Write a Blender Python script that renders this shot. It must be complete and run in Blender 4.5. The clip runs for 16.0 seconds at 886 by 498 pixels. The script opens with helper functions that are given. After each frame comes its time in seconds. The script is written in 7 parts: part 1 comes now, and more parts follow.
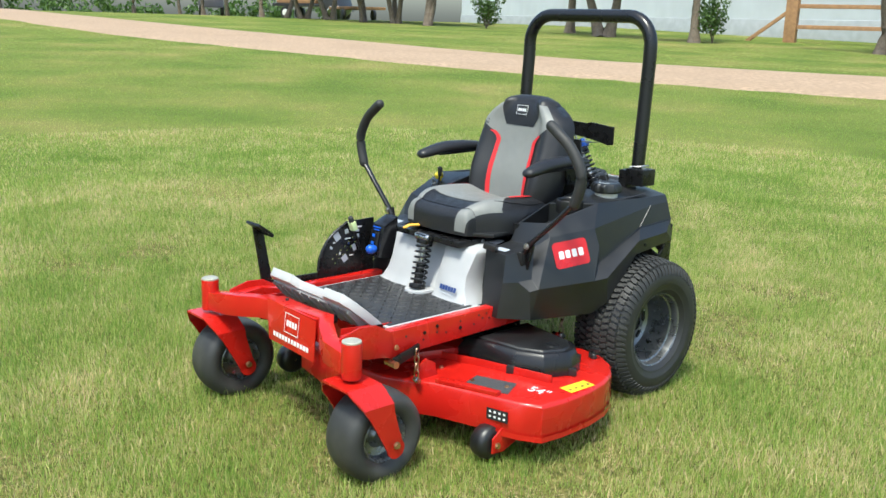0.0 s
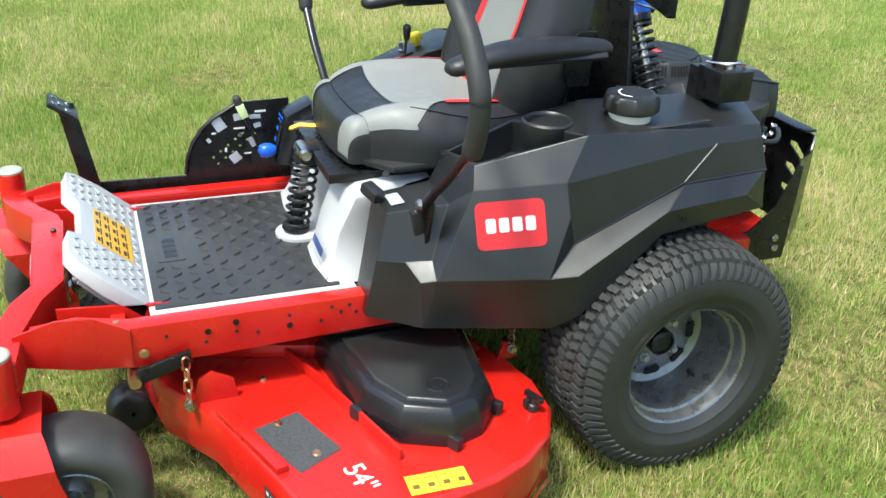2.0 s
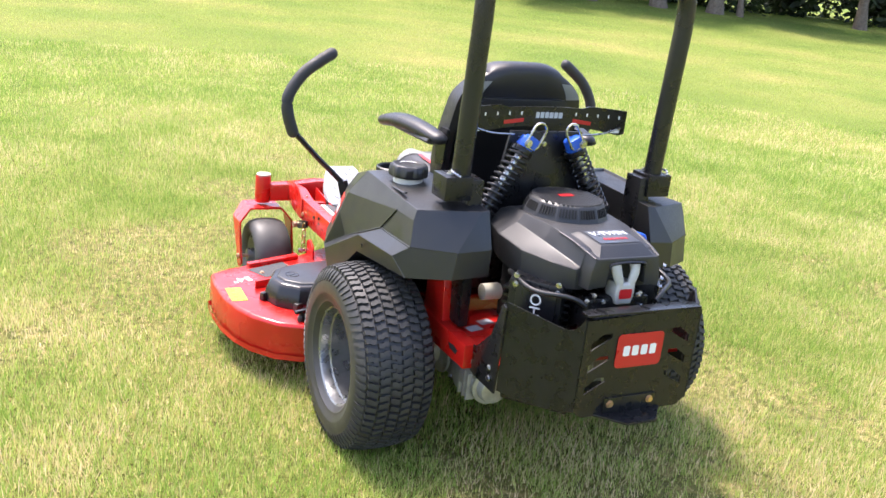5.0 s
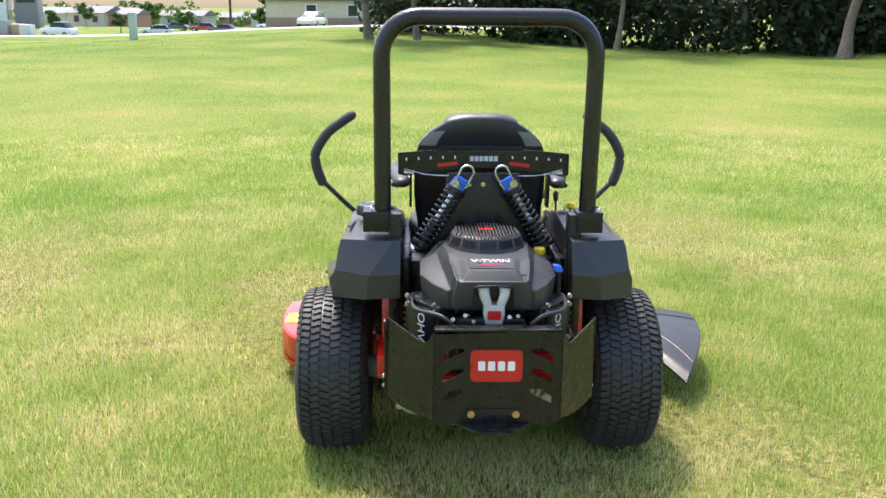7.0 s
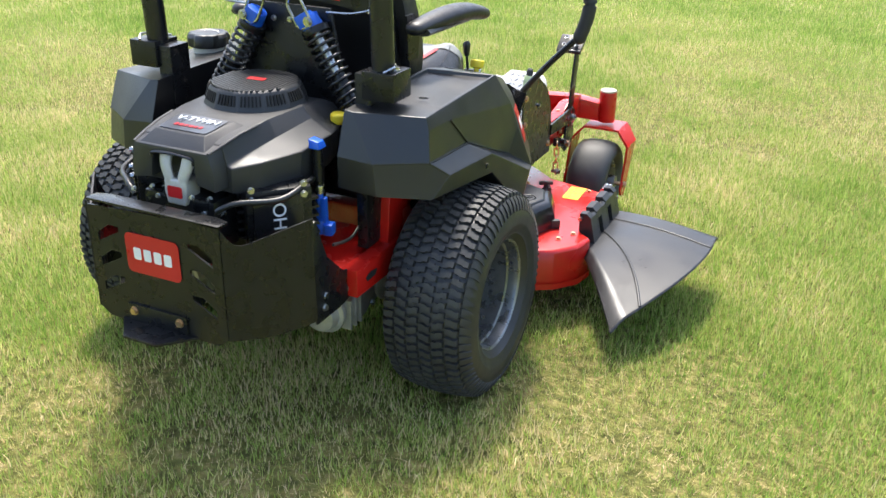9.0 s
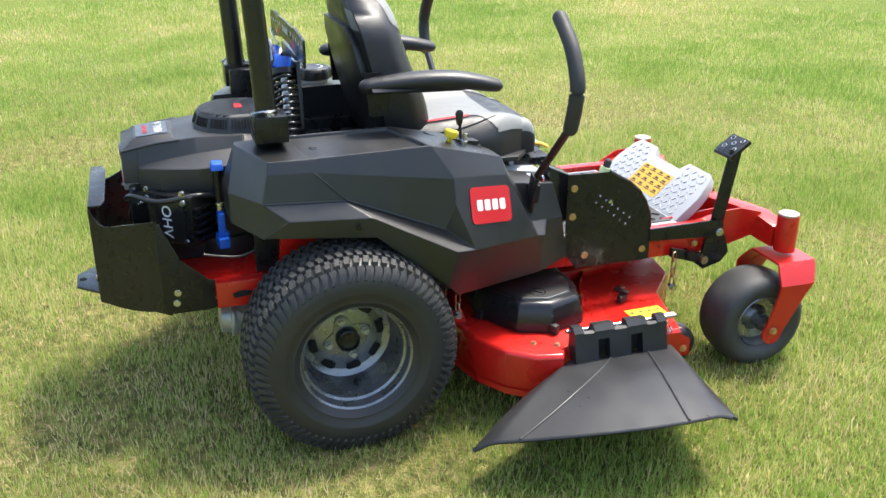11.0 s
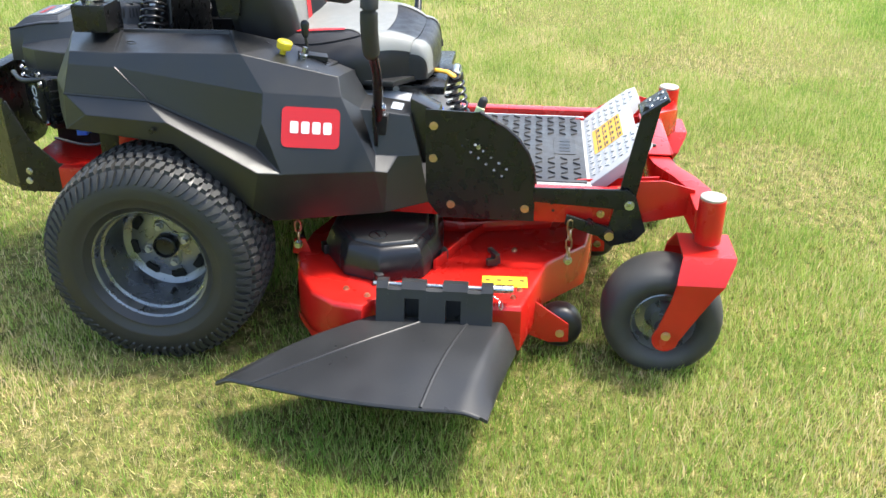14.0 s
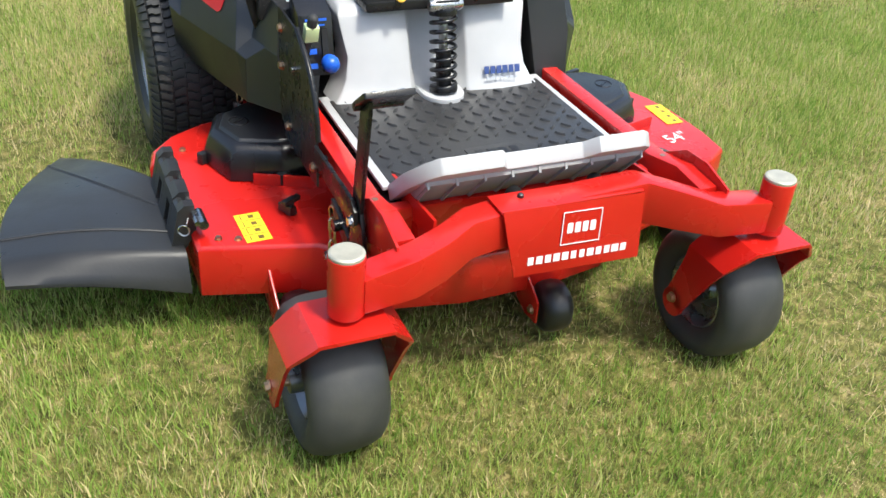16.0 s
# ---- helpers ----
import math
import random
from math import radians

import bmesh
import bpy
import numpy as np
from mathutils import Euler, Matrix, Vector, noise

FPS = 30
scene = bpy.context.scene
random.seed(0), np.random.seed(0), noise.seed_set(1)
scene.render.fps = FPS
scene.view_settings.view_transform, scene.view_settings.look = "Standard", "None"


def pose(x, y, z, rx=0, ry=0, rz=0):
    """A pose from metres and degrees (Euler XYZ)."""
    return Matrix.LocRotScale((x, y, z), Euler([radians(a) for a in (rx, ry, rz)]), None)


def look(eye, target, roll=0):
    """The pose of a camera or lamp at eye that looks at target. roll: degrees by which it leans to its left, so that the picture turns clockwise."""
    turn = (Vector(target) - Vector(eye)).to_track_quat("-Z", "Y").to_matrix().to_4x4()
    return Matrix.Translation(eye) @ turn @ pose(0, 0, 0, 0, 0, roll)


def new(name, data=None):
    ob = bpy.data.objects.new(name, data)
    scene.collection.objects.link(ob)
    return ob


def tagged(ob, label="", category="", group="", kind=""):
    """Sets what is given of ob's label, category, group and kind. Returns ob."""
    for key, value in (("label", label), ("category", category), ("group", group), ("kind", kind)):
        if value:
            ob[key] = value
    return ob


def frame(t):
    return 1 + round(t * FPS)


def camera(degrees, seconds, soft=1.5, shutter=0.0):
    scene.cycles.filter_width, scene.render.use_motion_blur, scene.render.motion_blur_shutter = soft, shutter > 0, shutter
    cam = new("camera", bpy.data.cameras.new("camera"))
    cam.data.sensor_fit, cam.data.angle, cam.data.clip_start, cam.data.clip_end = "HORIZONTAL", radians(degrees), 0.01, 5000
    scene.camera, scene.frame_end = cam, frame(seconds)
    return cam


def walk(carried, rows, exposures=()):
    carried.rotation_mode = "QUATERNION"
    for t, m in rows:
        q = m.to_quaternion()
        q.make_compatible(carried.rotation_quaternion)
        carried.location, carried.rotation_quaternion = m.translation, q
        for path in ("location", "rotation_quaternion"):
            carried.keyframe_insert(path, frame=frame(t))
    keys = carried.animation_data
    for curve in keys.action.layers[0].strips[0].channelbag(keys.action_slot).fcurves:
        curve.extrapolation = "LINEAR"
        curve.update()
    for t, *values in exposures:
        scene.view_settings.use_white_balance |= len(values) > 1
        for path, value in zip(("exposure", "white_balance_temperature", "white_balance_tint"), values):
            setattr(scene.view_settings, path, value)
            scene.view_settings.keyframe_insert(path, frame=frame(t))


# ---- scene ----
cam = camera(50.7, 16.0)
PATH = [
    (0, (-2.774, 3.144, 1.495), (-1.32, 1.832, 1.024), 1.7),
    (0.5, (-2.587, 2.753, 1.503), (-1.07, 1.544, 0.963), 3.1),
    (1, (-2.318, 2.286, 1.482), (-0.797, 1.158, 0.772), 2.7),
    (1.5, (-2.212, 1.747, 1.479), (-0.623, 0.825, 0.628), 1.9),
    (2, (-2.106, 1.208, 1.485), (-0.428, 0.544, 0.574), 2.6),
    (2.5, (-2.21, 0.586, 1.508), (-0.466, 0.18, 0.564), 4.0),
    (3, (-2.241, -0.009, 1.471), (-0.478, -0.036, 0.48), 4.4),
    (3.5, (-2.296, -0.682, 1.461), (-0.624, -0.169, 0.473), 2.7),
    (4, (-2.142, -1.319, 1.454), (-0.65, -0.306, 0.6), 5.5),
    (4.5, (-1.826, -1.909, 1.477), (-0.704, -0.417, 0.791), 6.8),
    (5, (-1.597, -2.5, 1.532), (-0.717, -0.814, 0.922), 6.4),
    (5.2, (-1.516, -2.732, 1.58), (-0.737, -0.974, 1.008), 5.9),
    (7.3, (0.01, -3.264, 1.579), (-0.073, -1.333, 1.079), 0.1),
    (7.5, (0.172, -3.181, 1.594), (-0.015, -1.26, 1.081), -0.1),
    (8, (0.633, -2.954, 1.539), (0.249, -1.111, 0.866), -0.5),
    (8.5, (1.028, -2.562, 1.483), (0.508, -0.799, 0.688), -0.1),
    (9, (1.433, -2.118, 1.469), (0.656, -0.467, 0.627), 1.0),
    (9.5, (1.674, -1.615, 1.444), (0.551, -0.201, 0.557), 1.4),
    (10, (1.954, -1.111, 1.478), (0.547, -0.0, 0.57), 0.5),
    (10.2, (2.079, -0.928, 1.486), (0.583, 0.066, 0.581), 0.6),
    (12.3, (3.763, -0.076, 1.581), (1.842, 0.08, 0.971), -0.8),
    (12.5, (3.786, 0.012, 1.556), (1.909, 0.197, 0.841), -0.6),
    (13, (3.525, 0.241, 1.495), (1.692, 0.452, 0.677), 0.0),
    (13.5, (3.159, 0.584, 1.482), (1.328, 0.64, 0.638), 0.2),
    (14, (2.694, 0.965, 1.448), (0.899, 0.8, 0.53), 0.5),
    (14.5, (2.215, 1.375, 1.425), (0.525, 1.0, 0.386), 1.0),
    (15, (1.76, 1.849, 1.406), (0.199, 1.236, 0.313), 4.4),
    (15.5, (1.284, 2.238, 1.375), (0.046, 1.135, 0.256), 5.2),
    (16, (0.896, 2.708, 1.385), (0.174, 1.207, 0.295), 4.6),
]
EXPOSURES = [(0, 0.92, 6200, 0), (1.0, 1.0, 6200, -2), (1.5, 1.22, 6215, 0), (2.0, 1.2, 6230, 0), (2.5, 1.22, 6300, 4), (3.0, 1.47, 6400, 6), (4.0, 1.58, 6500, 13), (5.0, 1.94, 6550, 19), (7.5, 1.4, 6500, 7), (8.0, 1.2, 6500, 4), (8.5, 1.4, 6500, 8), (9.0, 1.6, 6500, 9), (10.2, 1.75, 6500, 9),
             (12.5, 0.95, 6500, 4), (13.0, 1.45, 6480, 5), (13.5, 1.65, 6450, 7), (14.5, 1.7, 6430, 6), (15.5, 1.22, 6400, 3), (16.0, 1.02, 6400, 5)]
walk(cam, [(t, look(eye, target, roll)) for t, eye, target, roll in PATH], EXPOSURES)

# world, sun
SUN_DIR = Vector((-0.22, 0.42, 1.0)).normalized()
world = bpy.data.worlds.new("sky")
scene.world = world
world.use_nodes = True
wt = world.node_tree
wt.nodes.clear()
sky = wt.nodes.new("ShaderNodeTexSky")
sky.sky_type = "NISHITA"
sky.sun_disc = False
sky.sun_elevation = math.asin(SUN_DIR.z)
sky.sun_rotation = math.atan2(SUN_DIR.x, SUN_DIR.y)
sky.dust_density = 3.0
sky.air_density = 1.0
wbg = wt.nodes.new("ShaderNodeBackground")
wbg.inputs["Strength"].default_value = 0.15
wout = wt.nodes.new("ShaderNodeOutputWorld")
wt.links.new(sky.outputs[0], wbg.inputs[0])
wt.links.new(wbg.outputs[0], wout.inputs[0])
sun_data = bpy.data.lights.new("sun", "SUN")
sun_data.energy = 2.3
sun_data.angle = radians(8)
sun_data.color = (1.0, 0.95, 0.87)
sun = new("sun", sun_data)
sun.matrix_world = look(SUN_DIR * 30, (0, 0, 0))

# materials
def mat(name, color, rough=0.5, metal=0.0, vary=0.12, scale=30.0, bump=0.0, bscale=200.0, coat=0.0, spec=0.5,
        stain=None, stain_scale=3.0, stain_amt=0.3, rvary=0.1):
    """A surface with grain and stain variation at two scales, and fine relief."""
    m = bpy.data.materials.new(name)
    m.use_nodes = True
    nt = m.node_tree
    b = nt.nodes["Principled BSDF"]
    co = nt.nodes.new("ShaderNodeTexCoord")
    n1 = nt.nodes.new("ShaderNodeTexNoise")
    n1.inputs["Scale"].default_value = scale
    n1.inputs["Detail"].default_value = 5
    nt.links.new(co.outputs["Object"], n1.inputs["Vector"])
    ramp = nt.nodes.new("ShaderNodeMapRange")
    ramp.inputs["From Min"].default_value, ramp.inputs["From Max"].default_value = 0.3, 0.7
    ramp.inputs["To Min"].default_value, ramp.inputs["To Max"].default_value = 1 - vary, 1 + vary
    nt.links.new(n1.outputs[0], ramp.inputs["Value"])
    mul = nt.nodes.new("ShaderNodeVectorMath")
    mul.operation = "SCALE"
    mul.inputs[0].default_value = color
    nt.links.new(ramp.outputs[0], mul.inputs["Scale"])
    out = mul.outputs[0]
    if stain:
        n2 = nt.nodes.new("ShaderNodeTexNoise")
        n2.inputs["Scale"].default_value = stain_scale
        n2.inputs["Detail"].default_value = 6
        nt.links.new(co.outputs["Object"], n2.inputs["Vector"])
        r2 = nt.nodes.new("ShaderNodeMapRange")
        r2.inputs["From Min"].default_value, r2.inputs["From Max"].default_value = 0.45, 0.75
        r2.inputs["To Max"].default_value = stain_amt
        nt.links.new(n2.outputs[0], r2.inputs["Value"])
        mix = nt.nodes.new("ShaderNodeMix")
        mix.data_type = "RGBA"
        mix.inputs["B"].default_value = (*stain, 1)
        nt.links.new(r2.outputs[0], mix.inputs["Factor"])
        nt.links.new(out, mix.inputs["A"])
        out = mix.outputs["Result"]
    nt.links.new(out, b.inputs["Base Color"])
    rr = nt.nodes.new("ShaderNodeMapRange")
    rr.inputs["From Min"].default_value, rr.inputs["From Max"].default_value = 0.3, 0.7
    rr.inputs["To Min"].default_value, rr.inputs["To Max"].default_value = max(0.02, rough - rvary), min(1, rough + rvary)
    nt.links.new(n1.outputs[0], rr.inputs["Value"])
    nt.links.new(rr.outputs[0], b.inputs["Roughness"])
    b.inputs["Metallic"].default_value = metal
    b.inputs["Coat Weight"].default_value = coat
    b.inputs["Coat Roughness"].default_value = 0.06
    b.inputs["Specular IOR Level"].default_value = spec
    if bump:
        n3 = nt.nodes.new("ShaderNodeTexNoise")
        n3.inputs["Scale"].default_value = bscale
        n3.inputs["Detail"].default_value = 3
        nt.links.new(co.outputs["Object"], n3.inputs["Vector"])
        bp = nt.nodes.new("ShaderNodeBump")
        bp.inputs["Strength"].default_value = bump
        bp.inputs["Distance"].default_value = 0.002
        nt.links.new(n3.outputs[0], bp.inputs["Height"])
        nt.links.new(bp.outputs[0], b.inputs["Normal"])
    return m


RED = mat("red_paint", (0.50, 0.0115, 0.0075), 0.27, vary=0.1, scale=6, coat=0.2, bump=0.05, bscale=90)
BLACKP = mat("black_powder_coat", (0.009, 0.009, 0.0095), 0.30, vary=0.2, bump=0.1, bscale=260, spec=0.38)
PLASTIC = mat("black_moulded_plastic", (0.0095, 0.0097, 0.0102), 0.40, vary=0.2, scale=8, spec=0.66, bump=0.16, bscale=420, stain=(0.026, 0.026, 0.025), stain_amt=0.14)
GLOSSBLK = mat("black_gloss_plastic", (0.011, 0.011, 0.0125), 0.27, vary=0.1, scale=5, bump=0.05, bscale=300, rvary=0.06)
VINYL = mat("black_vinyl", (0.014, 0.014, 0.016), 0.42, vary=0.1, bump=0.3, bscale=330)
GREYV = mat("grey_vinyl", (0.20, 0.205, 0.195), 0.5, vary=0.05, bump=0.3, bscale=330)
REDV = mat("red_vinyl", (0.60, 0.02, 0.025), 0.5, vary=0.05, bump=0.2, bscale=330)
RUBBER = mat("tyre_rubber", (0.022, 0.022, 0.0225), 0.46, vary=0.15, scale=14, bump=0.15, bscale=150, stain=(0.05, 0.048, 0.042), stain_scale=5, stain_amt=0.3)
TREAD = mat("worn_tread_rubber", (0.038, 0.038, 0.037), 0.58, vary=0.2, scale=20, bump=0.25, bscale=160, stain=(0.065, 0.062, 0.053), stain_scale=8, stain_amt=0.4, spec=0.35)
CASTER = mat("grey_caster_rubber", (0.036, 0.036, 0.035), 0.55, vary=0.15, scale=9, bump=0.12, bscale=120, stain=(0.12, 0.115, 0.10), stain_scale=6, stain_amt=0.5)
RIM = mat("grey_painted_steel", (0.23, 0.236, 0.243), 0.30, metal=0.8, vary=0.15, bump=0.06)
SILVER = mat("silver_grey_plastic", (0.45, 0.455, 0.46), 0.40, vary=0.05, scale=12, bump=0.1, bscale=300, stain=(0.42, 0.41, 0.39), stain_amt=0.2)
CHROME = mat("zinc_plated_steel", (0.50, 0.50, 0.49), 0.28, metal=1.0, vary=0.15, bump=0.1)
GOLD = mat("yellow_zinc_steel", (0.60, 0.42, 0.27), 0.34, metal=1.0, vary=0.2, bump=0.1)
ALLOY = mat("cast_aluminium", (0.40, 0.40, 0.385), 0.42, metal=0.5, vary=0.2, bump=0.4, bscale=120)
CREAM = mat("cream_cap_metal", (0.44, 0.42, 0.34), 0.45, metal=0.3, vary=0.15, scale=40, bump=0.1)
WHITE = mat("white_print", (0.78, 0.78, 0.77), 0.5, vary=0.04)
NECK = mat("milky_plastic", (0.66, 0.64, 0.56), 0.45, vary=0.05)
GUARD = mat("pale_heat_shield", (0.50, 0.49, 0.46), 0.48, metal=0.25, vary=0.1, bump=0.2, bscale=90)
BLUE = mat("blue_plastic", (0.012, 0.10, 0.55), 0.35, vary=0.08)
YELLOW = mat("yellow_sticker", (0.82, 0.62, 0.03), 0.5, vary=0.06)
ORANGE = mat("amber_sticker", (0.78, 0.42, 0.04), 0.5, vary=0.06)
LOGORED = mat("red_badge", (0.50, 0.012, 0.016), 0.34, vary=0.05, scale=8)
TAG = mat("black_sticker", (0.02, 0.02, 0.022), 0.4, vary=0.1)
GREYTAG = mat("pale_grey_sticker", (0.42, 0.45, 0.5), 0.45, vary=0.1)
HOOD = mat("textured_black_shroud", (0.026, 0.0265, 0.0278), 0.45, vary=0.15, scale=10, bump=0.25, bscale=380)
LABELM = mat("dark_silver_label", (0.10, 0.105, 0.115), 0.35, metal=0.4, vary=0.1)
GRIT = mat("grey_grip_pad", (0.05, 0.052, 0.055), 0.85, vary=0.5, scale=260, bump=0.6, bscale=500)
NAVY = mat("navy_print", (0.03, 0.06, 0.2), 0.45, vary=0.05)
DARKMETAL = mat("dark_engine_metal", (0.03, 0.03, 0.031), 0.45, metal=0.3, bump=0.3, bscale=80)
# near-black for openings, their inner shade put into colour; also the valve rubber
DARK = mat("opening_shade_and_valve_black", (0.006, 0.006, 0.006), 0.8, vary=0.1)
FOAM = mat("grey_foam_grip", (0.026, 0.026, 0.026), 0.6, vary=0.12, bump=0.25, bscale=400)
MATM = mat("grey_rubber_mat", (0.032, 0.032, 0.033), 0.4, vary=0.12, bump=0.2, bscale=300, stain=(0.10, 0.095, 0.08), stain_amt=0.25)
CHUTE = mat("grey_rubber_chute", (0.022, 0.0225, 0.0235), 0.36, vary=0.1, scale=10, bump=0.12, bscale=150, stain=(0.06, 0.06, 0.057), stain_amt=0.3, spec=0.4)

# building helpers
def box(bm, x0, x1, y0, y1, z0, z1):
    vs = [bm.verts.new((x, y, z)) for x in (x0, x1) for y in (y0, y1) for z in (z0, z1)]
    for f in ((0, 1, 3, 2), (4, 6, 7, 5), (0, 4, 5, 1), (2, 3, 7, 6), (0, 2, 6, 4), (1, 5, 7, 3)):
        bm.faces.new([vs[i] for i in f])
    return bm


def obox(bm, m, sx, sy, sz):
    """A box of full sizes sx, sy, sz at the pose m."""
    vs = [bm.verts.new(m @ Vector((x * sx / 2, y * sy / 2, z * sz / 2))) for x in (-1, 1) for y in (-1, 1) for z in (-1, 1)]
    for f in ((0, 1, 3, 2), (4, 6, 7, 5), (0, 4, 5, 1), (2, 3, 7, 6), (0, 2, 6, 4), (1, 5, 7, 3)):
        bm.faces.new([vs[i] for i in f])
    return bm


def prism(bm, pts, axis, a, b):
    """A polygon in the plane square to axis, drawn out from a to b."""
    def at(p, h):
        return {"x": (h, p[0], p[1]), "y": (p[0], h, p[1]), "z": (p[0], p[1], h)}[axis]
    va = [bm.verts.new(at(p, a)) for p in pts]
    vb = [bm.verts.new(at(p, b)) for p in pts]
    n = len(pts)
    bm.faces.new(va)
    bm.faces.new(vb[::-1])
    for i in range(n):
        bm.faces.new((va[i], vb[i], vb[(i + 1) % n], va[(i + 1) % n]))
    return bm


def holed(bm, outer, holes, axis, a, b):
    """A plate like prism(), with openings cut right through it."""
    def at(p, h):
        return {"x": (h, p[0], p[1]), "y": (p[0], h, p[1]), "z": (p[0], p[1], h)}[axis]
    edges, loops = [], []
    for loop in [outer] + holes:
        vs = [bm.verts.new(at(p, a)) for p in loop]
        loops.append(vs)
        edges += [bm.edges.new((vs[i], vs[(i + 1) % len(vs)])) for i in range(len(vs))]
    low = [f for f in bmesh.ops.triangle_fill(bm, use_beauty=True, use_dissolve=False, edges=edges)["geom"] if isinstance(f, bmesh.types.BMFace)]
    twin = {}
    for vs in loops:
        for v in vs:
            p = v.co.copy()
            p["xyz".index(axis)] = b
            twin[v] = bm.verts.new(p)
    for f in low:
        bm.faces.new([twin[v] for v in reversed(f.verts)])
    for vs in loops:
        for i in range(len(vs)):
            p, q = vs[i], vs[(i + 1) % len(vs)]
            bm.faces.new((p, q, twin[q], twin[p]))
    bmesh.ops.recalc_face_normals(bm, faces=bm.faces)
    return bm


def loft(bm, rings, cap=True, closed=False):
    rs = [[bm.verts.new(p) for p in r] for r in rings]
    n = len(rs[0])
    pairs = list(zip(rs, rs[1:])) + ([(rs[-1], rs[0])] if closed else [])
    for a, b in pairs:
        for i in range(n):
            bm.faces.new((a[i], a[(i + 1) % n], b[(i + 1) % n], b[i]))
    if cap and not closed:
        bm.faces.new(rs[0][::-1])
        bm.faces.new(rs[-1])
    return bm


def lathe(bm, prof, axis="x", c=(0, 0, 0), n=32, cap=True, closed=False):
    """A profile of (height, radius) turned round an axis through c."""
    rings = []
    for h, r in prof:
        ring = []
        for i in range(n):
            a = 2 * math.pi * i / n
            u, v = r * math.cos(a), r * math.sin(a)
            p = {"x": (h, u, v), "y": (v, h, u), "z": (u, v, h)}[axis]
            ring.append((p[0] + c[0], p[1] + c[1], p[2] + c[2]))
        rings.append(ring)
    return loft(bm, rings, cap, closed)


def rod(bm, a, b, r, n=12, r2=None):
    a, b = Vector(a), Vector(b)
    q = (b - a).to_track_quat("Z", "Y").to_matrix()
    rings = [[p + q @ Vector((s * math.cos(2 * math.pi * i / n), s * math.sin(2 * math.pi * i / n), 0)) for i in range(n)]
             for p, s in ((a, r), (b, r if r2 is None else r2))]
    return loft(bm, rings)


def smooth_path(pts, n=6):
    pts = [Vector(p) for p in pts]
    out = []
    for i in range(len(pts) - 1):
        p0, p1, p2, p3 = pts[max(0, i - 1)], pts[i], pts[i + 1], pts[min(len(pts) - 1, i + 2)]
        for k in range(n):
            t = k / n
            out.append(0.5 * (2 * p1 + (p2 - p0) * t + (2 * p0 - 5 * p1 + 4 * p2 - p3) * t * t + (3 * p1 - p0 - 3 * p2 + p3) * t ** 3))
    return out + [pts[-1]]


def sweep(bm, pts, r, n=10, flat=1.0, up=(0, 0, 1), round_ends=False):
    """A round or flattened bar along pts; r may be a list."""
    pts = [Vector(p) for p in pts]
    rs = r if isinstance(r, (list, tuple)) else [r] * len(pts)
    rings = []
    up = Vector(up)
    for i, p in enumerate(pts):
        d = (pts[min(i + 1, len(pts) - 1)] - pts[max(i - 1, 0)]).normalized()
        s = d.cross(up)
        s = s.normalized() if s.length > 1e-4 else Vector((1, 0, 0))
        w = s.cross(d).normalized()
        rings.append((p, s, w, d, rs[i]))
    out = []
    if round_ends:
        p, s, w, d, q = rings[0]
        out += [(p - d * q * k, s, w, d, q * math.sqrt(max(0.02, 1 - k * k))) for k in (0.95, 0.7, 0.35)]
    out += rings
    if round_ends:
        p, s, w, d, q = rings[-1]
        out += [(p + d * q * k, s, w, d, q * math.sqrt(max(0.02, 1 - k * k))) for k in (0.35, 0.7, 0.95)]
    return loft(bm, [[p + s * q * math.cos(2 * math.pi * i / n) + w * q * flat * math.sin(2 * math.pi * i / n) for i in range(n)] for p, s, w, d, q in out])


def coil(bm, a, b, radius, wire, turns, n=6, per=14):
    """A wire spring from a to b."""
    a, b = Vector(a), Vector(b)
    q = (b - a).to_track_quat("Z", "Y").to_matrix()
    length = (b - a).length
    pts = []
    for i in range(int(turns * per) + 1):
        t = i / (turns * per)
        g = 2 * math.pi * turns * t
        pts.append(a + q @ Vector((radius * math.cos(g), radius * math.sin(g), length * t)))
    return sweep(bm, pts, wire, n, up=(0.31, 0.2, 0.93))


def ring(bm, m, big, small, stretch=1.0, n=12, k=6):
    """A chain link: a ring drawn out along local z."""
    rings = []
    for i in range(n):
        a = 2 * math.pi * i / n
        c = Vector((big * math.cos(a), 0, big * math.sin(a)))
        e = c.normalized()
        o = Vector((0, 0, (stretch - 1) * big * (1 if math.sin(a) > 0 else -1)))
        rings.append([m @ (c + o + e * small * math.cos(2 * math.pi * j / k) + Vector((0, small * math.sin(2 * math.pi * j / k), 0))) for j in range(k)])
    return loft(bm, rings, closed=True)


def bevel(bm, w, angle=30, seg=2):
    bmesh.ops.remove_doubles(bm, verts=bm.verts, dist=1e-5)
    bmesh.ops.recalc_face_normals(bm, faces=bm.faces)
    es = [e for e in bm.edges if len(e.link_faces) == 2 and e.calc_face_angle(0) > radians(angle)]
    bmesh.ops.bevel(bm, geom=es, offset=w, segments=seg, profile=0.6, affect="EDGES", clamp_overlap=True)
    return bm


def mesh_of(name, bm, material, sharp=32, normals=True):
    if normals:
        bmesh.ops.recalc_face_normals(bm, faces=bm.faces)
    me = bpy.data.meshes.new(name)
    bm.to_mesh(me)
    bm.free()
    me.materials.append(material)
    me.polygons.foreach_set("use_smooth", [True] * len(me.polygons))
    me.set_sharp_from_angle(angle=radians(sharp))
    return me


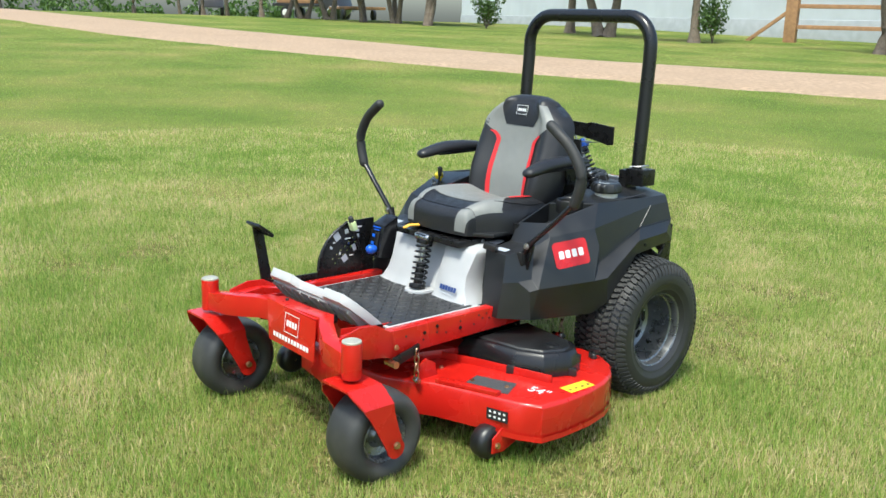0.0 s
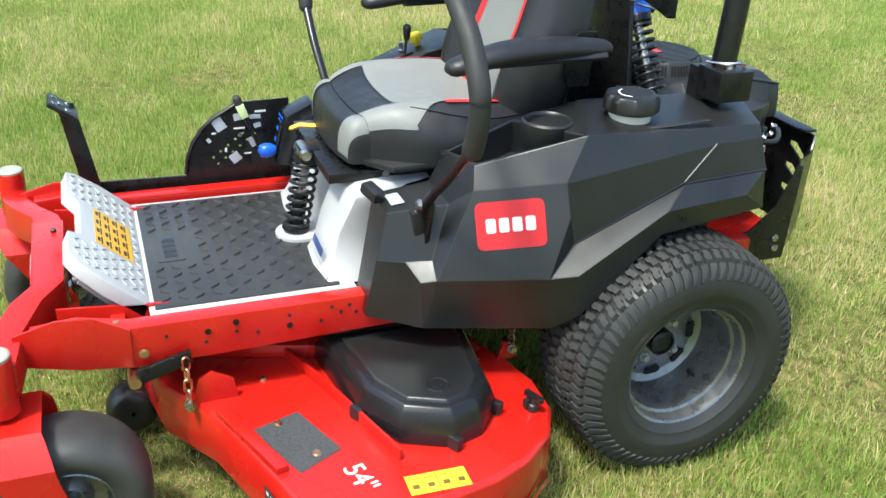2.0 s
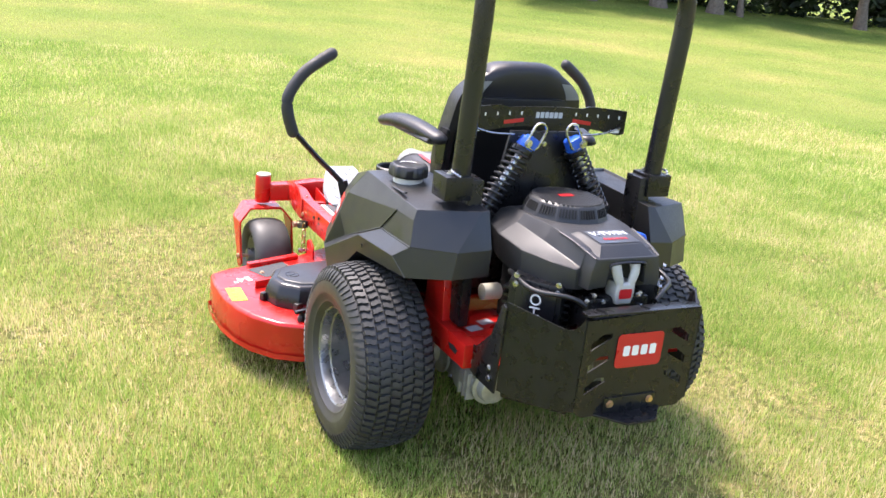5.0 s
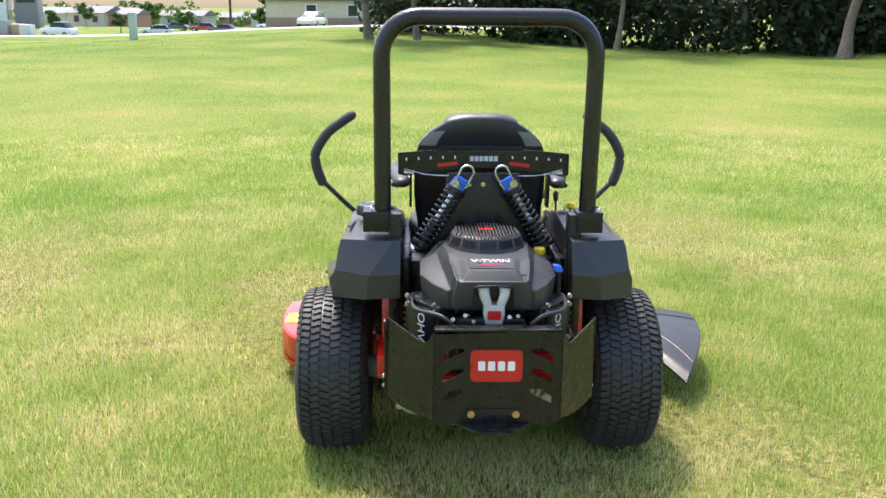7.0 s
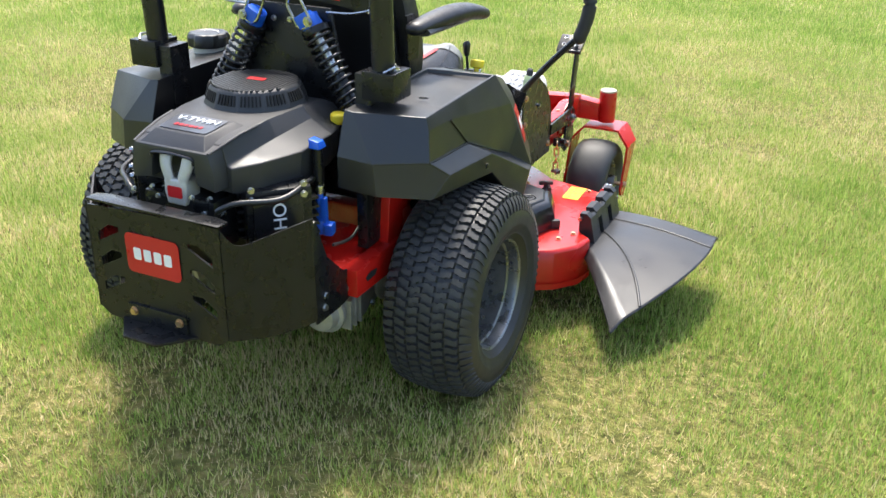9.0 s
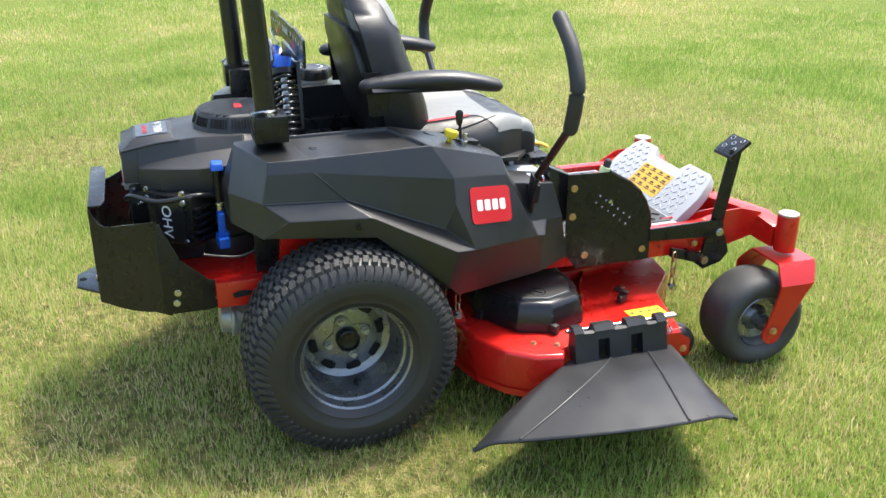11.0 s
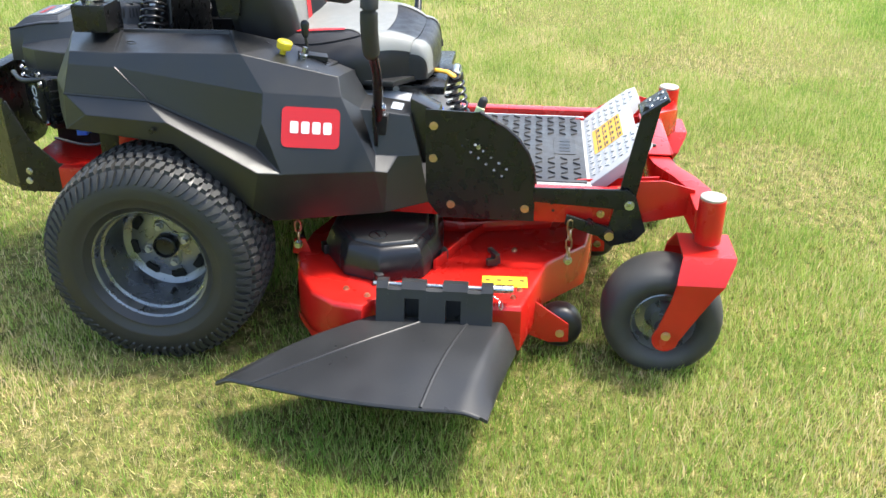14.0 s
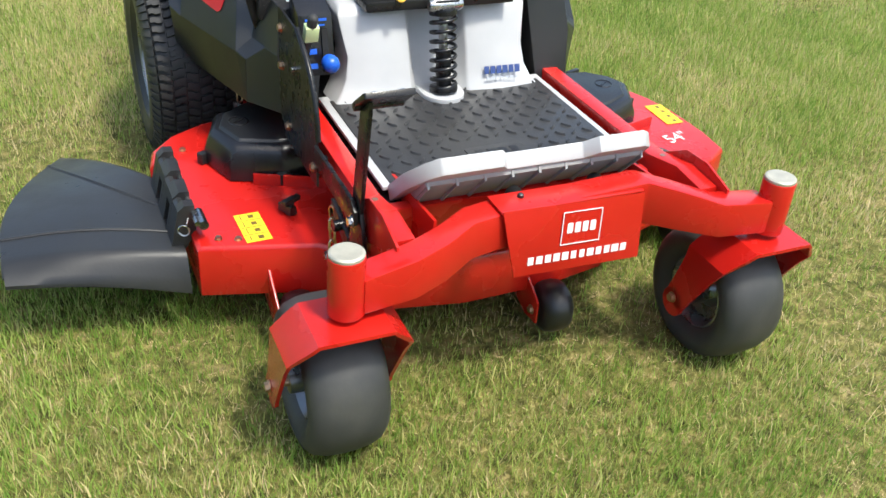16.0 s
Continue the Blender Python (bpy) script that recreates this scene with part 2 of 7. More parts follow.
def part(name, bm, material, parent, label="", sharp=32, m=None, kind=""):
    """Links a bmesh, or a mesh that is shared, as one part under a thing or under a part."""
    me = bm if isinstance(bm, bpy.types.Mesh) else mesh_of(name, bm, material, sharp)
    ob = new(name, me)
    ob.parent = parent
    if m is not None:
        ob.matrix_local = m
    return tagged(ob, label, kind=kind)


def islands(bm):
    """The loose pieces of a bmesh, those with overlapping boxes taken together, each as a bmesh of its own."""
    bm.verts.ensure_lookup_table()
    seen, groups = set(), []
    for v in bm.verts:
        if v.index in seen:
            continue
        stack, got = [v], []
        seen.add(v.index)
        while stack:
            a = stack.pop()
            got.append(a)
            for e in a.link_edges:
                b = e.other_vert(a)
                if b.index not in seen:
                    seen.add(b.index)
                    stack.append(b)
        lo = [min(a.co[i] for a in got) - 2e-4 for i in range(3)]
        hi = [max(a.co[i] for a in got) + 2e-4 for i in range(3)]
        for g in groups:
            if all(g[0][i] <= hi[i] and lo[i] <= g[1][i] for i in range(3)):
                g[0], g[1], g[2] = [min(p) for p in zip(g[0], lo)], [max(p) for p in zip(g[1], hi)], g[2] + got
                break
        else:
            groups.append([lo, hi, got])
    out = []
    for _, _, vs in groups:
        b2 = bmesh.new()
        to = {v: b2.verts.new(v.co) for v in vs}
        for f in {f for v in vs for f in v.link_faces}:
            b2.faces.new([to[v] for v in f.verts])
        out.append(b2)
    bm.free()
    return out


def parts(name, bm, material, parent, label="", sharp=32):
    """Each loose piece of a bmesh as a part of its own, all under one name."""
    bm.verts.index_update()
    return [part(name, b, material, parent, label, sharp) for b in islands(bm)][0]


def thing(name, label, category, m=None, group="", kind=""):
    ob = new(name)
    ob.empty_display_size = 0.1
    if m is not None:
        ob.matrix_world = m
    return tagged(ob, label, category, group, kind)


def lettering(text, size, depth=0.0008):
    cu = bpy.data.curves.new("lettering", "FONT")
    cu.body, cu.size, cu.extrude, cu.align_x, cu.align_y = text, size, depth, "CENTER", "CENTER"
    ob = bpy.data.objects.new("lettering", cu)
    scene.collection.objects.link(ob)
    bpy.context.view_layer.update()
    me = bpy.data.meshes.new_from_object(ob.evaluated_get(bpy.context.evaluated_depsgraph_get()))
    bpy.data.objects.remove(ob)
    return me


def frame_of(o, xdir, ydir):
    """A pose with its local x and y along the given directions."""
    x = Vector(xdir).normalized()
    z = x.cross(Vector(ydir)).normalized()
    y = z.cross(x)
    m = Matrix((x, y, z)).transposed().to_4x4()
    m.translation = o
    return m


def slab(bm, m, w, h, t=0.0015, r=0.0, n=4):
    """A thin sheet with rounded corners, on the local xy plane of m, from z=0 to z=t."""
    pts = []
    if r:
        for cx, cy, a0 in ((w / 2 - r, h / 2 - r, 0), (-w / 2 + r, h / 2 - r, 90), (-w / 2 + r, -h / 2 + r, 180), (w / 2 - r, -h / 2 + r, 270)):
            for i in range(n + 1):
                a = radians(a0 + 90 * i / n)
                pts.append((cx + r * math.cos(a), cy + r * math.sin(a)))
    else:
        pts = [(w / 2, h / 2), (-w / 2, h / 2), (-w / 2, -h / 2), (w / 2, -h / 2)]
    lo = [bm.verts.new(m @ Vector((x, y, 0))) for x, y in pts]
    hi = [bm.verts.new(m @ Vector((x, y, t))) for x, y in pts]
    bm.faces.new(hi)
    bm.faces.new(lo[::-1])
    k = len(pts)
    for i in range(k):
        bm.faces.new((lo[i], lo[(i + 1) % k], hi[(i + 1) % k], hi[i]))
    return bm


def B():
    return bmesh.new()


def badge(name, parent, m, w, h, plate_mat=None, bars=4, ink=None, border=False):
    """A maker's badge, drawn as a plain plate with plain upright blocks."""
    plate = part(name, slab(B(), m, w, h, 0.0015, min(w, h) * 0.14), plate_mat or LOGORED, parent, "red badge with plain white blocks")
    bm = B()
    bw = w * 0.76 / bars
    for i in range(bars):
        x = -w * 0.38 + bw * (i + 0.5)
        slab(bm, m @ pose(x, 0, 0.0016), bw * 0.74, h * 0.30, 0.0006, bw * 0.16)
    if border:
        for sx, sy, cx, cy in ((w * 0.98, h * 0.03, 0, h * 0.47), (w * 0.98, h * 0.03, 0, -h * 0.47), (w * 0.02, h * 0.9, w * 0.48, 0), (w * 0.02, h * 0.9, -w * 0.48, 0)):
            slab(bm, m @ pose(cx, cy, 0.0016), sx, sy, 0.0006)
    parts("badge_block", bm, ink or WHITE, plate)
    return plate


def bars_row(name, parent, m, w, h, count, material, seed=1):
    """Unreadable print: a row of plain bars, each a part."""
    rnd = random.Random(seed)
    bm = B()
    x = -w / 2
    step = w / count
    for i in range(count):
        k = rnd.uniform(0.6, 0.85)
        slab(bm, m @ pose(x + step / 2, 0, 0), step * k, h, 0.0008)
        x += step
    return parts(name, bm, material, parent)


def bolt(bm, p, axis, r=0.011, h=0.008):
    """A flanged hex bolt head, drawn out along axis."""
    q = Vector(axis).to_track_quat("Z", "Y").to_matrix().to_4x4()
    m = Matrix.Translation(p) @ q
    for rr, z0, z1, n in ((r * 1.35, 0, h * 0.3, 14), (r, h * 0.3, h, 6)):
        loft(bm, [[m @ Vector((rr * math.cos(2 * math.pi * i / n), rr * math.sin(2 * math.pi * i / n), z)) for i in range(n)] for z in (z0, z1)])
    return bm

# ---- the mower: x to its right, y ahead, z up ----
mower = thing("riding_mower", "red and black zero-turn riding mower parked on the lawn", "lawn mower")


# wheels
def tread_mesh():
    """Wavy turf blocks in six staggered rows, with long shoulder lugs."""
    bm = B()
    N = 70
    def radius(x):
        return 0.291 - 0.9 * x * x - 26 * x ** 4
    def block(pts, x_c, th_c, lift):
        lo, hi = [], []
        for dx, dt in pts:
            x = x_c + dx
            for lst, r, s in ((lo, radius(x) - 0.006, 1.0), (hi, radius(x) + lift, 0.93)):
                xx = x_c + dx * s
                th = th_c + dt * s
                lst.append(bm.verts.new((xx, r * math.cos(th), r * math.sin(th))))
        n = len(pts)
        bm.faces.new(hi)
        for i in range(n):
            bm.faces.new((lo[i], lo[(i + 1) % n], hi[(i + 1) % n], hi[i]))
    step = 2 * math.pi / N
    w, k = 0.0155, step * 0.385
    zig = [(-w, -k), (-w * 0.1, -k), (w * 0.25, -k * 0.55), (w, -k * 0.55), (w, k), (w * 0.1, k), (-w * 0.25, k * 0.55), (-w, k * 0.55)]
    gaz = [(-x, t) for x, t in zig][::-1]
    for r in range(6):
        xc = -0.0875 + 0.035 * r
        for i in range(N):
            block(zig if r % 2 else gaz, xc, step * (i + 0.5 * (r % 2)), 0.0055)
    for s in (-1, 1):
        for i in range(N):
            th = step * (i + 0.25)
            pts = [(0.1055, 0.2735), (0.1135, 0.2645), (0.1205, 0.2525), (0.1245, 0.2415)]
            lo, hi = [], []
            for j, (x, r) in enumerate(pts):
                a = k * (1.0 - 0.2 * j)
                sh = 0.05 * j * j * step
                for sgn in (-1, 1):
                    t = th + sgn * a + sh
                    lo.append(bm.verts.new((s * (x - 0.004), (r - 0.008) * math.cos(t), (r - 0.008) * math.sin(t))))
                    hi.append(bm.verts.new((s * (x + 0.0012), (r + 0.0022 - 0.0007 * j) * math.cos(t), (r + 0.0022 - 0.0007 * j) * math.sin(t))))
            for j in range(3):
                a, b, c, d = 2 * j, 2 * j + 1, 2 * j + 3, 2 * j + 2
                bm.faces.new((hi[a], hi[b], hi[c], hi[d]))
                bm.faces.new((lo[a], hi[a], hi[d], lo[d]))
                bm.faces.new((lo[b], hi[b], hi[c], lo[c]))
            bm.faces.new((lo[0], lo[1], hi[1], hi[0]))
            bm.faces.new((lo[6], lo[7], hi[7], hi[6]))
    return mesh_of("tread_blocks", bm, TREAD, 40)


def rear_wheel_parts():
    half = [(0.096, 0.150), (0.104, 0.158), (0.114, 0.172), (0.1165, 0.174), (0.1165, 0.178), (0.1185, 0.183), (0.124, 0.198), (0.1256, 0.201), (0.1256, 0.205), (0.1265, 0.218), (0.124, 0.236), (0.118, 0.252), (0.108, 0.266), (0.092, 0.2765), (0.06, 0.2835), (0.03, 0.2865), (0, 0.2875)]
    prof = [(x, r) for x, r in half] + [(-x, r) for x, r in half[-2::-1]]
    bm = lathe(B(), prof, "x", n=72, cap=False)
    tyre = mesh_of("tyre", bm, RUBBER, 50)
    prof = [(0.094, 0.163), (0.101, 0.161), (0.102, 0.155), (0.098, 0.150), (0.088, 0.1475), (0.07, 0.146), (0.066, 0.139), (0.03, 0.136), (-0.02, 0.132), (-0.036, 0.127),
            (-0.042, 0.118), (-0.046, 0.108), (-0.038, 0.085), (-0.034, 0.06), (-0.034, 0.033), (-0.046, 0.033), (-0.052, 0.06), (-0.058, 0.11), (-0.056, 0.124), (-0.08, 0.145), (-0.1, 0.16), (-0.094, 0.163)]
    rim = mesh_of("rim", lathe(B(), prof, "x", n=64, cap=False), RIM, 28)
    # dark raised pad, coloured as the shade inside a vent
    bm = B()
    m = pose(-0.0395, 0, 0.098)
    prism_pts = [(-0.018, -0.011), (0.018, -0.011), (0.023, 0.004), (0.015, 0.011), (-0.015, 0.011), (-0.023, 0.004)]
    lo = [bm.verts.new(m @ Vector((0.0, y, z))) for y, z in prism_pts]
    hi = [bm.verts.new(m @ Vector((0.003 - z * 0.34, y * 0.96, z * 0.96))) for y, z in prism_pts]
    bm.faces.new(hi)
    for j in range(6):
        bm.faces.new((lo[j], lo[(j + 1) % 6], hi[(j + 1) % 6], hi[j]))
    slots = mesh_of("vent_slot", bm, DARK)
    lobes = []
    for i in range(48):
        a = 2 * math.pi * i / 48
        lobes.append(((0.058 + 0.014 * math.cos(4 * (a - 0.5))) * math.cos(a), (0.058 + 0.014 * math.cos(4 * (a - 0.5))) * math.sin(a)))
    star = mesh_of("hub_plate", bevel(loft(B(), [[(-0.036, y, z) for y, z in lobes], [(-0.031, y * 0.94, z * 0.94) for y, z in lobes]]), 0.001), RIM)
    hub = mesh_of("hub_cap", bevel(lathe(B(), [(-0.046, 0.034), (-0.006, 0.033), (-0.003, 0.028), (-0.012, 0.026), (-0.014, 0.01)], "x", n=24), 0.002), BLACKP)
    nut = mesh_of("lug_nut", bolt(B(), (0, 0, 0), (1, 0, 0), 0.0085, 0.016), ALLOY)
    valve = mesh_of("valve", lathe(B(), [(0, 0.0065), (0.012, 0.006), (0.018, 0.0045), (0.024, 0.0045)], "x", n=10), DARK)
    return tyre, rim, slots, hub, nut, valve, star


REAR = rear_wheel_parts()
TREADS = tread_mesh()
for s in (-1, 1):
    w = part("rear_wheel", REAR[0], None, mower, "wide black turf tyre on a grey steel rim", m=pose(0.507 if s > 0 else -0.526, 0, 0.288, -12 if s > 0 else 25, 0, 0 if s > 0 else 180))
    part("tread", TREADS, None, w, "worn wavy turf tread blocks", kind="stuff")
    part("rim", REAR[1], None, w, "grey painted steel rim")
    for i in range(8):
        part("vent_slot", REAR[2], None, w, m=Matrix.Rotation(2 * math.pi * (i + 0.5) / 8, 4, "X"))
    part("hub_plate", REAR[6], None, w)
    part("hub_cap", REAR[3], None, w)
    for i in range(4):
        a = math.pi / 2 * i + 0.5
        part("lug_nut", REAR[4], None, w, m=pose(-0.030, 0.055 * math.cos(a), 0.055 * math.sin(a)))
    part("valve", REAR[5], None, w, m=pose(-0.005, 0.04, -0.122))


def caster(s):
    """A pivoting front wheel in a bent steel fork."""
    cx = s * 0.47
    bm = B()
    rod(bm, (cx, 1.447, 0.372), (cx, 1.447, 0.492), 0.034, 28)
    bevel(bm, 0.002)
    # fork: folded plate over the wheel, legs slanting back to the axle
    w, t = 0.047, 0.008
    prof = [(-0.112, 0.135), (-0.112, 0.300), (-0.068, 0.352), (0.068, 0.352), (0.112, 0.300), (0.112, 0.135)]
    def yc(z):
        return 1.447 - 0.087 * max(0.0, (0.352 - z) / 0.2) ** 1.0
    def hw(z):
        return 0.034 + (w - 0.028) * min(1, max(0, (z - 0.14) / 0.16)) + 0.014 * min(1, max(0, (z - 0.26) / 0.08))
    fine = []
    for (xa, za), (xb, zb) in zip(prof, prof[1:]):
        for k in range(5):
            fine.append((xa + (xb - xa) * k / 5, za + (zb - za) * k / 5))
    fine.append(prof[-1])
    rings = []
    for i, (x, z) in enumerate(fine):
        a, b = fine[max(0, i - 1)], fine[min(len(fine) - 1, i + 1)]
        d = Vector((b[0] - a[0], 0, b[1] - a[1])).normalized()
        nrm = Vector((-d.z, 0, d.x)) * t
        y0, y1 = yc(z) - hw(z), yc(z) + hw(z)
        p = Vector((cx + x, 0, z))
        rings.append([p + Vector((0, y0, 0)), p + Vector((0, y1, 0)), p + nrm + Vector((0, y1, 0)), p + nrm + Vector((0, y0, 0))])
    loft(bm, rings)
    for e in (-1, 1):
        lathe(bm, [(e * 0.112, 0.0345), (e * 0.120, 0.0345)], "x", (cx, yc(0.135), 0.139), 20)
    fork = part("caster_fork", bm, RED, mower, "red bent steel caster fork with pivot tube", 30)
    part("pivot_cap", bevel(lathe(B(), [(0.492, 0.0325), (0.498, 0.0325), (0.5005, 0.028), (0.499, 0.010)], "z", (cx, 1.447, 0), 28), 0.0012), CREAM, fork, "pale metal pivot cap")
    bm = B()
    yy = yc(0.135)
    bolt(bm, (cx + 0.121, yy, 0.152), (1, 0, 0), 0.0095, 0.010)
    bolt(bm, (cx - 0.121, yy, 0.152), (-1, 0, 0), 0.0095, 0.010)
    rod(bm, (cx - 0.12, yy, 0.152), (cx + 0.12, yy, 0.152), 0.008)
    part("axle_bolt", bm, GOLD, fork, "yellow zinc axle bolt")
    half = [(0.048, 0.082), (0.062, 0.088), (0.076, 0.105), (0.081, 0.122), (0.077, 0.138), (0.064, 0.151), (0.042, 0.158), (0.02, 0.1605), (0, 0.161)]
    prof = half + [(-x, r) for x, r in half[-2::-1]]
    wheel = part("caster_wheel", lathe(B(), prof, "x", (cx, yy, 0.155), 56, cap=False), CASTER, mower, "smooth grey rubber caster tyre", 50)
    prof = [(0.05, 0.085), (0.058, 0.088), (0.061, 0.083), (0.05, 0.076), (0.03, 0.070), (0.022, 0.045), (0.04, 0.03), (0.085, 0.026), (0.085, 0.008)]
    prof = prof + [(-x, r) for x, r in prof[::-1]]
    part("rim", lathe(B(), prof, "x", (cx, yy, 0.155), 40, cap=False), RIM, wheel, "dark grey steel rim")


for s in (-1, 1):
    caster(s)

# front axle beam
bm = B()
def bar_x(bm, stations):
    """A box beam through stations of (x, y back, y front, z bottom, z top)."""
    loft(bm, [[(x, y0, z0), (x, y1, z0), (x, y1, z1), (x, y0, z1)] for x, y0, y1, z0, z1 in stations])
bar_x(bm, [(-0.445, 1.412, 1.472, 0.380, 0.455), (-0.33, 1.40, 1.462, 0.384, 0.462), (-0.25, 1.362, 1.425, 0.394, 0.484), (-0.19, 1.318, 1.380, 0.396, 0.492),
           (0.14, 1.318, 1.380, 0.394, 0.474), (0.20, 1.33, 1.392, 0.392, 0.474), (0.27, 1.372, 1.435, 0.386, 0.470), (0.34, 1.402, 1.464, 0.382, 0.466), (0.445, 1.412, 1.472, 0.376, 0.448)])
bevel(bm, 0.005)
beam = part("front_axle_beam", bm, RED, mower, "red welded steel front beam")
for s in (-1, 1):
    bm = B()
    prism(bm, [(1.20, 0.36), (1.20, 0.448), (1.27, 0.488), (1.34, 0.492), (1.42, 0.47), (1.42, 0.40), (1.30, 0.37)], "x", s * 0.362, s * 0.368)
    part("gusset", bevel(bm, 0.0015), RED, beam)
    bm = B()
    bolt(bm, (s * 0.338, 1.225, 0.449), (0, 0, 1), 0.007, 0.007)
    part("beam_bolt", bm, GOLD, beam)
    # inner cheeks carrying the beam
    part("beam_cheek", bevel(prism(B(), [(1.10, 0.33), (1.10, 0.44), (1.34, 0.46), (1.34, 0.38), (1.25, 0.33)], "x", s * 0.255, s * 0.262), 0.001), RED, beam)
part("cross_channel", bevel(box(B(), -0.30, 0.30, 1.205, 1.235, 0.34, 0.43), 0.003), RED, beam)
fm = frame_of((-0.035, 1.3905, 0.414), (-1, 0, -0.028), (0, -0.1, 1))
bm = B()
lo = [(0.150, -0.081), (-0.142, -0.081), (-0.178, 0.066), (0.142, 0.066)]
va = [bm.verts.new(fm @ Vector((x, y, 0))) for x, y in lo]
vb = [bm.verts.new(fm @ Vector((x, y, 0.004))) for x, y in lo]
bm.faces.new(vb)
bm.faces.new(va[::-1])
for i in range(4):
    bm.faces.new((va[i], va[(i + 1) % 4], vb[(i + 1) % 4], vb[i]))
bm.normal_update()
front_plate = part("front_plate", bevel(bm, 0.001), RED, beam, "red folded plate with plain white blocks")
part("plate_fold", bevel(prism(B(), [(-0.176, 1.318), (0.142, 1.318), (0.142, 1.388), (-0.176, 1.388)], "z", 0.478, 0.482), 0.001), RED, front_plate)
badge("front_badge", mower, fm @ pose(0.0, 0.012, 0.0045), 0.092, 0.075, RED, 4, WHITE, True)
bars_row("name_bar", beam, fm @ pose(0.0, -0.050, 0.0045), 0.235, 0.017, 12, WHITE, 3)
bm = B()
for x in (-0.16, 0.08):
    lathe(bm, [(0.481, 0.0065), (0.488, 0.0065), (0.490, 0.004)], "z", (x, 1.340, 0), 12)
parts("rubber_plug", bm, PLASTIC, beam)
for x in (-0.13, 0.06):
    bm = B()
    rod(bm, (x, 1.27, 0.452), (x, 1.305, 0.452), 0.017, 16)
    stop = part("foot_rest_stop", bevel(bm, 0.003), PLASTIC, beam, "black rubber stop")
    bm = B()
    ring(bm, pose(x, 1.318, 0.452, 0, 0, 0), 0.017, 0.0035, 1.1, 16)
    bolt(bm, (x, 1.308, 0.447), (0, 1, 0), 0.008, 0.006)
    part("wire_clip", bm, CHROME, stop)

# chassis rails
for s in (-1, 1):
    bm = B()
    stations = [(1.39, 0.392, 0.462), (1.30, 0.372, 0.470), (1.20, 0.352, 0.470), (0.95, 0.356, 0.470), (0.70, 0.362, 0.470), (0.45, 0.366, 0.468), (0.30, 0.37, 0.455), (-0.10, 0.372, 0.452), (-0.338, 0.375, 0.450)]
    xi, xo = 0.318, 0.362
    loft(bm, [[(s * xi, y, z0), (s * xo, y, z0), (s * xo, y, z1 - (0.021 if 0.5 < y < 1.25 else 0)), (s * xi, y, z1 - (0.021 if 0.5 < y < 1.25 else 0))] for y, z0, z1 in stations])
    rail = part("chassis_rail", bevel(bm, 0.004), RED, mower, "red steel chassis rail with bolt holes")
    bm, bh = B(), B()
    # dark discs on the rail: the shade of its bolt holes as colour
    for y, z in ((1.13, 0.418), (1.05, 0.39), (0.985, 0.405), (0.94, 0.395), (0.87, 0.425), (0.80, 0.40), (0.775, 0.43), (0.755, 0.415), (0.735, 0.43), (0.72, 0.41)):
        lathe(bh, [(s * 0.3618, 0.0042), (s * 0.3632, 0.0042)], "x", (0, y, z), 10)
    for y, z in ((0.985, 0.428), (0.87, 0.40), (1.045, 0.415)):
        bolt(bm, (s * 0.362, y, z), (s, 0, 0), 0.0052, 0.005)
    parts("rail_hole", bh, DARK, rail)
    parts("rail_bolt", bm, BLACKP, rail)
    bm = B()
    bolt(bm, (s * 0.366, 1.178, 0.388), (s, 0, 0), 0.008, 0.008)
    part("rail_bolt", bm, GOLD, rail, "yellow zinc bolt")
    # rear upright and slot
    bm = B()
    prism(bm, [(-0.03, 0.45), (-0.03, 0.66), (-0.12, 0.66), (-0.15, 0.56), (-0.16, 0.45)], "x", s * 0.312, s * 0.352)
    part("rear_upright", bevel(bm, 0.003), RED, rail)
    # dark plate in place of the shade in the rail's slot
    bm = B()
    prism(bm, [(-0.24, 0.418), (-0.25, 0.405), (-0.29, 0.402), (-0.295, 0.415), (-0.27, 0.422)], "x", s * 0.3615, s * 0.3645)
    part("rail_slot", bm, DARK, rail)
    part("black_upright", bevel(box(B(), s * 0.296 if s > 0 else -0.326, s * 0.326 if s > 0 else -0.296, -0.22, -0.16, 0.455, 0.66), 0.002), BLACKP, rail)
part("engine_plate", bevel(box(B(), -0.316, 0.316, -0.47, -0.06, 0.425, 0.436), 0.002), RED, mower, "red steel engine plate")
part("rear_cross_member", bevel(box(B(), -0.318, 0.318, -0.345, -0.315, 0.375, 0.424), 0.003), RED, mower)
part("mid_cross_member", bevel(box(B(), -0.318, 0.318, 0.02, 0.08, 0.37, 0.455), 0.003), RED, mower)
part("belly_pan", bevel(box(B(), -0.317, 0.317, 0.08, 1.2, 0.402, 0.412), 0.002), BLACKP, mower)

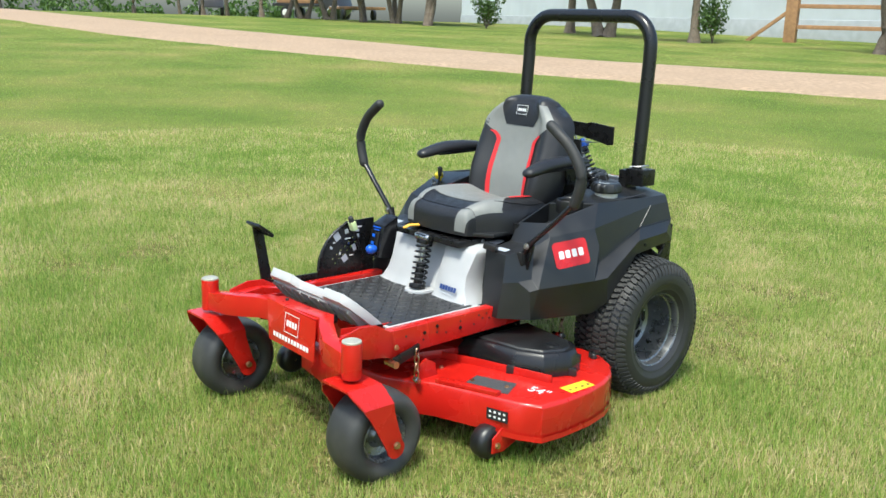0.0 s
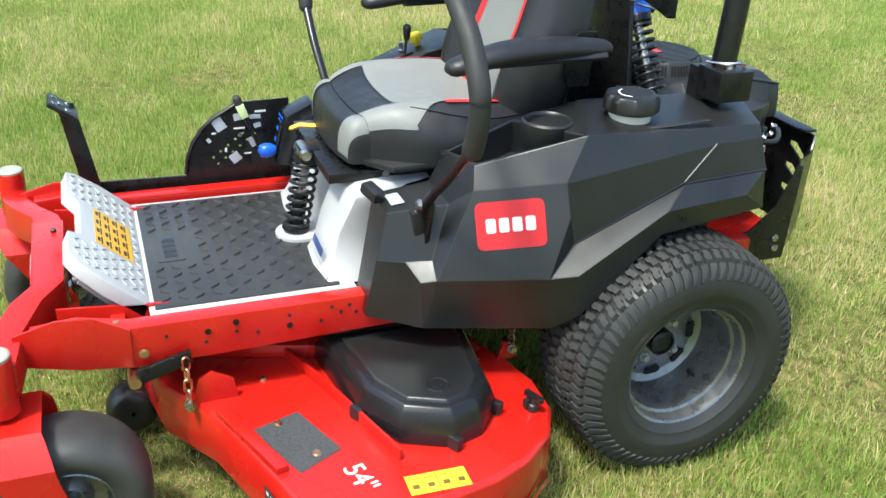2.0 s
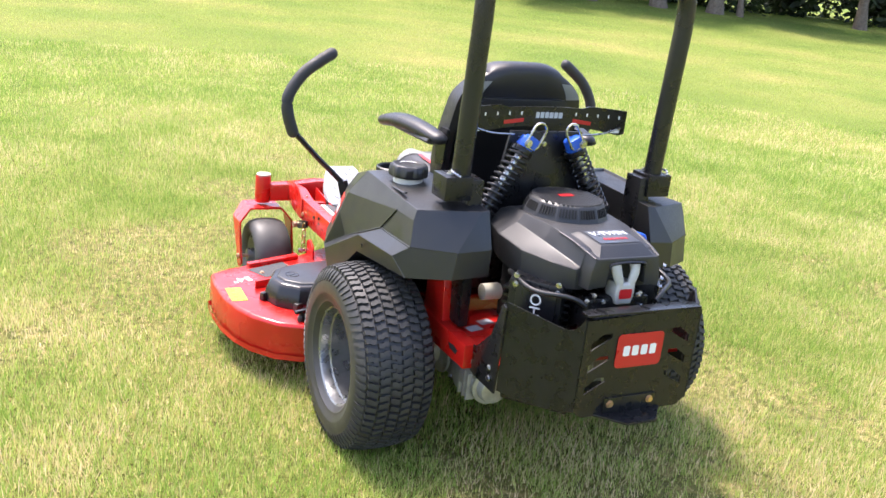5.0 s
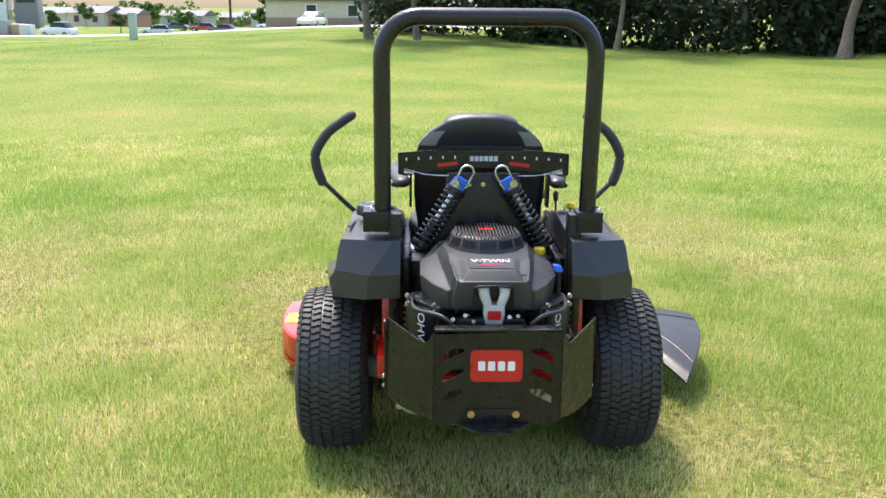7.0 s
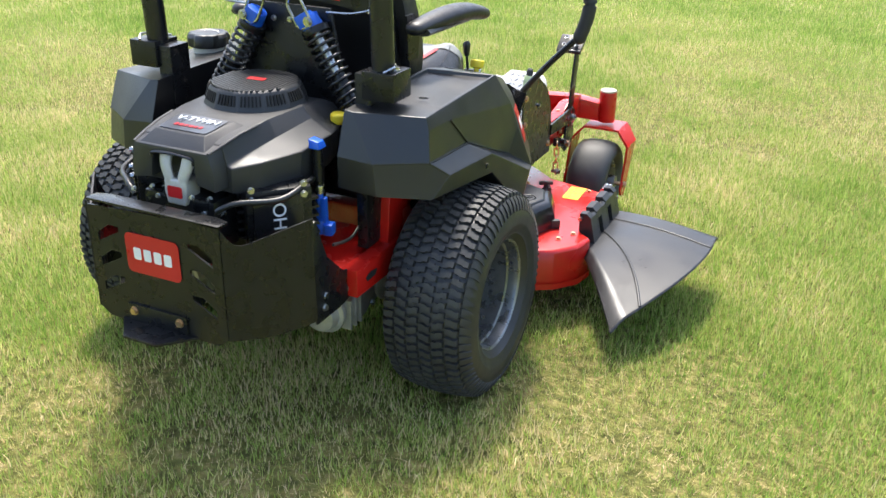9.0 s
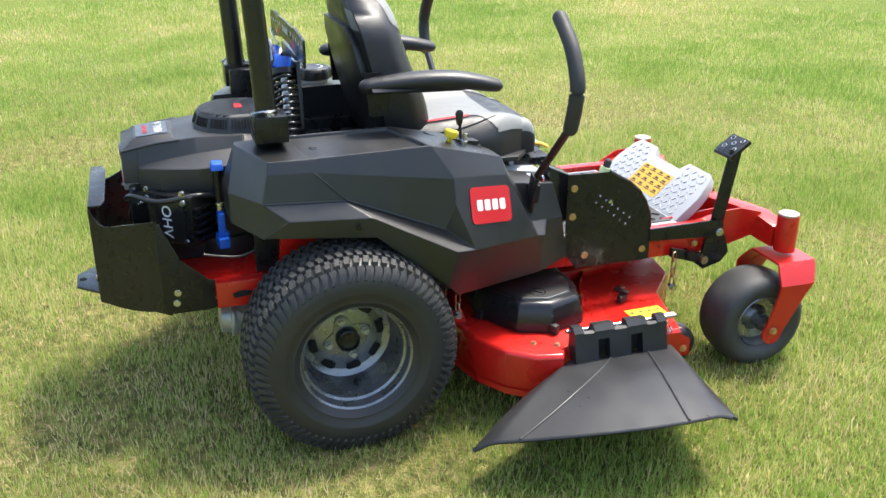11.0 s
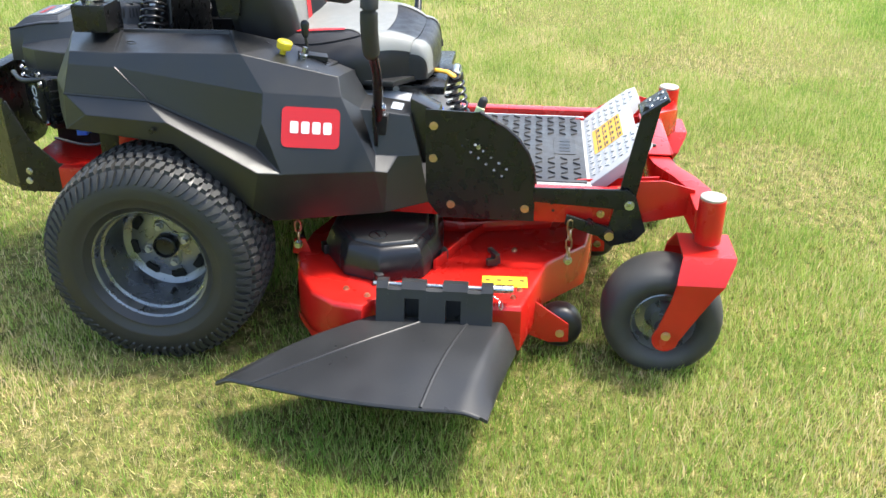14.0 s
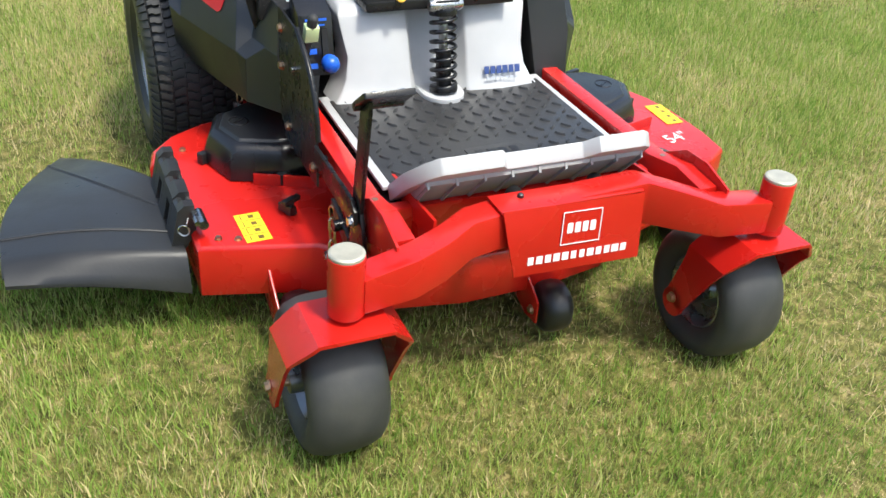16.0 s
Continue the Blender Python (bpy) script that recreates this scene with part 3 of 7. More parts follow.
# transaxles
for s in (-1, 1):
    bm = B()
    rod(bm, (s * 0.10, -0.02, 0.29), (s * 0.42, 0.0, 0.288), 0.055, 20, 0.04)
    for k in range(4):
        lathe(bm, [(s * (0.13 + 0.05 * k), 0.075 - 0.004 * k), (s * (0.14 + 0.05 * k), 0.075 - 0.004 * k)], "x", (0, -0.05, 0.29), 18)
    lathe(bm, [(s * 0.15, 0.060), (s * 0.17, 0.074), (s * 0.255, 0.074), (s * 0.272, 0.058), (s * 0.276, 0.03)], "x", (0, -0.165, 0.275), 22)
    obox(bm, pose(s * 0.205, -0.11, 0.285, 0, 0, 0), 0.11, 0.13, 0.12)
    for k in range(5):
        lathe(bm, [(s * (0.175 + 0.018 * k), 0.083), (s * (0.180 + 0.018 * k), 0.083)], "x", (0, -0.165, 0.275), 22)
    lathe(bm, [(0.33, 0.03), (0.375, 0.03), (0.38, 0.022)], "z", (s * 0.235, -0.20, 0), 16)
    obox(bm, pose(s * 0.27, -0.235, 0.30, 25, 0, 12), 0.05, 0.06, 0.07)
    lathe(bm, [(-0.330, 0.030), (-0.326, 0.044), (-0.300, 0.048), (-0.298, 0.060), (-0.286, 0.060), (-0.284, 0.050), (-0.240, 0.054), (-0.19, 0.058)], "y", (s * 0.235, 0, 0.285), 18)
    for k in range(3):
        obox(bm, pose(s * 0.285, -0.215 - 0.026 * k, 0.275, 0, 0, 0), 0.03, 0.008, 0.085)
    ax = part("transaxle", bevel(bm, 0.008), ALLOY, mower, "cast aluminium transaxle with cooling ribs")
    bm = B()
    for y, z in ((-0.20, 0.33), (-0.12, 0.33), (-0.23, 0.24), (-0.10, 0.23)):
        bolt(bm, (s * 0.265, y, z), (s, 0, 0), 0.008, 0.007)
    parts("case_bolt", bm, CHROME, ax)

# foot platform with mat
bm = B()
prism(bm, [(-0.300, 0.70), (-0.300, 1.155), (0.296, 1.155), (0.296, 0.70)], "z", 0.428, 0.437)
platform = part("foot_platform", bevel(bm, 0.003), SILVER, mower, "silver grey moulded foot platform")
bm = prism(B(), [(-0.281, 0.735), (-0.281, 1.143), (0.277, 1.143), (0.277, 0.735)], "z", 0.436, 0.441)
matt = part("rubber_mat", bevel(bm, 0.003), MATM, platform, "dark grey rubber mat with raised treads")
bm = B()
rnd = random.Random(5)
for i in range(15):
    for j in range(11):
        x, y = -0.252 + 0.036 * i, 0.752 + 0.0365 * j
        if 1.035 < y + 0.01 and -0.085 < x < 0.085:
            continue
        a = 50 if (i + j) % 2 else -50
        m = pose(x, y, 0.441, 0, 0, a)
        pts = [(-0.015, 0), (-0.008, -0.0042), (0.008, -0.0042), (0.015, 0), (0.008, 0.0042), (-0.008, 0.0042)]
        lo = [bm.verts.new(m @ Vector((px, py, -0.001))) for px, py in pts]
        hi = [bm.verts.new(m @ Vector((px * 0.75, py * 0.5, 0.0048))) for px, py in pts]
        bm.faces.new(hi)
        for q in range(6):
            bm.faces.new((lo[q], lo[(q + 1) % 6], hi[(q + 1) % 6], hi[q]))
parts("mat_tread", bm, MATM, matt)
bm = slab(B(), pose(0, 1.085, 0.441), 0.14, 0.065, 0.002, 0.008)
part("mat_badge", bm, MATM, matt)
bars_row("mat_badge_block", matt, pose(0, 1.085, 0.4432, 0, 0, 180), 0.11, 0.03, 4, PLASTIC, 4)

# sloping foot rest: two wings with a notch
def foot_y(v):
    return 1.150 + 0.150 * v
def foot_z(v):
    return 0.438 + 0.132 * v
# darker copy of the silver plastic, the underside's shade in its colour
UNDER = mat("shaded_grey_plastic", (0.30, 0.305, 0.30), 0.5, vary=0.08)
out = [(-0.262, 0.0), (0.285, 0.0), (0.285, 0.52), (0.262, 0.88), (0.238, 1.0), (0.108, 1.0), (0.086, 0.83), (-0.086, 0.83), (-0.108, 1.0), (-0.215, 1.0), (-0.240, 0.88), (-0.262, 0.52)]
bm = B()
hi = [Vector((x, foot_y(v), foot_z(v))) for x, v in out]
lo = [p + Vector((0, 0.016, -0.030)) for p in hi]
va, vb = [bm.verts.new(p) for p in lo], [bm.verts.new(p) for p in hi]
bm.faces.new(vb)
bm.faces.new(va[::-1])
for i in range(len(out)):
    k = (i + 1) % len(out)
    bm.faces.new((va[i], va[k], vb[k], vb[i]))
wing = part("foot_rest", bevel(bm, 0.004), SILVER, mower, "sloping silver grey foot rest with tread pattern")
fm2 = frame_of((0, foot_y(0), foot_z(0)), (1, 0, 0), (0, 0.150, 0.132))
bm = B()
L = math.hypot(0.150, 0.132)
for i in range(23):
    for j in range(8):
        x, v = -0.242 + 0.0228 * i, 0.016 + 0.0235 * j
        if abs(x - 0.01) > 0.238 - 0.12 * max(0, v - 0.10) or v > L - 0.014 - (0.034 if abs(x) < 0.112 else 0) or (abs(x - 0.005) < 0.108 and 0.018 < v < 0.135):
            continue
        slab(bm, fm2 @ pose(x, v, 0, 0, 0, 45 if (i + j) % 2 else -45), 0.017, 0.005, 0.0024, 0.002, 2)
parts("tread_mark", bm, SILVER, wing)
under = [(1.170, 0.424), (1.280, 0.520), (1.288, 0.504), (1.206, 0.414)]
part("foot_rest_underside", bevel(prism(B(), under, "x", -0.235, 0.26), 0.003), UNDER, wing, "ribbed underside, its grey darkened for shade")
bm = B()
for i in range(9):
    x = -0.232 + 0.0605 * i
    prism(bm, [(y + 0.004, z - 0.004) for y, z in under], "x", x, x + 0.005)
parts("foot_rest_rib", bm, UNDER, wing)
st = part("warning_sticker", slab(B(), fm2 @ pose(0.008, 0.078, 0.0006), 0.19, 0.10, 0.0008), ORANGE, mower, "amber warning sticker in four columns")
bm = B()
for i in range(4):
    for j in range(4):
        slab(bm, fm2 @ pose(0.008 - 0.071 + 0.0473 * i, 0.043 + 0.023 * j, 0.0016), 0.036, 0.0035, 0.0004)
        slab(bm, fm2 @ pose(0.008 - 0.071 + 0.0473 * i, 0.043 + 0.023 * j + 0.008, 0.0016), 0.02, 0.007, 0.0004)
parts("sticker_bar", bm, TAG, st)

# seat base: silver panel with a recess for the front spring
bm = B()
def base_ring(y, z, wid, dep):
    return [(-wid, y - 0.10, z), (-wid, y, z), (-wid * 0.62, y + 0.012, z), (-0.075, y + 0.004, z), (-0.052, y - dep, z), (0.052, y - dep, z), (0.075, y + 0.004, z), (wid * 0.62, y + 0.012, z), (wid, y, z), (wid, y - 0.10, z)]
rings = [base_ring(0.765, 0.434, 0.275, 0.02), base_ring(0.750, 0.455, 0.256, 0.035), base_ring(0.738, 0.49, 0.238, 0.045), base_ring(0.724, 0.54, 0.230, 0.055), base_ring(0.700, 0.60, 0.240, 0.06), base_ring(0.688, 0.632, 0.245, 0.06), base_ring(0.668, 0.648, 0.235, 0.06), base_ring(0.60, 0.655, 0.225, 0.03)]
loft(bm, rings)
base = part("seat_base_panel", bevel(bm, 0.006, 25), SILVER, mower, "silver grey moulded panel below the seat", 40)
bm = B()
prism(bm, [(0.055 * math.cos(a * math.pi / 10), 0.765 + 0.062 * math.sin(a * math.pi / 10)) for a in range(11)] + [(-0.055, 0.72), (0.055, 0.72)], "z", 0.436, 0.452)
part("spring_foot", bevel(bm, 0.004), SILVER, base)
bars_row("name_bar", base, frame_of((-0.165, 0.7585, 0.487), (-1, 0.04, 0.0), (0, -0.33, 1)), 0.10, 0.019, 6, NAVY, 5)
bars_row("small_bar", base, frame_of((-0.165, 0.7655, 0.468), (-1, 0.04, 0.0), (0, -0.36, 1)), 0.09, 0.005, 7, GREYTAG, 6)


def spring(name, a, b, radius, wire, turns, label, coil_mat=GLOSSBLK, body_mat=CHROME, low=0.7):
    a, b = Vector(a), Vector(b)
    bm = coil(B(), a, b, radius, wire, turns)
    sp = part(name, bm, coil_mat, mower, label, 60)
    bm = B()
    rod(bm, a, a.lerp(b, low), radius * 0.62, 16)
    part("damper_body", bm, BLACKP, sp)
    bm = B()
    rod(bm, a.lerp(b, low - 0.02), b, radius * 0.36, 12)
    part("damper_rod", bm, body_mat, sp)
    bm = B()
    d = (b - a).normalized()
    rod(bm, a - d * 0.008, a + d * 0.006, radius * 1.15, 18)
    rod(bm, b - d * 0.006, b + d * 0.012, radius * 1.12, 18)
    parts("spring_collar", bevel(bm, 0.002), BLACKP, sp)
    return sp


fs = spring("front_spring", (0.0, 0.775, 0.462), (0.0, 0.742, 0.640), 0.030, 0.0048, 8, "black coil spring with damper under the seat", low=0.5)
bm = B()
box(bm, -0.032, 0.032, 0.715, 0.765, 0.650, 0.675)
part("spring_mount", bevel(bm, 0.004), BLACKP, fs)
bm = B()
lathe(bm, [(-0.042, 0.012), (-0.032, 0.016), (0.032, 0.016), (0.042, 0.012)], "x", (0, 0.752, 0.662), 14)
part("spring_bolt", bm, CHROME, fs)

# seat carrier
bm = B()
box(bm, -0.19, 0.19, 0.10, 0.735, 0.648, 0.672)
box(bm, -0.21, 0.21, 0.12, 0.60, 0.672, 0.690)
carrier = part("seat_carrier", bevel(bm, 0.004), BLACKP, mower, "black steel seat carrier")
bm = B()
for s in (-1, 1):
    for y in (0.15, 0.3, 0.45, 0.6):
        bolt(bm, (s * 0.19, y, 0.66), (s, 0, 0), 0.007, 0.006)
parts("carrier_bolt", bm, CHROME, carrier)
part("seat_lever", sweep(B(), [(0.09, 0.70, 0.690), (0.105, 0.735, 0.690), (0.112, 0.752, 0.682)], 0.010, 8, 0.6, round_ends=True), ORANGE, carrier, "yellow seat adjusting lever")


# seat: lofted cushion and back, cut into coloured panels
def pillow(fn, ua, ub, va, vb, nu, nv, lift=0.0):
    """A patch of a curved pad between shares of its width and length, with its rim folded inwards."""
    bm = B()
    g = [[None] * (nv + 1) for _ in range(nu + 1)]
    for i in range(nu + 1):
        for j in range(nv + 1):
            u, v = ua + (ub - ua) * i / nu, va + (vb - va) * j / nv
            g[i][j] = bm.verts.new(fn(u, v, lift))
    for i in range(nu):
        for j in range(nv):
            bm.faces.new((g[i][j], g[i + 1][j], g[i + 1][j + 1], g[i][j + 1]))
    return bm


def cushion_at(u, v, lift=0.0):
    """u: round the pad's section from one lower edge over the top to the other (-1..1); v: from its back to its front (0..1)."""
    half = 0.235 + 0.03 * math.sin(math.pi * min(1, v * 1.1)) - 0.05 * max(0, (v - 0.75) / 0.25) ** 2
    top = 0.776 + 0.034 * v + 0.012 * math.sin(math.pi * v) - 0.014 * max(0, (v - 0.84) / 0.16) ** 2.2
    bot = 0.690
    a = u * math.pi / 2
    e = 0.42
    x = half * math.copysign(abs(math.sin(a)) ** 0.72, u)
    c = abs(math.cos(a)) ** e
    dish = -0.020 * max(0, 1 - (x / 0.16) ** 2) * (1 - 0.5 * v)
    bol = 0.030 * math.exp(-((abs(x) - 0.19) / 0.05) ** 2) * (1 - 0.2 * v)
    z = bot + (top - bot) * c + (dish + bol) * c
    y = 0.185 + 0.470 * v - 0.045 * abs(x / 0.26) ** 2.5 * v
    return Vector((x * (1 + lift * 2), y + lift, z + lift))


def cushion_front(u, w, lift=0.0):
    """Carries the pad's section down round its nose."""
    p = cushion_at(u, 1.0)
    ang = w * math.pi / 2
    drop = p.z - 0.690
    return Vector((p.x * (1 - 0.05 * w * w), p.y + 0.048 * math.sin(ang) ** 0.8 + lift, 0.688 + drop * max(0.0, math.cos(ang)) ** 0.5 + lift))


bm = pillow(cushion_at, -1, 1, 0, 1, 40, 22)
seat = part("seat_cushion", bm, VINYL, mower, "black and grey vinyl seat cushion with red piping", 60)
part("cushion_nose", pillow(cushion_front, -1, 1, 0, 1, 40, 8), VINYL, seat, "", 60)
L = 0.0022
part("grey_panel", pillow(lambda u, v, l: cushion_at(u * (0.40 + 0.34 * max(0.0, (v - 0.58) / 0.23) ** 2), v, l), -1, 1, 0.0, 0.81, 26, 28, L), GREYV, seat, "grey vinyl middle panel", 60)
for s in (-1, 1):
    part("grey_corner", pillow(lambda u, v, l: cushion_at(s * (u - 0.06 * (1 - v) / 0.19), v, l), 0.42, 0.84, 0.805, 1.0, 12, 8, L), GREYV, seat, "grey vinyl corner strip", 60)
    part("grey_nose", pillow(lambda u, v, l: cushion_front(s * u, v, l), 0.42, 0.86, 0, 0.99, 12, 8, L), GREYV, seat, "", 60)
    part("red_piping", pillow(lambda u, v, l: cushion_at(s * u, v, l), 0.40, 0.445, 0.0, 0.60, 3, 24, L * 2), REDV, seat, "red piping", 60)
    part("bolster_seam", sweep(B(), [cushion_at(s * (0.45 + 0.12 * math.sin(math.pi * min(1, v / 0.8)) + 0.05), v, 0.002) for v in np.linspace(0.05, 0.8, 24)], 0.0016, 5), TAG, seat, "", 60)
part("cushion_pan", bevel(prism(B(), [(-0.24, 0.15), (-0.25, 0.60), (-0.18, 0.655), (0.18, 0.655), (0.25, 0.60), (0.24, 0.15)], "z", 0.684, 0.70), 0.004), PLASTIC, seat)


def back_at(u, v, lift=0.0):
    """u across the front of the back rest (-1..1), v from bottom to top."""
    z = 0.735 + 0.447 * v
    half = 0.220 + 0.022 * math.sin(math.pi * min(1, v * 1.1)) - 0.082 * max(0, (v - 0.74) / 0.26) ** 2.3
    yc = 0.290 - 0.096 * v
    x = half * u
    bol = 0.060 * math.exp(-((abs(u) - 0.76) / 0.2) ** 2) * (1 - 0.45 * v)
    roll = 0.028 * abs(u) ** 6 + 0.012 * max(0, (v - 0.86) / 0.14) ** 2.5
    lum = 0.018 * math.exp(-((v - 0.3) / 0.22) ** 2)
    return Vector((x, yc + bol + lum - roll + lift, z - 0.012 * abs(u) ** 3 * max(0, (v - 0.8) / 0.2)))


def back_rear(u, v, lift=0.0):
    p = back_at(u, v)
    y = 0.192 - 0.106 * v + 0.018 * abs(u) ** 3 + 0.008 * max(0, (v - 0.86) / 0.14) ** 2
    return Vector((p.x, min(y, p.y - 0.004) - lift, p.z))


bm = B()
NU, NV = 28, 28
gf = [[bm.verts.new(back_at(-1 + 2 * i / NU, j / NV)) for j in range(NV + 1)] for i in range(NU + 1)]
gb = [[bm.verts.new(back_rear(-1 + 2 * i / NU, j / NV)) for j in range(NV + 1)] for i in range(NU + 1)]
for g, flip in ((gf, False), (gb, True)):
    for i in range(NU):
        for j in range(NV):
            q = (g[i][j], g[i + 1][j], g[i + 1][j + 1], g[i][j + 1])
            bm.faces.new(q[::-1] if flip else q)
for j in range(NV):
    for i in (0, NU):
        bm.faces.new((gf[i][j], gb[i][j], gb[i][j + 1], gf[i][j + 1]))
for i in range(NU):
    bm.faces.new((gf[i][0], gf[i + 1][0], gb[i + 1][0], gb[i][0]))
crest = []
for i in range(NU + 1):
    a, b = gf[i][NV].co, gb[i][NV].co
    h = 0.026 * math.sqrt(max(0.0, 1 - abs(-1 + 2 * i / NU) ** 4)) + 0.001
    crest.append([gf[i][NV]] + [bm.verts.new(a.lerp(b, 0.5 - 0.5 * math.cos(math.pi * k / 8)) + Vector((0, 0, h * math.sin(math.pi * k / 8)))) for k in range(1, 8)] + [gb[i][NV]])
for i in range(NU):
    for k in range(8):
        bm.faces.new((crest[i][k], crest[i + 1][k], crest[i + 1][k + 1], crest[i][k + 1]))
back = part("seat_back", bm, VINYL, mower, "black and grey vinyl seat back with red piping", 70)
def grey_edge(v):
    return 0.45 - 0.05 * v + 0.50 * ramp(0.62, 0.86, v)


def ramp(a, b, v):
    t = min(1, max(0, (v - a) / (b - a)))
    return t * t * (3 - 2 * t)


part("grey_panel", pillow(lambda u, v, l: back_at(u * grey_edge(v), v, l), -1, 1, 0.0, 0.998, 22, 30, 0.0025), GREYV, back, "grey vinyl middle and shoulder panel", 60)
for s in (-1, 1):
    part("red_piping", pillow(lambda u, v, l: back_at(s * (grey_edge(v) - 0.03 + u), v, l), 0.0, 0.085, 0.08, 0.71, 4, 24, 0.0042), REDV, back, "red piping", 60)
    part("grey_shoulder_rear", pillow(lambda u, v, l: back_rear(u * s, v, l), 0.72, 0.985, 0.80, 0.93, 8, 8, 0.0025), GREYV, back, "", 60)
part("head_panel", pillow(lambda u, v, l: back_at(u * (0.34 + 0.36 * (v - 0.78) / 0.22), v, l), -1, 1, 0.78, 1.0, 14, 12, 0.0052), VINYL, back, "", 60)
p0 = back_at(0, 0.925)
badge("seat_badge", mower, frame_of((0.0, p0.y + 0.0075, p0.z), (-1, 0, 0), (0, -0.3, 1)), 0.062, 0.042, TAG, 4, WHITE, True)
bm = loft(B(), [[(-w, y, z), (w, y, z), (w * 0.96, y + 0.04, z), (-w * 0.96, y + 0.04, z)] for w, y, z in ((0.185, 0.176, 0.745), (0.212, 0.168, 0.79), (0.222, 0.128, 0.95), (0.20, 0.104, 1.05), (0.15, 0.094, 1.095))])
part("back_shell", bevel(bm, 0.008), PLASTIC, back, "", 60)

for s in (-1, 1):
    path = smooth_path([(s * 0.285, 0.13, 0.955), (s * 0.300, 0.26, 0.965), (s * 0.312, 0.38, 0.962), (s * 0.318, 0.485, 0.942)], 6)
    rad = [0.030 + 0.010 * math.sin(math.pi * i / (len(path) - 1)) for i in range(len(path))]
    arm = part("arm_rest", sweep(B(), path, rad, 16, 0.66, round_ends=True), VINYL, mower, "padded black arm rest", 60)
    bm = B()
    prism(bm, [(0.135, 0.86), (0.125, 0.985), (0.17, 0.985), (0.20, 0.955), (0.20, 0.925), (0.19, 0.86)], "x", s * 0.250, s * 0.259)
    br = part("arm_bracket", bm, BLACKP, arm)
    bm = B()
    bolt(bm, (s * 0.260, 0.165, 0.955), (s, 0, 0), 0.012, 0.006)
    part("arm_bolt", bm, CHROME, arm)
    rod_bm = B()
    sweep(rod_bm, [(s * 0.305, 0.40, 0.94), (s * 0.305, 0.13, 0.945)], 0.022, 8, 0.5)
    part("arm_plate", rod_bm, PLASTIC, arm)

# control levers
for s in (-1, 1):
    o, d = (1.0, 0.0) if s < 0 else (0.95, 0.03)
    low = smooth_path([(s * 0.385, 0.585, 0.60), (s * 0.415, 0.585, 0.675), (s * o * 0.53, 0.578 + d * 0.7, 0.785), (s * o * 0.625, 0.572 + d, 0.88)], 6)
    lever = part("control_lever", sweep(B(), low, 0.0125, 10, 0.8), GLOSSBLK, mower, "black steel steering lever with foam grip", 60)
    grip = smooth_path([(s * o * x, y + d, z) for x, y, z in ((0.625, 0.572, 0.875), (0.646, 0.572, 0.94), (0.646, 0.575, 1.0), (0.598, 0.578, 1.075), (0.538, 0.58, 1.122), (0.500, 0.58, 1.147))], 6)
    part("foam_grip", sweep(B(), grip, 0.0205, 14, round_ends=True), FOAM, lever, "dark grey foam grip", 60)
    bm = B()
    bolt(bm, (s * 0.425, 0.598, 0.685), (0, 1, 0), 0.009, 0.008)
    bolt(bm, (s * 0.395, 0.598, 0.645), (0, 1, 0), 0.009, 0.008)
    parts("lever_bolt", bm, CHROME, lever)
    bm = B()
    prism(bm, [(s * 0.37, 0.56), (s * 0.41, 0.56), (s * 0.445, 0.69), (s * 0.41, 0.70)], "y", 0.572, 0.582)
    part("lever_bracket", bevel(bm, 0.002), BLACKP, lever)

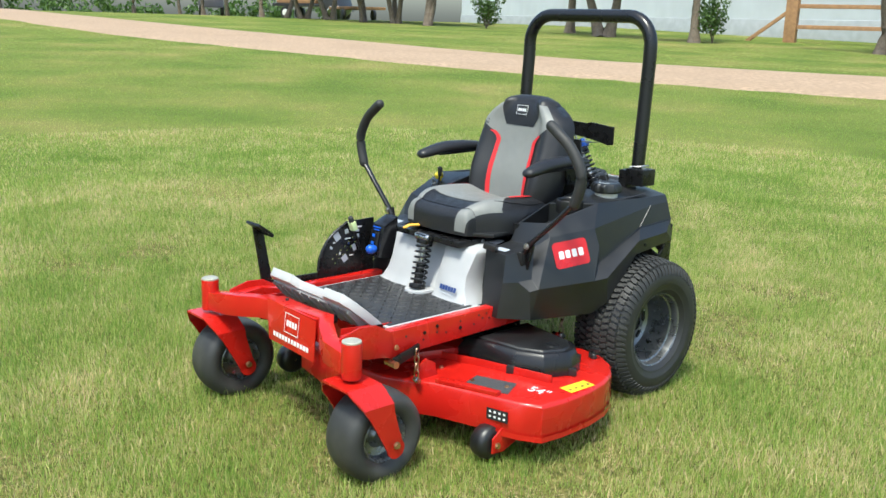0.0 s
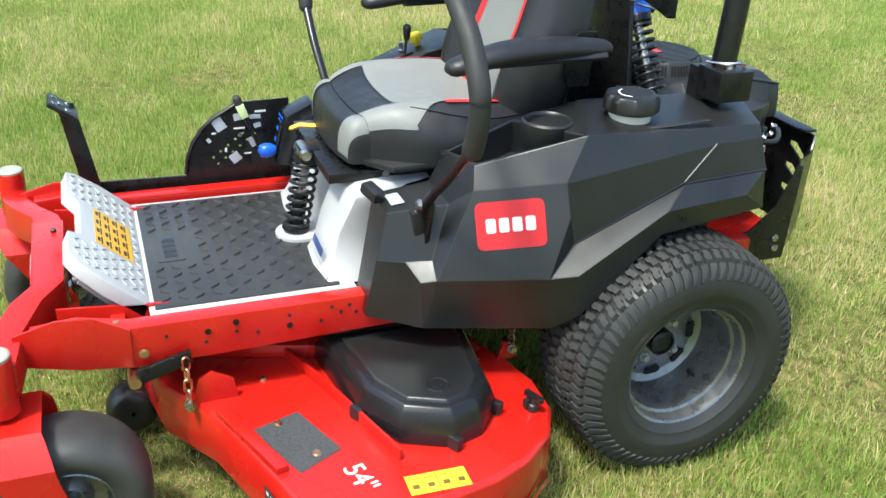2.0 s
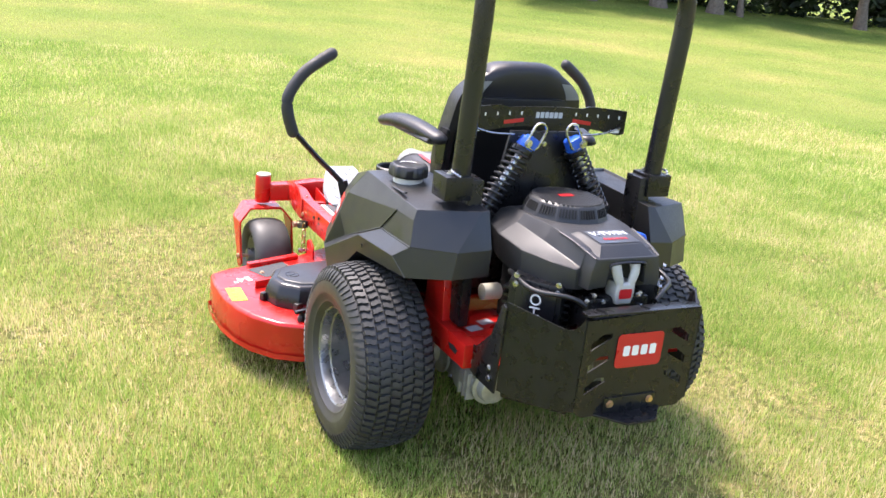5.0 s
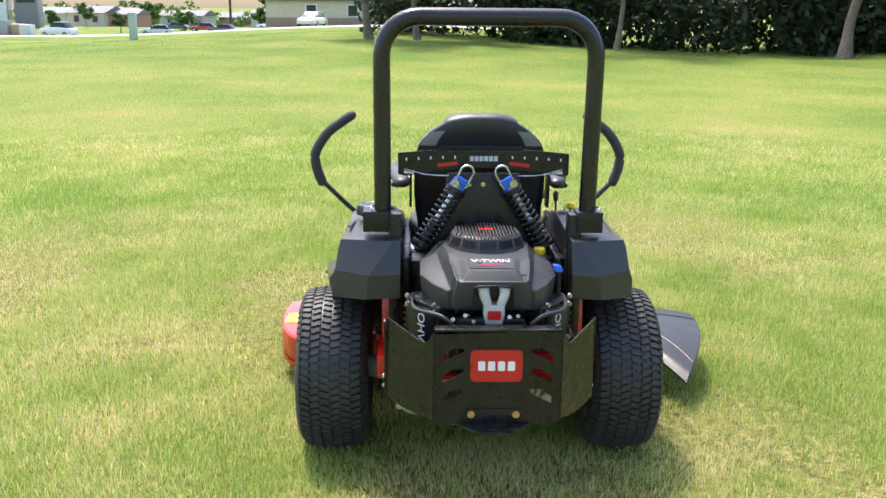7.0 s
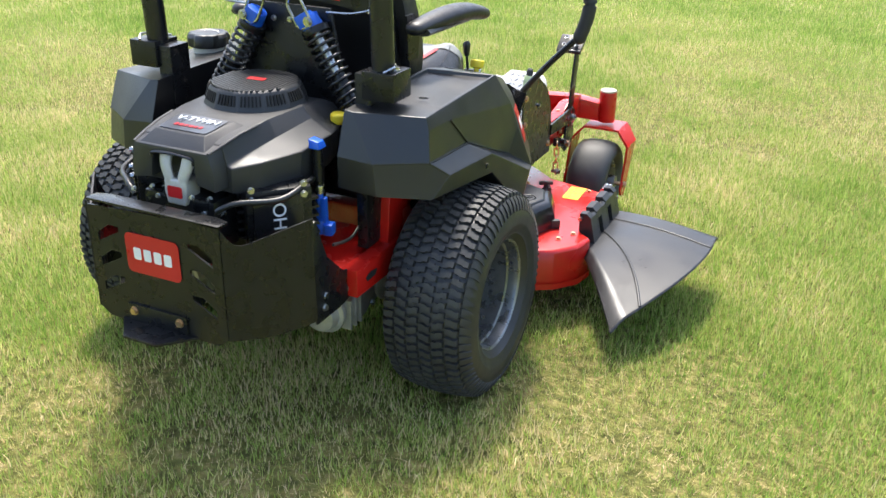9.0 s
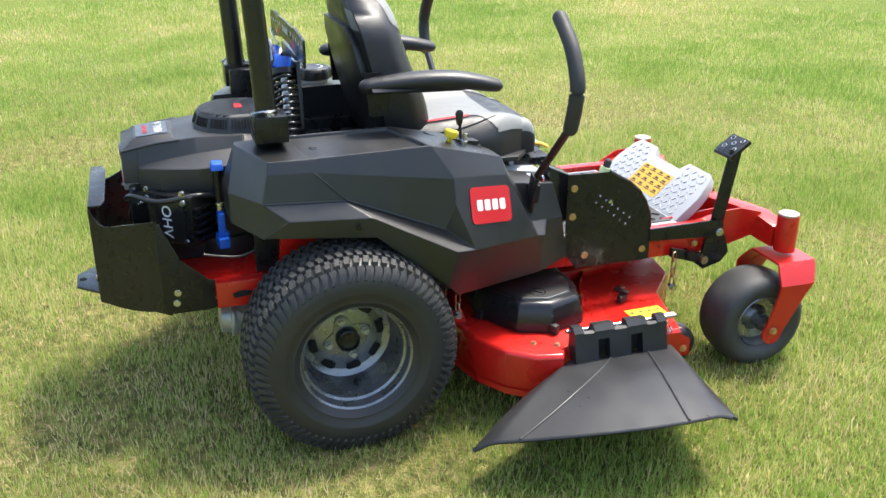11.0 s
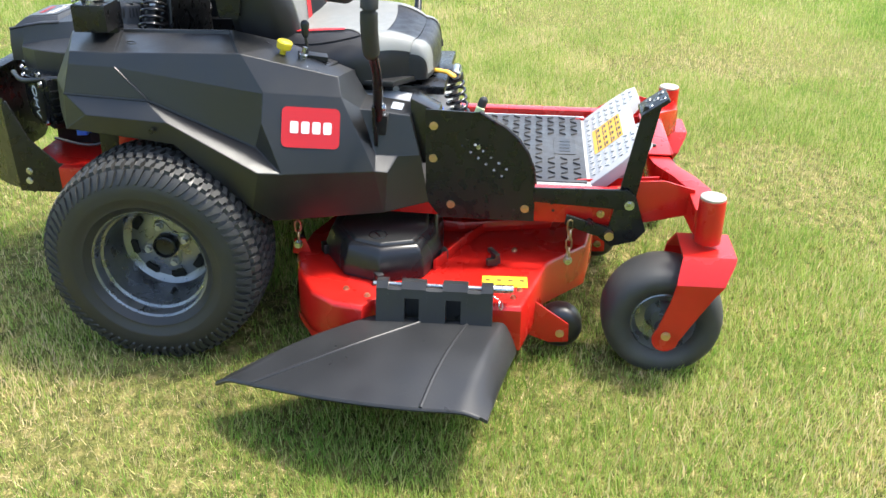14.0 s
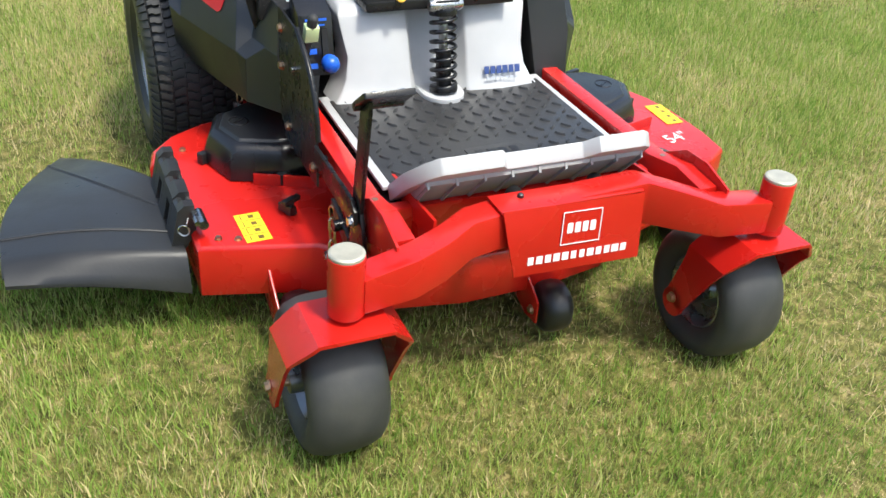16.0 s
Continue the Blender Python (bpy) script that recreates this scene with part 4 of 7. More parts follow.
# ---- side pods ----
def pod_mesh(s):
    """A faceted moulded fender and tank, corner by corner; x counts outwards."""
    V = {
        "i0": (0.285, -0.250, 0.828), "i1": (0.285, -0.13, 0.832), "i2": (0.285, 0.16, 0.838), "i3": (0.285, 0.33, 0.805), "i4": (0.275, 0.49, 0.738), "i5": (0.268, 0.525, 0.668), "i6": (0.265, 0.655, 0.650), "i8": (0.300, 0.705, 0.415),
        "o0": (0.310, -0.253, 0.826), "o1": (0.486, -0.187, 0.818), "o2": (0.478, -0.083, 0.815), "oa": (0.496, -0.192, 0.787), "ob": (0.496, -0.071, 0.783), "o3": (0.470, 0.242, 0.822), "o4": (0.412, 0.475, 0.754),
        "l0": (0.440, 0.485, 0.708), "l1": (0.508, 0.303, 0.735), "l2": (0.564, 0.350, 0.540), "l3": (0.486, 0.573, 0.523), "m1": (0.520, 0.300, 0.665), "n1": (0.519, 0.277, 0.592), "c0": (0.580, 0.292, 0.546),
        "k1": (0.508, 0.004, 0.702), "r1": (0.508, -0.210, 0.713), "r0": (0.285, -0.291, 0.722), "j1": (0.556, 0.072, 0.662), "j2": (0.534, -0.149, 0.667),
        "b0": (0.568, 0.268, 0.440), "b1": (0.553, 0.079, 0.605), "b2": (0.518, -0.215, 0.622), "r2": (0.392, -0.284, 0.714), "r3": (0.400, -0.284, 0.632), "r4": (0.285, -0.290, 0.640),
        "p0": (0.530, 0.310, 0.392), "n0": (0.458, 0.592, 0.398), "g1": (0.400, 0.525, 0.666), "e0": (0.434, 0.570, 0.552), "e1": (0.415, 0.624, 0.547), "g3": (0.460, 0.603, 0.514), "f0": (0.374, 0.655, 0.648), "h0": (0.389, 0.683, 0.548), "f1": (0.388, 0.707, 0.410),
        "q0": (0.300, 0.290, 0.390), "q1": (0.300, 0.070, 0.605),
    }
    faces = ("i0 o0 o1 i1,i1 o1 o2,i1 o2 o3 i2,i2 o3 i3,o3 l1 l0 o4,i3 o3 o4 i4,i4 o4 l0 g1 i5,i5 g1 f0 i6,i6 f0 h0 f1 i8,l0 l1 m1 l2 l3,o3 o2 ob l1,l1 ob k1 n1 m1,m1 n1 l2,o2 o1 oa ob,ob oa r1 k1,o1 o0 r2 r1 oa,"
             "n1 k1 j1 c0 l2,k1 r1 j2 j1,l2 c0 b0,c0 j1 b1 b0,j1 j2 b2 b1,j2 r1 r2 r3 b2,o0 i0 r0 r2,r2 r0 r4 r3,l3 l2 b0 p0 n0,l0 l3 e0 g1,g1 e0 e1 h0 f0,e0 l3 g3 e1,e1 g3 n0 f1 h0,l3 n0 g3,f1 n0 p0 q0 i8,p0 b0 b1 q1 q0,b1 b2 r3 r4 q1,i0 i1 i2 i3 i4 i5 i6 i8 q0 q1 r4 r0")
    if s > 0:
        V["o3"], V["i2"] = (0.480, 0.245, 0.824), (0.290, 0.180, 0.838)
        V = {k: (x - 0.012 * (x > 0.39), y + 0.007 * (y > 0.2), z) for k, (x, y, z) in V.items()}
    # the badge facet is flat
    a, b, c = (Vector(V[k]) for k in ("l0", "l1", "l2"))
    nf = (b - a).cross(c - a)
    for k in ("l3", "m1"):
        x, y, z = V[k]
        V[k] = (a.x - (nf.y * (y - a.y) + nf.z * (z - a.z)) / nf.x, y, z)
    bm = B()
    made = {k: bm.verts.new((s * x, y, z)) for k, (x, y, z) in V.items()}
    tray = None
    for f in faces.split(","):
        face = bm.faces.new([made[k] for k in f.split()])
        if f == ("i3 o3 o4 i4" if s < 0 else "i1 o2 o3 i2"):
            tray = face
    bmesh.ops.recalc_face_normals(bm, faces=bm.faces)
    if s < 0:
        # open storage tray sunk into the top
        bmesh.ops.inset_individual(bm, faces=[tray], thickness=0.011)
        sunk = bmesh.ops.extrude_discrete_faces(bm, faces=[tray])["faces"]
        bmesh.ops.translate(bm, verts=sunk[0].verts, vec=(0, 0, -0.075))
    else:
        # shallow lid on the top
        bmesh.ops.inset_individual(bm, faces=[tray], thickness=0.010)
        bmesh.ops.inset_individual(bm, faces=[tray], thickness=0.004, depth=-0.009)
    return bevel(bm, 0.0035, 7, 2), {k: Vector((s * x, y, z)) for k, (x, y, z) in V.items()}


podL = podR = None
for s in (-1, 1):
    bm, V = pod_mesh(s)
    if s < 0:
        pod = podL = part("fuel_tank_pod", bm, PLASTIC, mower, "faceted black plastic fuel tank and fender", 9)
    else:
        pod = podR = part("side_pod", bm, PLASTIC, mower, "faceted black plastic fender with control panel", 9)
    # raised ribs along the creases
    part("crease_rib", sweep(B(), [V["ob"] + Vector((s * 0.0005, 0, 0)), V["k1"] + Vector((s * 0.001, 0.004, 0.003))], 0.0035, 8, 0.8), PLASTIC, pod)
    part("ledge_rib", sweep(B(), [V["n1"], V["k1"] + Vector((s * 0.001, 0.01, 0)), V["r1"]], 0.003, 6), PLASTIC, pod)
    # badge on the front side facet
    across = (V["l1"] - V["l0"]) if s < 0 else (V["l0"] - V["l1"])
    nrm = (V["l1"] - V["l0"]).cross(V["l2"] - V["l0"]).normalized()
    if nrm.x * s < 0:
        nrm = -nrm
    up = nrm.cross(across).normalized()
    c = Vector((s * 0.497, 0.420 if s < 0 else 0.428, 0.648))
    c += nrm * ((V["l0"] - c).dot(nrm) + 0.001)
    badge("side_badge", mower, frame_of(c, across, up), 0.148, 0.102)
    # solid near-black block, coloured as the slot's shaded inside
    part("lever_slot", bevel(prism(B(), [(0.608, 0.6545), (0.572, 0.659), (0.578, 0.603), (0.602, 0.603)], "x", s * 0.366, s * 0.408), 0.002), DARK, pod)
    part("slot_sticker", slab(B(), pose(s * 0.322, 0.622, 0.6555, -8, 0, 0), 0.055, 0.030, 0.001), GREYTAG, pod, "small printed sticker")
    bm = B()
    bolt(bm, (s * (0.557 if s < 0 else 0.545), 0.03, 0.640), (s, 0, 0), 0.006, 0.004)
    part("pod_screw", bm, BLACKP, pod)
    part("inner_skirt", bevel(box(B(), min(s * 0.255, s * 0.284), max(s * 0.255, s * 0.284), -0.12, 0.50, 0.44, 0.735), 0.006), BLACKP, pod)

# left: filler cap, cup holder, open tray
bm = lathe(B(), [(0.815, 0.047), (0.848, 0.047)], "z", (-0.392, 0.098, 0), 28)
part("filler_neck", bevel(bm, 0.002), NECK, podL, "milky plastic filler neck")
bm = lathe(B(), [(0.842, 0.058), (0.848, 0.061), (0.870, 0.060), (0.880, 0.054), (0.882, 0.046), (0.879, 0.04), (0.879, 0.01)], "z", (-0.392, 0.098, 0), 36)
for v in bm.verts:
    if v.co.z > 0.845 and math.hypot(v.co.x + 0.392, v.co.y - 0.098) > 0.05:
        a = math.atan2(v.co.y - 0.098, v.co.x + 0.392)
        k = 1 + 0.05 * math.copysign(1, math.cos(9 * a))
        v.co.x, v.co.y = -0.392 + (v.co.x + 0.392) * k, 0.098 + (v.co.y - 0.098) * k
cap = part("filler_cap", bevel(bm, 0.0025), PLASTIC, podL, "black ribbed filler cap")
bm = B()
sweep(bm, [(-0.392 + 0.03 * math.cos(a), 0.098 + 0.03 * math.sin(a), 0.881) for a in np.linspace(0.4, 2.6, 14)], 0.0022, 6, 0.3)
part("cap_print", bm, WHITE, cap)
bm = B()
lathe(bm, [(0.775, 0.046), (0.822, 0.048), (0.826, 0.053), (0.822, 0.058), (0.79, 0.058), (0.775, 0.056)], "z", (-0.362, 0.285, 0), 32, closed=True, cap=False)
holder = part("cup_holder", bm, PLASTIC, podL, "round black cup holder", 50)
# liner added in near-black, as the floor, to paint the holder's deep shade
part("cup_shade_liner", lathe(B(), [(0.8065, 0.0455), (0.820, 0.0468)], "z", (-0.362, 0.285, 0), 28, cap=False), DARK, holder)
part("cup_shade_floor", lathe(B(), [(0.806, 0.05), (0.8065, 0.01)], "z", (-0.362, 0.285, 0), 24), DARK, holder)
bm = B()
sweep(bm, [(-0.295, 0.18, 0.836), (-0.425, 0.232, 0.8105), (-0.460, 0.04, 0.822), (-0.468, -0.06, 0.831)], 0.0065, 6, 0.5)
part("tank_ridge", bm, PLASTIC, podL, "", 60)
part("pod_handle", bevel(obox(B(), pose(-0.30, 0.665, 0.668, 0, -12, 20), 0.055, 0.03, 0.026), 0.006), PLASTIC, podL, "black latch handle")

# right: lid, control panel
bm = ring(B(), pose(0.40, -0.055, 0.8245, 82, 0, 0), 0.012, 0.0016, 1.0, 16, 5)
part("lid_catch", bm, PLASTIC, podR, "round lid catch")
bm = prism(B(), [(0.285, 0.27), (0.43, 0.255), (0.41, 0.44), (0.285, 0.47)], "z", 0.79, 0.806)
panel = part("control_panel", bevel(bm, 0.004), GLOSSBLK, podR, "black control panel with printed symbols")
bm = lathe(B(), [(0.806, 0.008), (0.822, 0.008), (0.824, 0.019), (0.842, 0.0205), (0.846, 0.016)], "z", (0.375, 0.335, 0), 20)
part("power_knob", bevel(bm, 0.002), YELLOW, panel, "yellow power take-off knob")
bm = B()
obox(bm, pose(0.325, 0.405, 0.812, 4, 0, 20), 0.03, 0.075, 0.012)
rod(bm, (0.325, 0.39, 0.812), (0.322, 0.372, 0.862), 0.004)
sweep(bm, [(0.322, 0.372, 0.86), (0.321, 0.365, 0.885)], [0.009, 0.012], 8, round_ends=True)
part("throttle", bm, PLASTIC, panel, "black throttle lever")
bm = lathe(B(), [(0.806, 0.011), (0.82, 0.011), (0.822, 0.006), (0.84, 0.006)], "z", (0.36, 0.385, 0), 14)
part("key_switch", bm, CHROME, panel)
bm = B()
for x, y, w, h in ((0.40, 0.29, 0.012, 0.01), (0.40, 0.32, 0.012, 0.01), (0.345, 0.33, 0.01, 0.012), (0.395, 0.40, 0.018, 0.02), (0.30, 0.33, 0.01, 0.03)):
    slab(bm, pose(x, y, 0.8062), w, h, 0.0006)
parts("panel_symbol", bm, WHITE, panel)
bm = lathe(B(), [(0.806, 0.024), (0.812, 0.024), (0.813, 0.016)], "z", (0.315, 0.30, 0), 20)
part("gauge", bm, TAG, panel)

panel.matrix_local = pose(0, 0.27, 0.816, -16) @ Matrix.Translation((0, -0.27, -0.806))

# ---- height-of-cut quadrant on the right ----
quad = [(0.705, 0.42), (0.705, 0.672), (0.845, 0.668)] + [(0.80 + 0.197 * math.cos(a), 0.468 + 0.197 * math.sin(a)) for a in np.radians([68, 55, 42, 28, 14, 2])] + [(0.999, 0.367), (0.744, 0.367)]
holes = [[(0.815 + 0.021 * i - 0.012 * j + 0.0040 * math.cos(a), 0.595 - 0.016 * i - 0.020 * j + 0.0040 * math.sin(a)) for a in np.linspace(0, 2 * math.pi, 8, endpoint=False)] for i in range(6) for j in range(2)]
bm = holed(B(), quad, holes, "x", 0.384, 0.389)
qd = part("height_quadrant", bm, BLACKP, mower, "black steel cutting-height quadrant with pin holes", 30)
bm = B()
sweep(bm, [(0.384, y, z) for y, z in quad[2:9]], 0.006, 6)
part("quadrant_rim", bm, BLACKP, qd, "", 60)
bm = B()
for y, z in ((0.726, 0.628), (0.725, 0.538), (0.773, 0.407), (0.973, 0.403)):
    bolt(bm, (0.389, y, z), (1, 0, 0), 0.0085, 0.007)
parts("quadrant_bolt", bm, GOLD, qd, "copper-toned bolts")
bm = B()
rod(bm, (0.375, 0.845, 0.577), (0.399, 0.845, 0.577), 0.006)
part("height_pin", bm, CHROME, qd)
bm = B()
inner = frame_of((0.3832, 0.845, 0.565), (0, -1, 0), (0, 0, 1))
for x, y, w, h, a in ((0.055, 0.045, 0.03, 0.038, 30), (0.005, 0.062, 0.018, 0.02, 10), (-0.045, 0.06, 0.03, 0.012, 0), (0.015, -0.055, 0.028, 0.028, 35), (-0.035, -0.012, 0.018, 0.03, 25), (-0.05, 0.035, 0.02, 0.014, 15), (0.085, 0.0, 0.01, 0.014, 40)):
    slab(bm, inner @ pose(-x, y, 0, 0, 0, a), w, h, 0.0008)
parts("quadrant_sticker", bm, GREYTAG, qd, "pale printed stickers")
bm = B()
for x, y, w, h in ((0.0, 0.03, 0.03, 0.005), (-0.06, 0.075, 0.03, 0.006), (0.07, 0.02, 0.012, 0.005), (0.04, -0.03, 0.006, 0.012), (-0.02, -0.045, 0.02, 0.004)):
    slab(bm, inner @ pose(-x, y, 0.0005), w, h, 0.0008)
parts("print_bar", bm, WHITE, qd)
bm = B()
sweep(bm, [(0.360, 0.78, 0.50), (0.355, 0.83, 0.63), (0.352, 0.845, 0.668)], 0.008, 8, 0.6)
hl = part("height_lever", bm, BLACKP, mower, "black cutting-height lever")
bm = B()
sweep(bm, [(0.352, 0.845, 0.668), (0.351, 0.852, 0.688)], [0.011, 0.012], 10, round_ends=True)
part("lever_knob", bm, FOAM, hl, "dark rubber knob")
part("lever_tag", bevel(obox(B(), pose(0.352, 0.840, 0.655, -20, 0, 0), 0.030, 0.022, 0.038), 0.002), mat("lime_tag", (0.62, 0.72, 0.36), 0.5), hl, "pale lime tag")
# side control box with the blue knob
bm = prism(B(), [(0.66, 0.50), (0.66, 0.69), (0.735, 0.655), (0.765, 0.52)], "x", 0.272, 0.352)
sb = part("suspension_box", bevel(bm, 0.005), GLOSSBLK, mower, "black suspension control box with blue print")
fmx = frame_of((0.312, 0.752, 0.588), (-1, 0, 0), (0, -0.22, 1))
bm = B()
for i, (w, h, y) in enumerate(((0.05, 0.006, 0.058), (0.04, 0.004, 0.046), (0.02, 0.012, 0.02), (0.02, 0.012, -0.012), (0.02, 0.012, -0.045))):
    slab(bm, fmx @ pose(-0.012 if i > 1 else 0, y, 0.0022), w, h, 0.0008)
parts("print_bar", bm, BLUE, sb)
# dark sheet painted as the shade in the box's slot
part("box_slot", slab(B(), fmx @ pose(0.018, -0.012, 0.002), 0.013, 0.10, 0.001), DARK, sb)
bm = lathe(B(), [(0.764, 0.012), (0.775, 0.018), (0.79, 0.0205), (0.805, 0.017), (0.811, 0.006)], "y", (0.292, 0, 0.558), 18)
part("blue_knob", bm, BLUE, sb, "blue ball knob", 60)

# deck-lift pedal
bm = prism(B(), [(0.995, 0.467), (0.995, 0.427), (1.235, 0.415), (1.262, 0.425), (1.262, 0.455), (1.24, 0.472)], "x", 0.386, 0.394)
pedal = part("lift_pedal", bevel(bm, 0.001), BLACKP, mower, "black deck-lift pedal on a folded steel arm")
bm = prism(B(), [(1.215, 0.43), (1.262, 0.43), (1.305, 0.70), (1.262, 0.70)], "x", 0.376, 0.384)
prism(bm, [(1.262, 0.46), (1.30, 0.35), (1.275, 0.318), (1.21, 0.30), (1.17, 0.33), (1.125, 0.345), (1.14, 0.37), (1.20, 0.355), (1.215, 0.43)], "x", 0.375, 0.383)
part("pedal_arm", bevel(bm, 0.001), BLACKP, pedal)
pm = frame_of((0.352, 1.292, 0.702), (1, 0, 0), (0, 0.80, 0.58))
bm = slab(B(), pm @ pose(0, 0, -0.006), 0.096, 0.072, 0.011, 0.004)
rod(bm, (0.305, 1.262, 0.676), (0.399, 1.262, 0.676), 0.008, 12)
plate = part("pedal_plate", bevel(bm, 0.001), BLACKP, pedal)
bm = B()
for x, y in ((-0.025, -0.015), (0.025, -0.015), (0.0, 0.005), (-0.025, 0.022), (0.025, 0.022)):
    ring(bm, pm @ pose(x, y, 0.006, 90, 0, 0), 0.007, 0.0016, 1.0, 10, 5)
parts("grip_stud", bm, CHROME, plate)
bm = B()
bolt(bm, (0.394, 1.249, 0.429), (1, 0, 0), 0.010, 0.009)
part("pedal_bolt", bm, CHROME, pedal)
bm = B()
rod(bm, (0.30, 1.15, 0.36), (0.40, 1.15, 0.36), 0.012)
part("pedal_shaft", bm, BLACKP, pedal)

# ---- cutting deck ----
OUT = [(-0.66, 0.975), (-0.745, 0.945), (-0.815, 0.90), (-0.826, 0.80), (-0.822, 0.66), (-0.800, 0.55), (-0.765, 0.465), (-0.70, 0.385), (-0.62, 0.342), (-0.52, 0.335), (-0.42, 0.36), (-0.32, 0.40),
       (-0.10, 0.42), (0.15, 0.40), (0.28, 0.355), (0.42, 0.345), (0.53, 0.375), (0.62, 0.43), (0.675, 0.50), (0.69, 0.575), (0.650, 0.60), (0.650, 0.978), (0.40, 1.042), (0.27, 1.155), (0.10, 1.185), (-0.12, 1.18), (-0.28, 1.15), (-0.43, 1.055)]
bm = B()
loft(bm, [[(x, y, 0.118) for x, y in OUT], [(x, y, 0.236) for x, y in OUT], [(x * 0.988, 0.72 + (y - 0.72) * 0.985, 0.246) for x, y in OUT]])
deck = part("cutting_deck", bevel(bm, 0.004, 40), RED, mower, "red welded steel mower deck", 35)
bm = B()
loft(bm, [[(x * 1.008, 0.72 + (y - 0.72) * 1.012, 0.112) for x, y in OUT[:20]], [(x * 1.008, 0.72 + (y - 0.72) * 1.012, 0.132) for x, y in OUT[:20]]], cap=False)
part("deck_lip", bm, RED, deck)
part("deck_dome", bevel(prism(B(), [(-0.24, 0.46), (-0.28, 0.80), (-0.20, 1.06), (0.18, 1.06), (0.24, 0.80), (0.20, 0.44)], "z", 0.244, 0.285), 0.02), RED, deck)
# folded stiffeners on the deck
for pts in ([(-0.20, 0.888), (-0.40, 0.811), (-0.69, 0.722), (-0.69, 0.714), (-0.40, 0.803), (-0.20, 0.88)], [(0.47, 0.742), (0.33, 0.80), (0.20, 0.87), (0.20, 0.862), (0.33, 0.792), (0.47, 0.734)]):
    part("deck_stiffener", bevel(prism(B(), pts, "z", 0.244, 0.275), 0.002), RED, deck)
part("front_brace", bevel(prism(B(), [(-0.43, 1.05), (-0.66, 0.965), (-0.655, 0.94), (-0.43, 1.015)], "z", 0.244, 0.262), 0.003), RED, deck)
for s in (-1, 1):
    if s < 0:
        part("hanger", bevel(prism(B(), [(0.99, 0.24), (1.0, 0.295), (1.045, 0.32), (1.075, 0.305), (1.09, 0.24)], "x", s * 0.372 - 0.004, s * 0.372 + 0.004), 0.001), RED, deck)
    part("rear_hanger", bevel(prism(B(), [(0.33, 0.24), (0.337, 0.285), (0.367, 0.288), (0.385, 0.24)], "x", s * 0.40 - 0.004, s * 0.40 + 0.004), 0.001), RED, deck)


def cover(pts, top, s):
    """A black moulded belt cover."""
    cx = sum(p[0] for p in pts) / len(pts)
    cy = sum(p[1] for p in pts) / len(pts)
    def r(k, z):
        return [(cx + (x - cx) * k, cy + (y - cy) * k, z) for x, y in pts]
    bm = loft(B(), [r(1, 0.247), r(0.985, 0.285), r(0.9, top - 0.012), r(0.84, top - 0.002), r(0.80, top)])
    c = part("belt_cover", bevel(bm, 0.006, 20), GLOSSBLK, mower, "black moulded belt cover on the deck", 30)
    part("cover_panel", bevel(loft(B(), [r(0.74, top - 0.001), r(0.70, top + 0.007)]), 0.003), PLASTIC, c)
    bm = B()
    m = pose(cx - s * 0.06, cy - 0.01, top + 0.0062)
    ring(bm, m @ pose(0, 0, 0, 90, 0, 0), 0.024, 0.0025, 1.0, 20, 5)
    obox(bm, m @ pose(0, 0, 0.0005, 0, 0, 35), 0.03, 0.006, 0.003)
    part("cover_emblem", bm, GLOSSBLK, c)
    bm = B()
    for x, y in (pts[1], pts[3], pts[5]):
        obox(bm, pose(x, y, 0.262, 0, 0, 30), 0.03, 0.02, 0.03)
    parts("cover_clip", bevel(bm, 0.004), PLASTIC, c)


cover([(-0.27, 0.80), (-0.53, 0.765), (-0.64, 0.705), (-0.688, 0.60), (-0.665, 0.53), (-0.60, 0.472), (-0.28, 0.43)], 0.330, 1)
cover([(0.22, 0.43), (0.40, 0.425), (0.525, 0.50), (0.56, 0.60), (0.52, 0.715), (0.40, 0.755), (0.22, 0.74)], 0.335, -1)
part("belt_guard", bevel(prism(B(), [(-0.28, 0.45), (-0.28, 0.74), (0.24, 0.74), (0.24, 0.45)], "z", 0.29, 0.33), 0.01), BLACKP, mower, "black belt guard under the frame")
bm = B()
q = [(-0.506, 0.985), (-0.471, 0.882), (-0.619, 0.823), (-0.669, 0.919)]
prism(bm, q, "z", 0.2462, 0.2475)
part("grip_decal", bm, GRIT, deck, "grey gritty non-slip pad")
txt = lettering('54"', 0.062)
txt.materials.append(WHITE)
part("deck_size_lettering", txt, None, deck, "white printed deck size", m=pose(-0.717, 0.812, 0.2475, 0, 0, -168))


PRINT = mat("brown_black_print", (0.15, 0.09, 0.02), 0.5, vary=0.1)


def yellow_sticker(m, w, h):
    st = part("deck_sticker", slab(B(), m, w, h, 0.0008), YELLOW, deck, "yellow warning sticker")
    bm = B()
    for i in range(4):
        x = -w * 0.375 + w * 0.25 * i
        slab(bm, m @ pose(x, h * 0.12, 0.0009), w * 0.11, h * 0.22, 0.0003)
        slab(bm, m @ pose(x, -h * 0.28, 0.0009), w * 0.17, h * 0.04, 0.0003)
        if i:
            slab(bm, m @ pose(x - w * 0.125, 0, 0.0009), w * 0.014, h * 0.94, 0.0003)
    parts("print_bar", bm, PRINT, st)


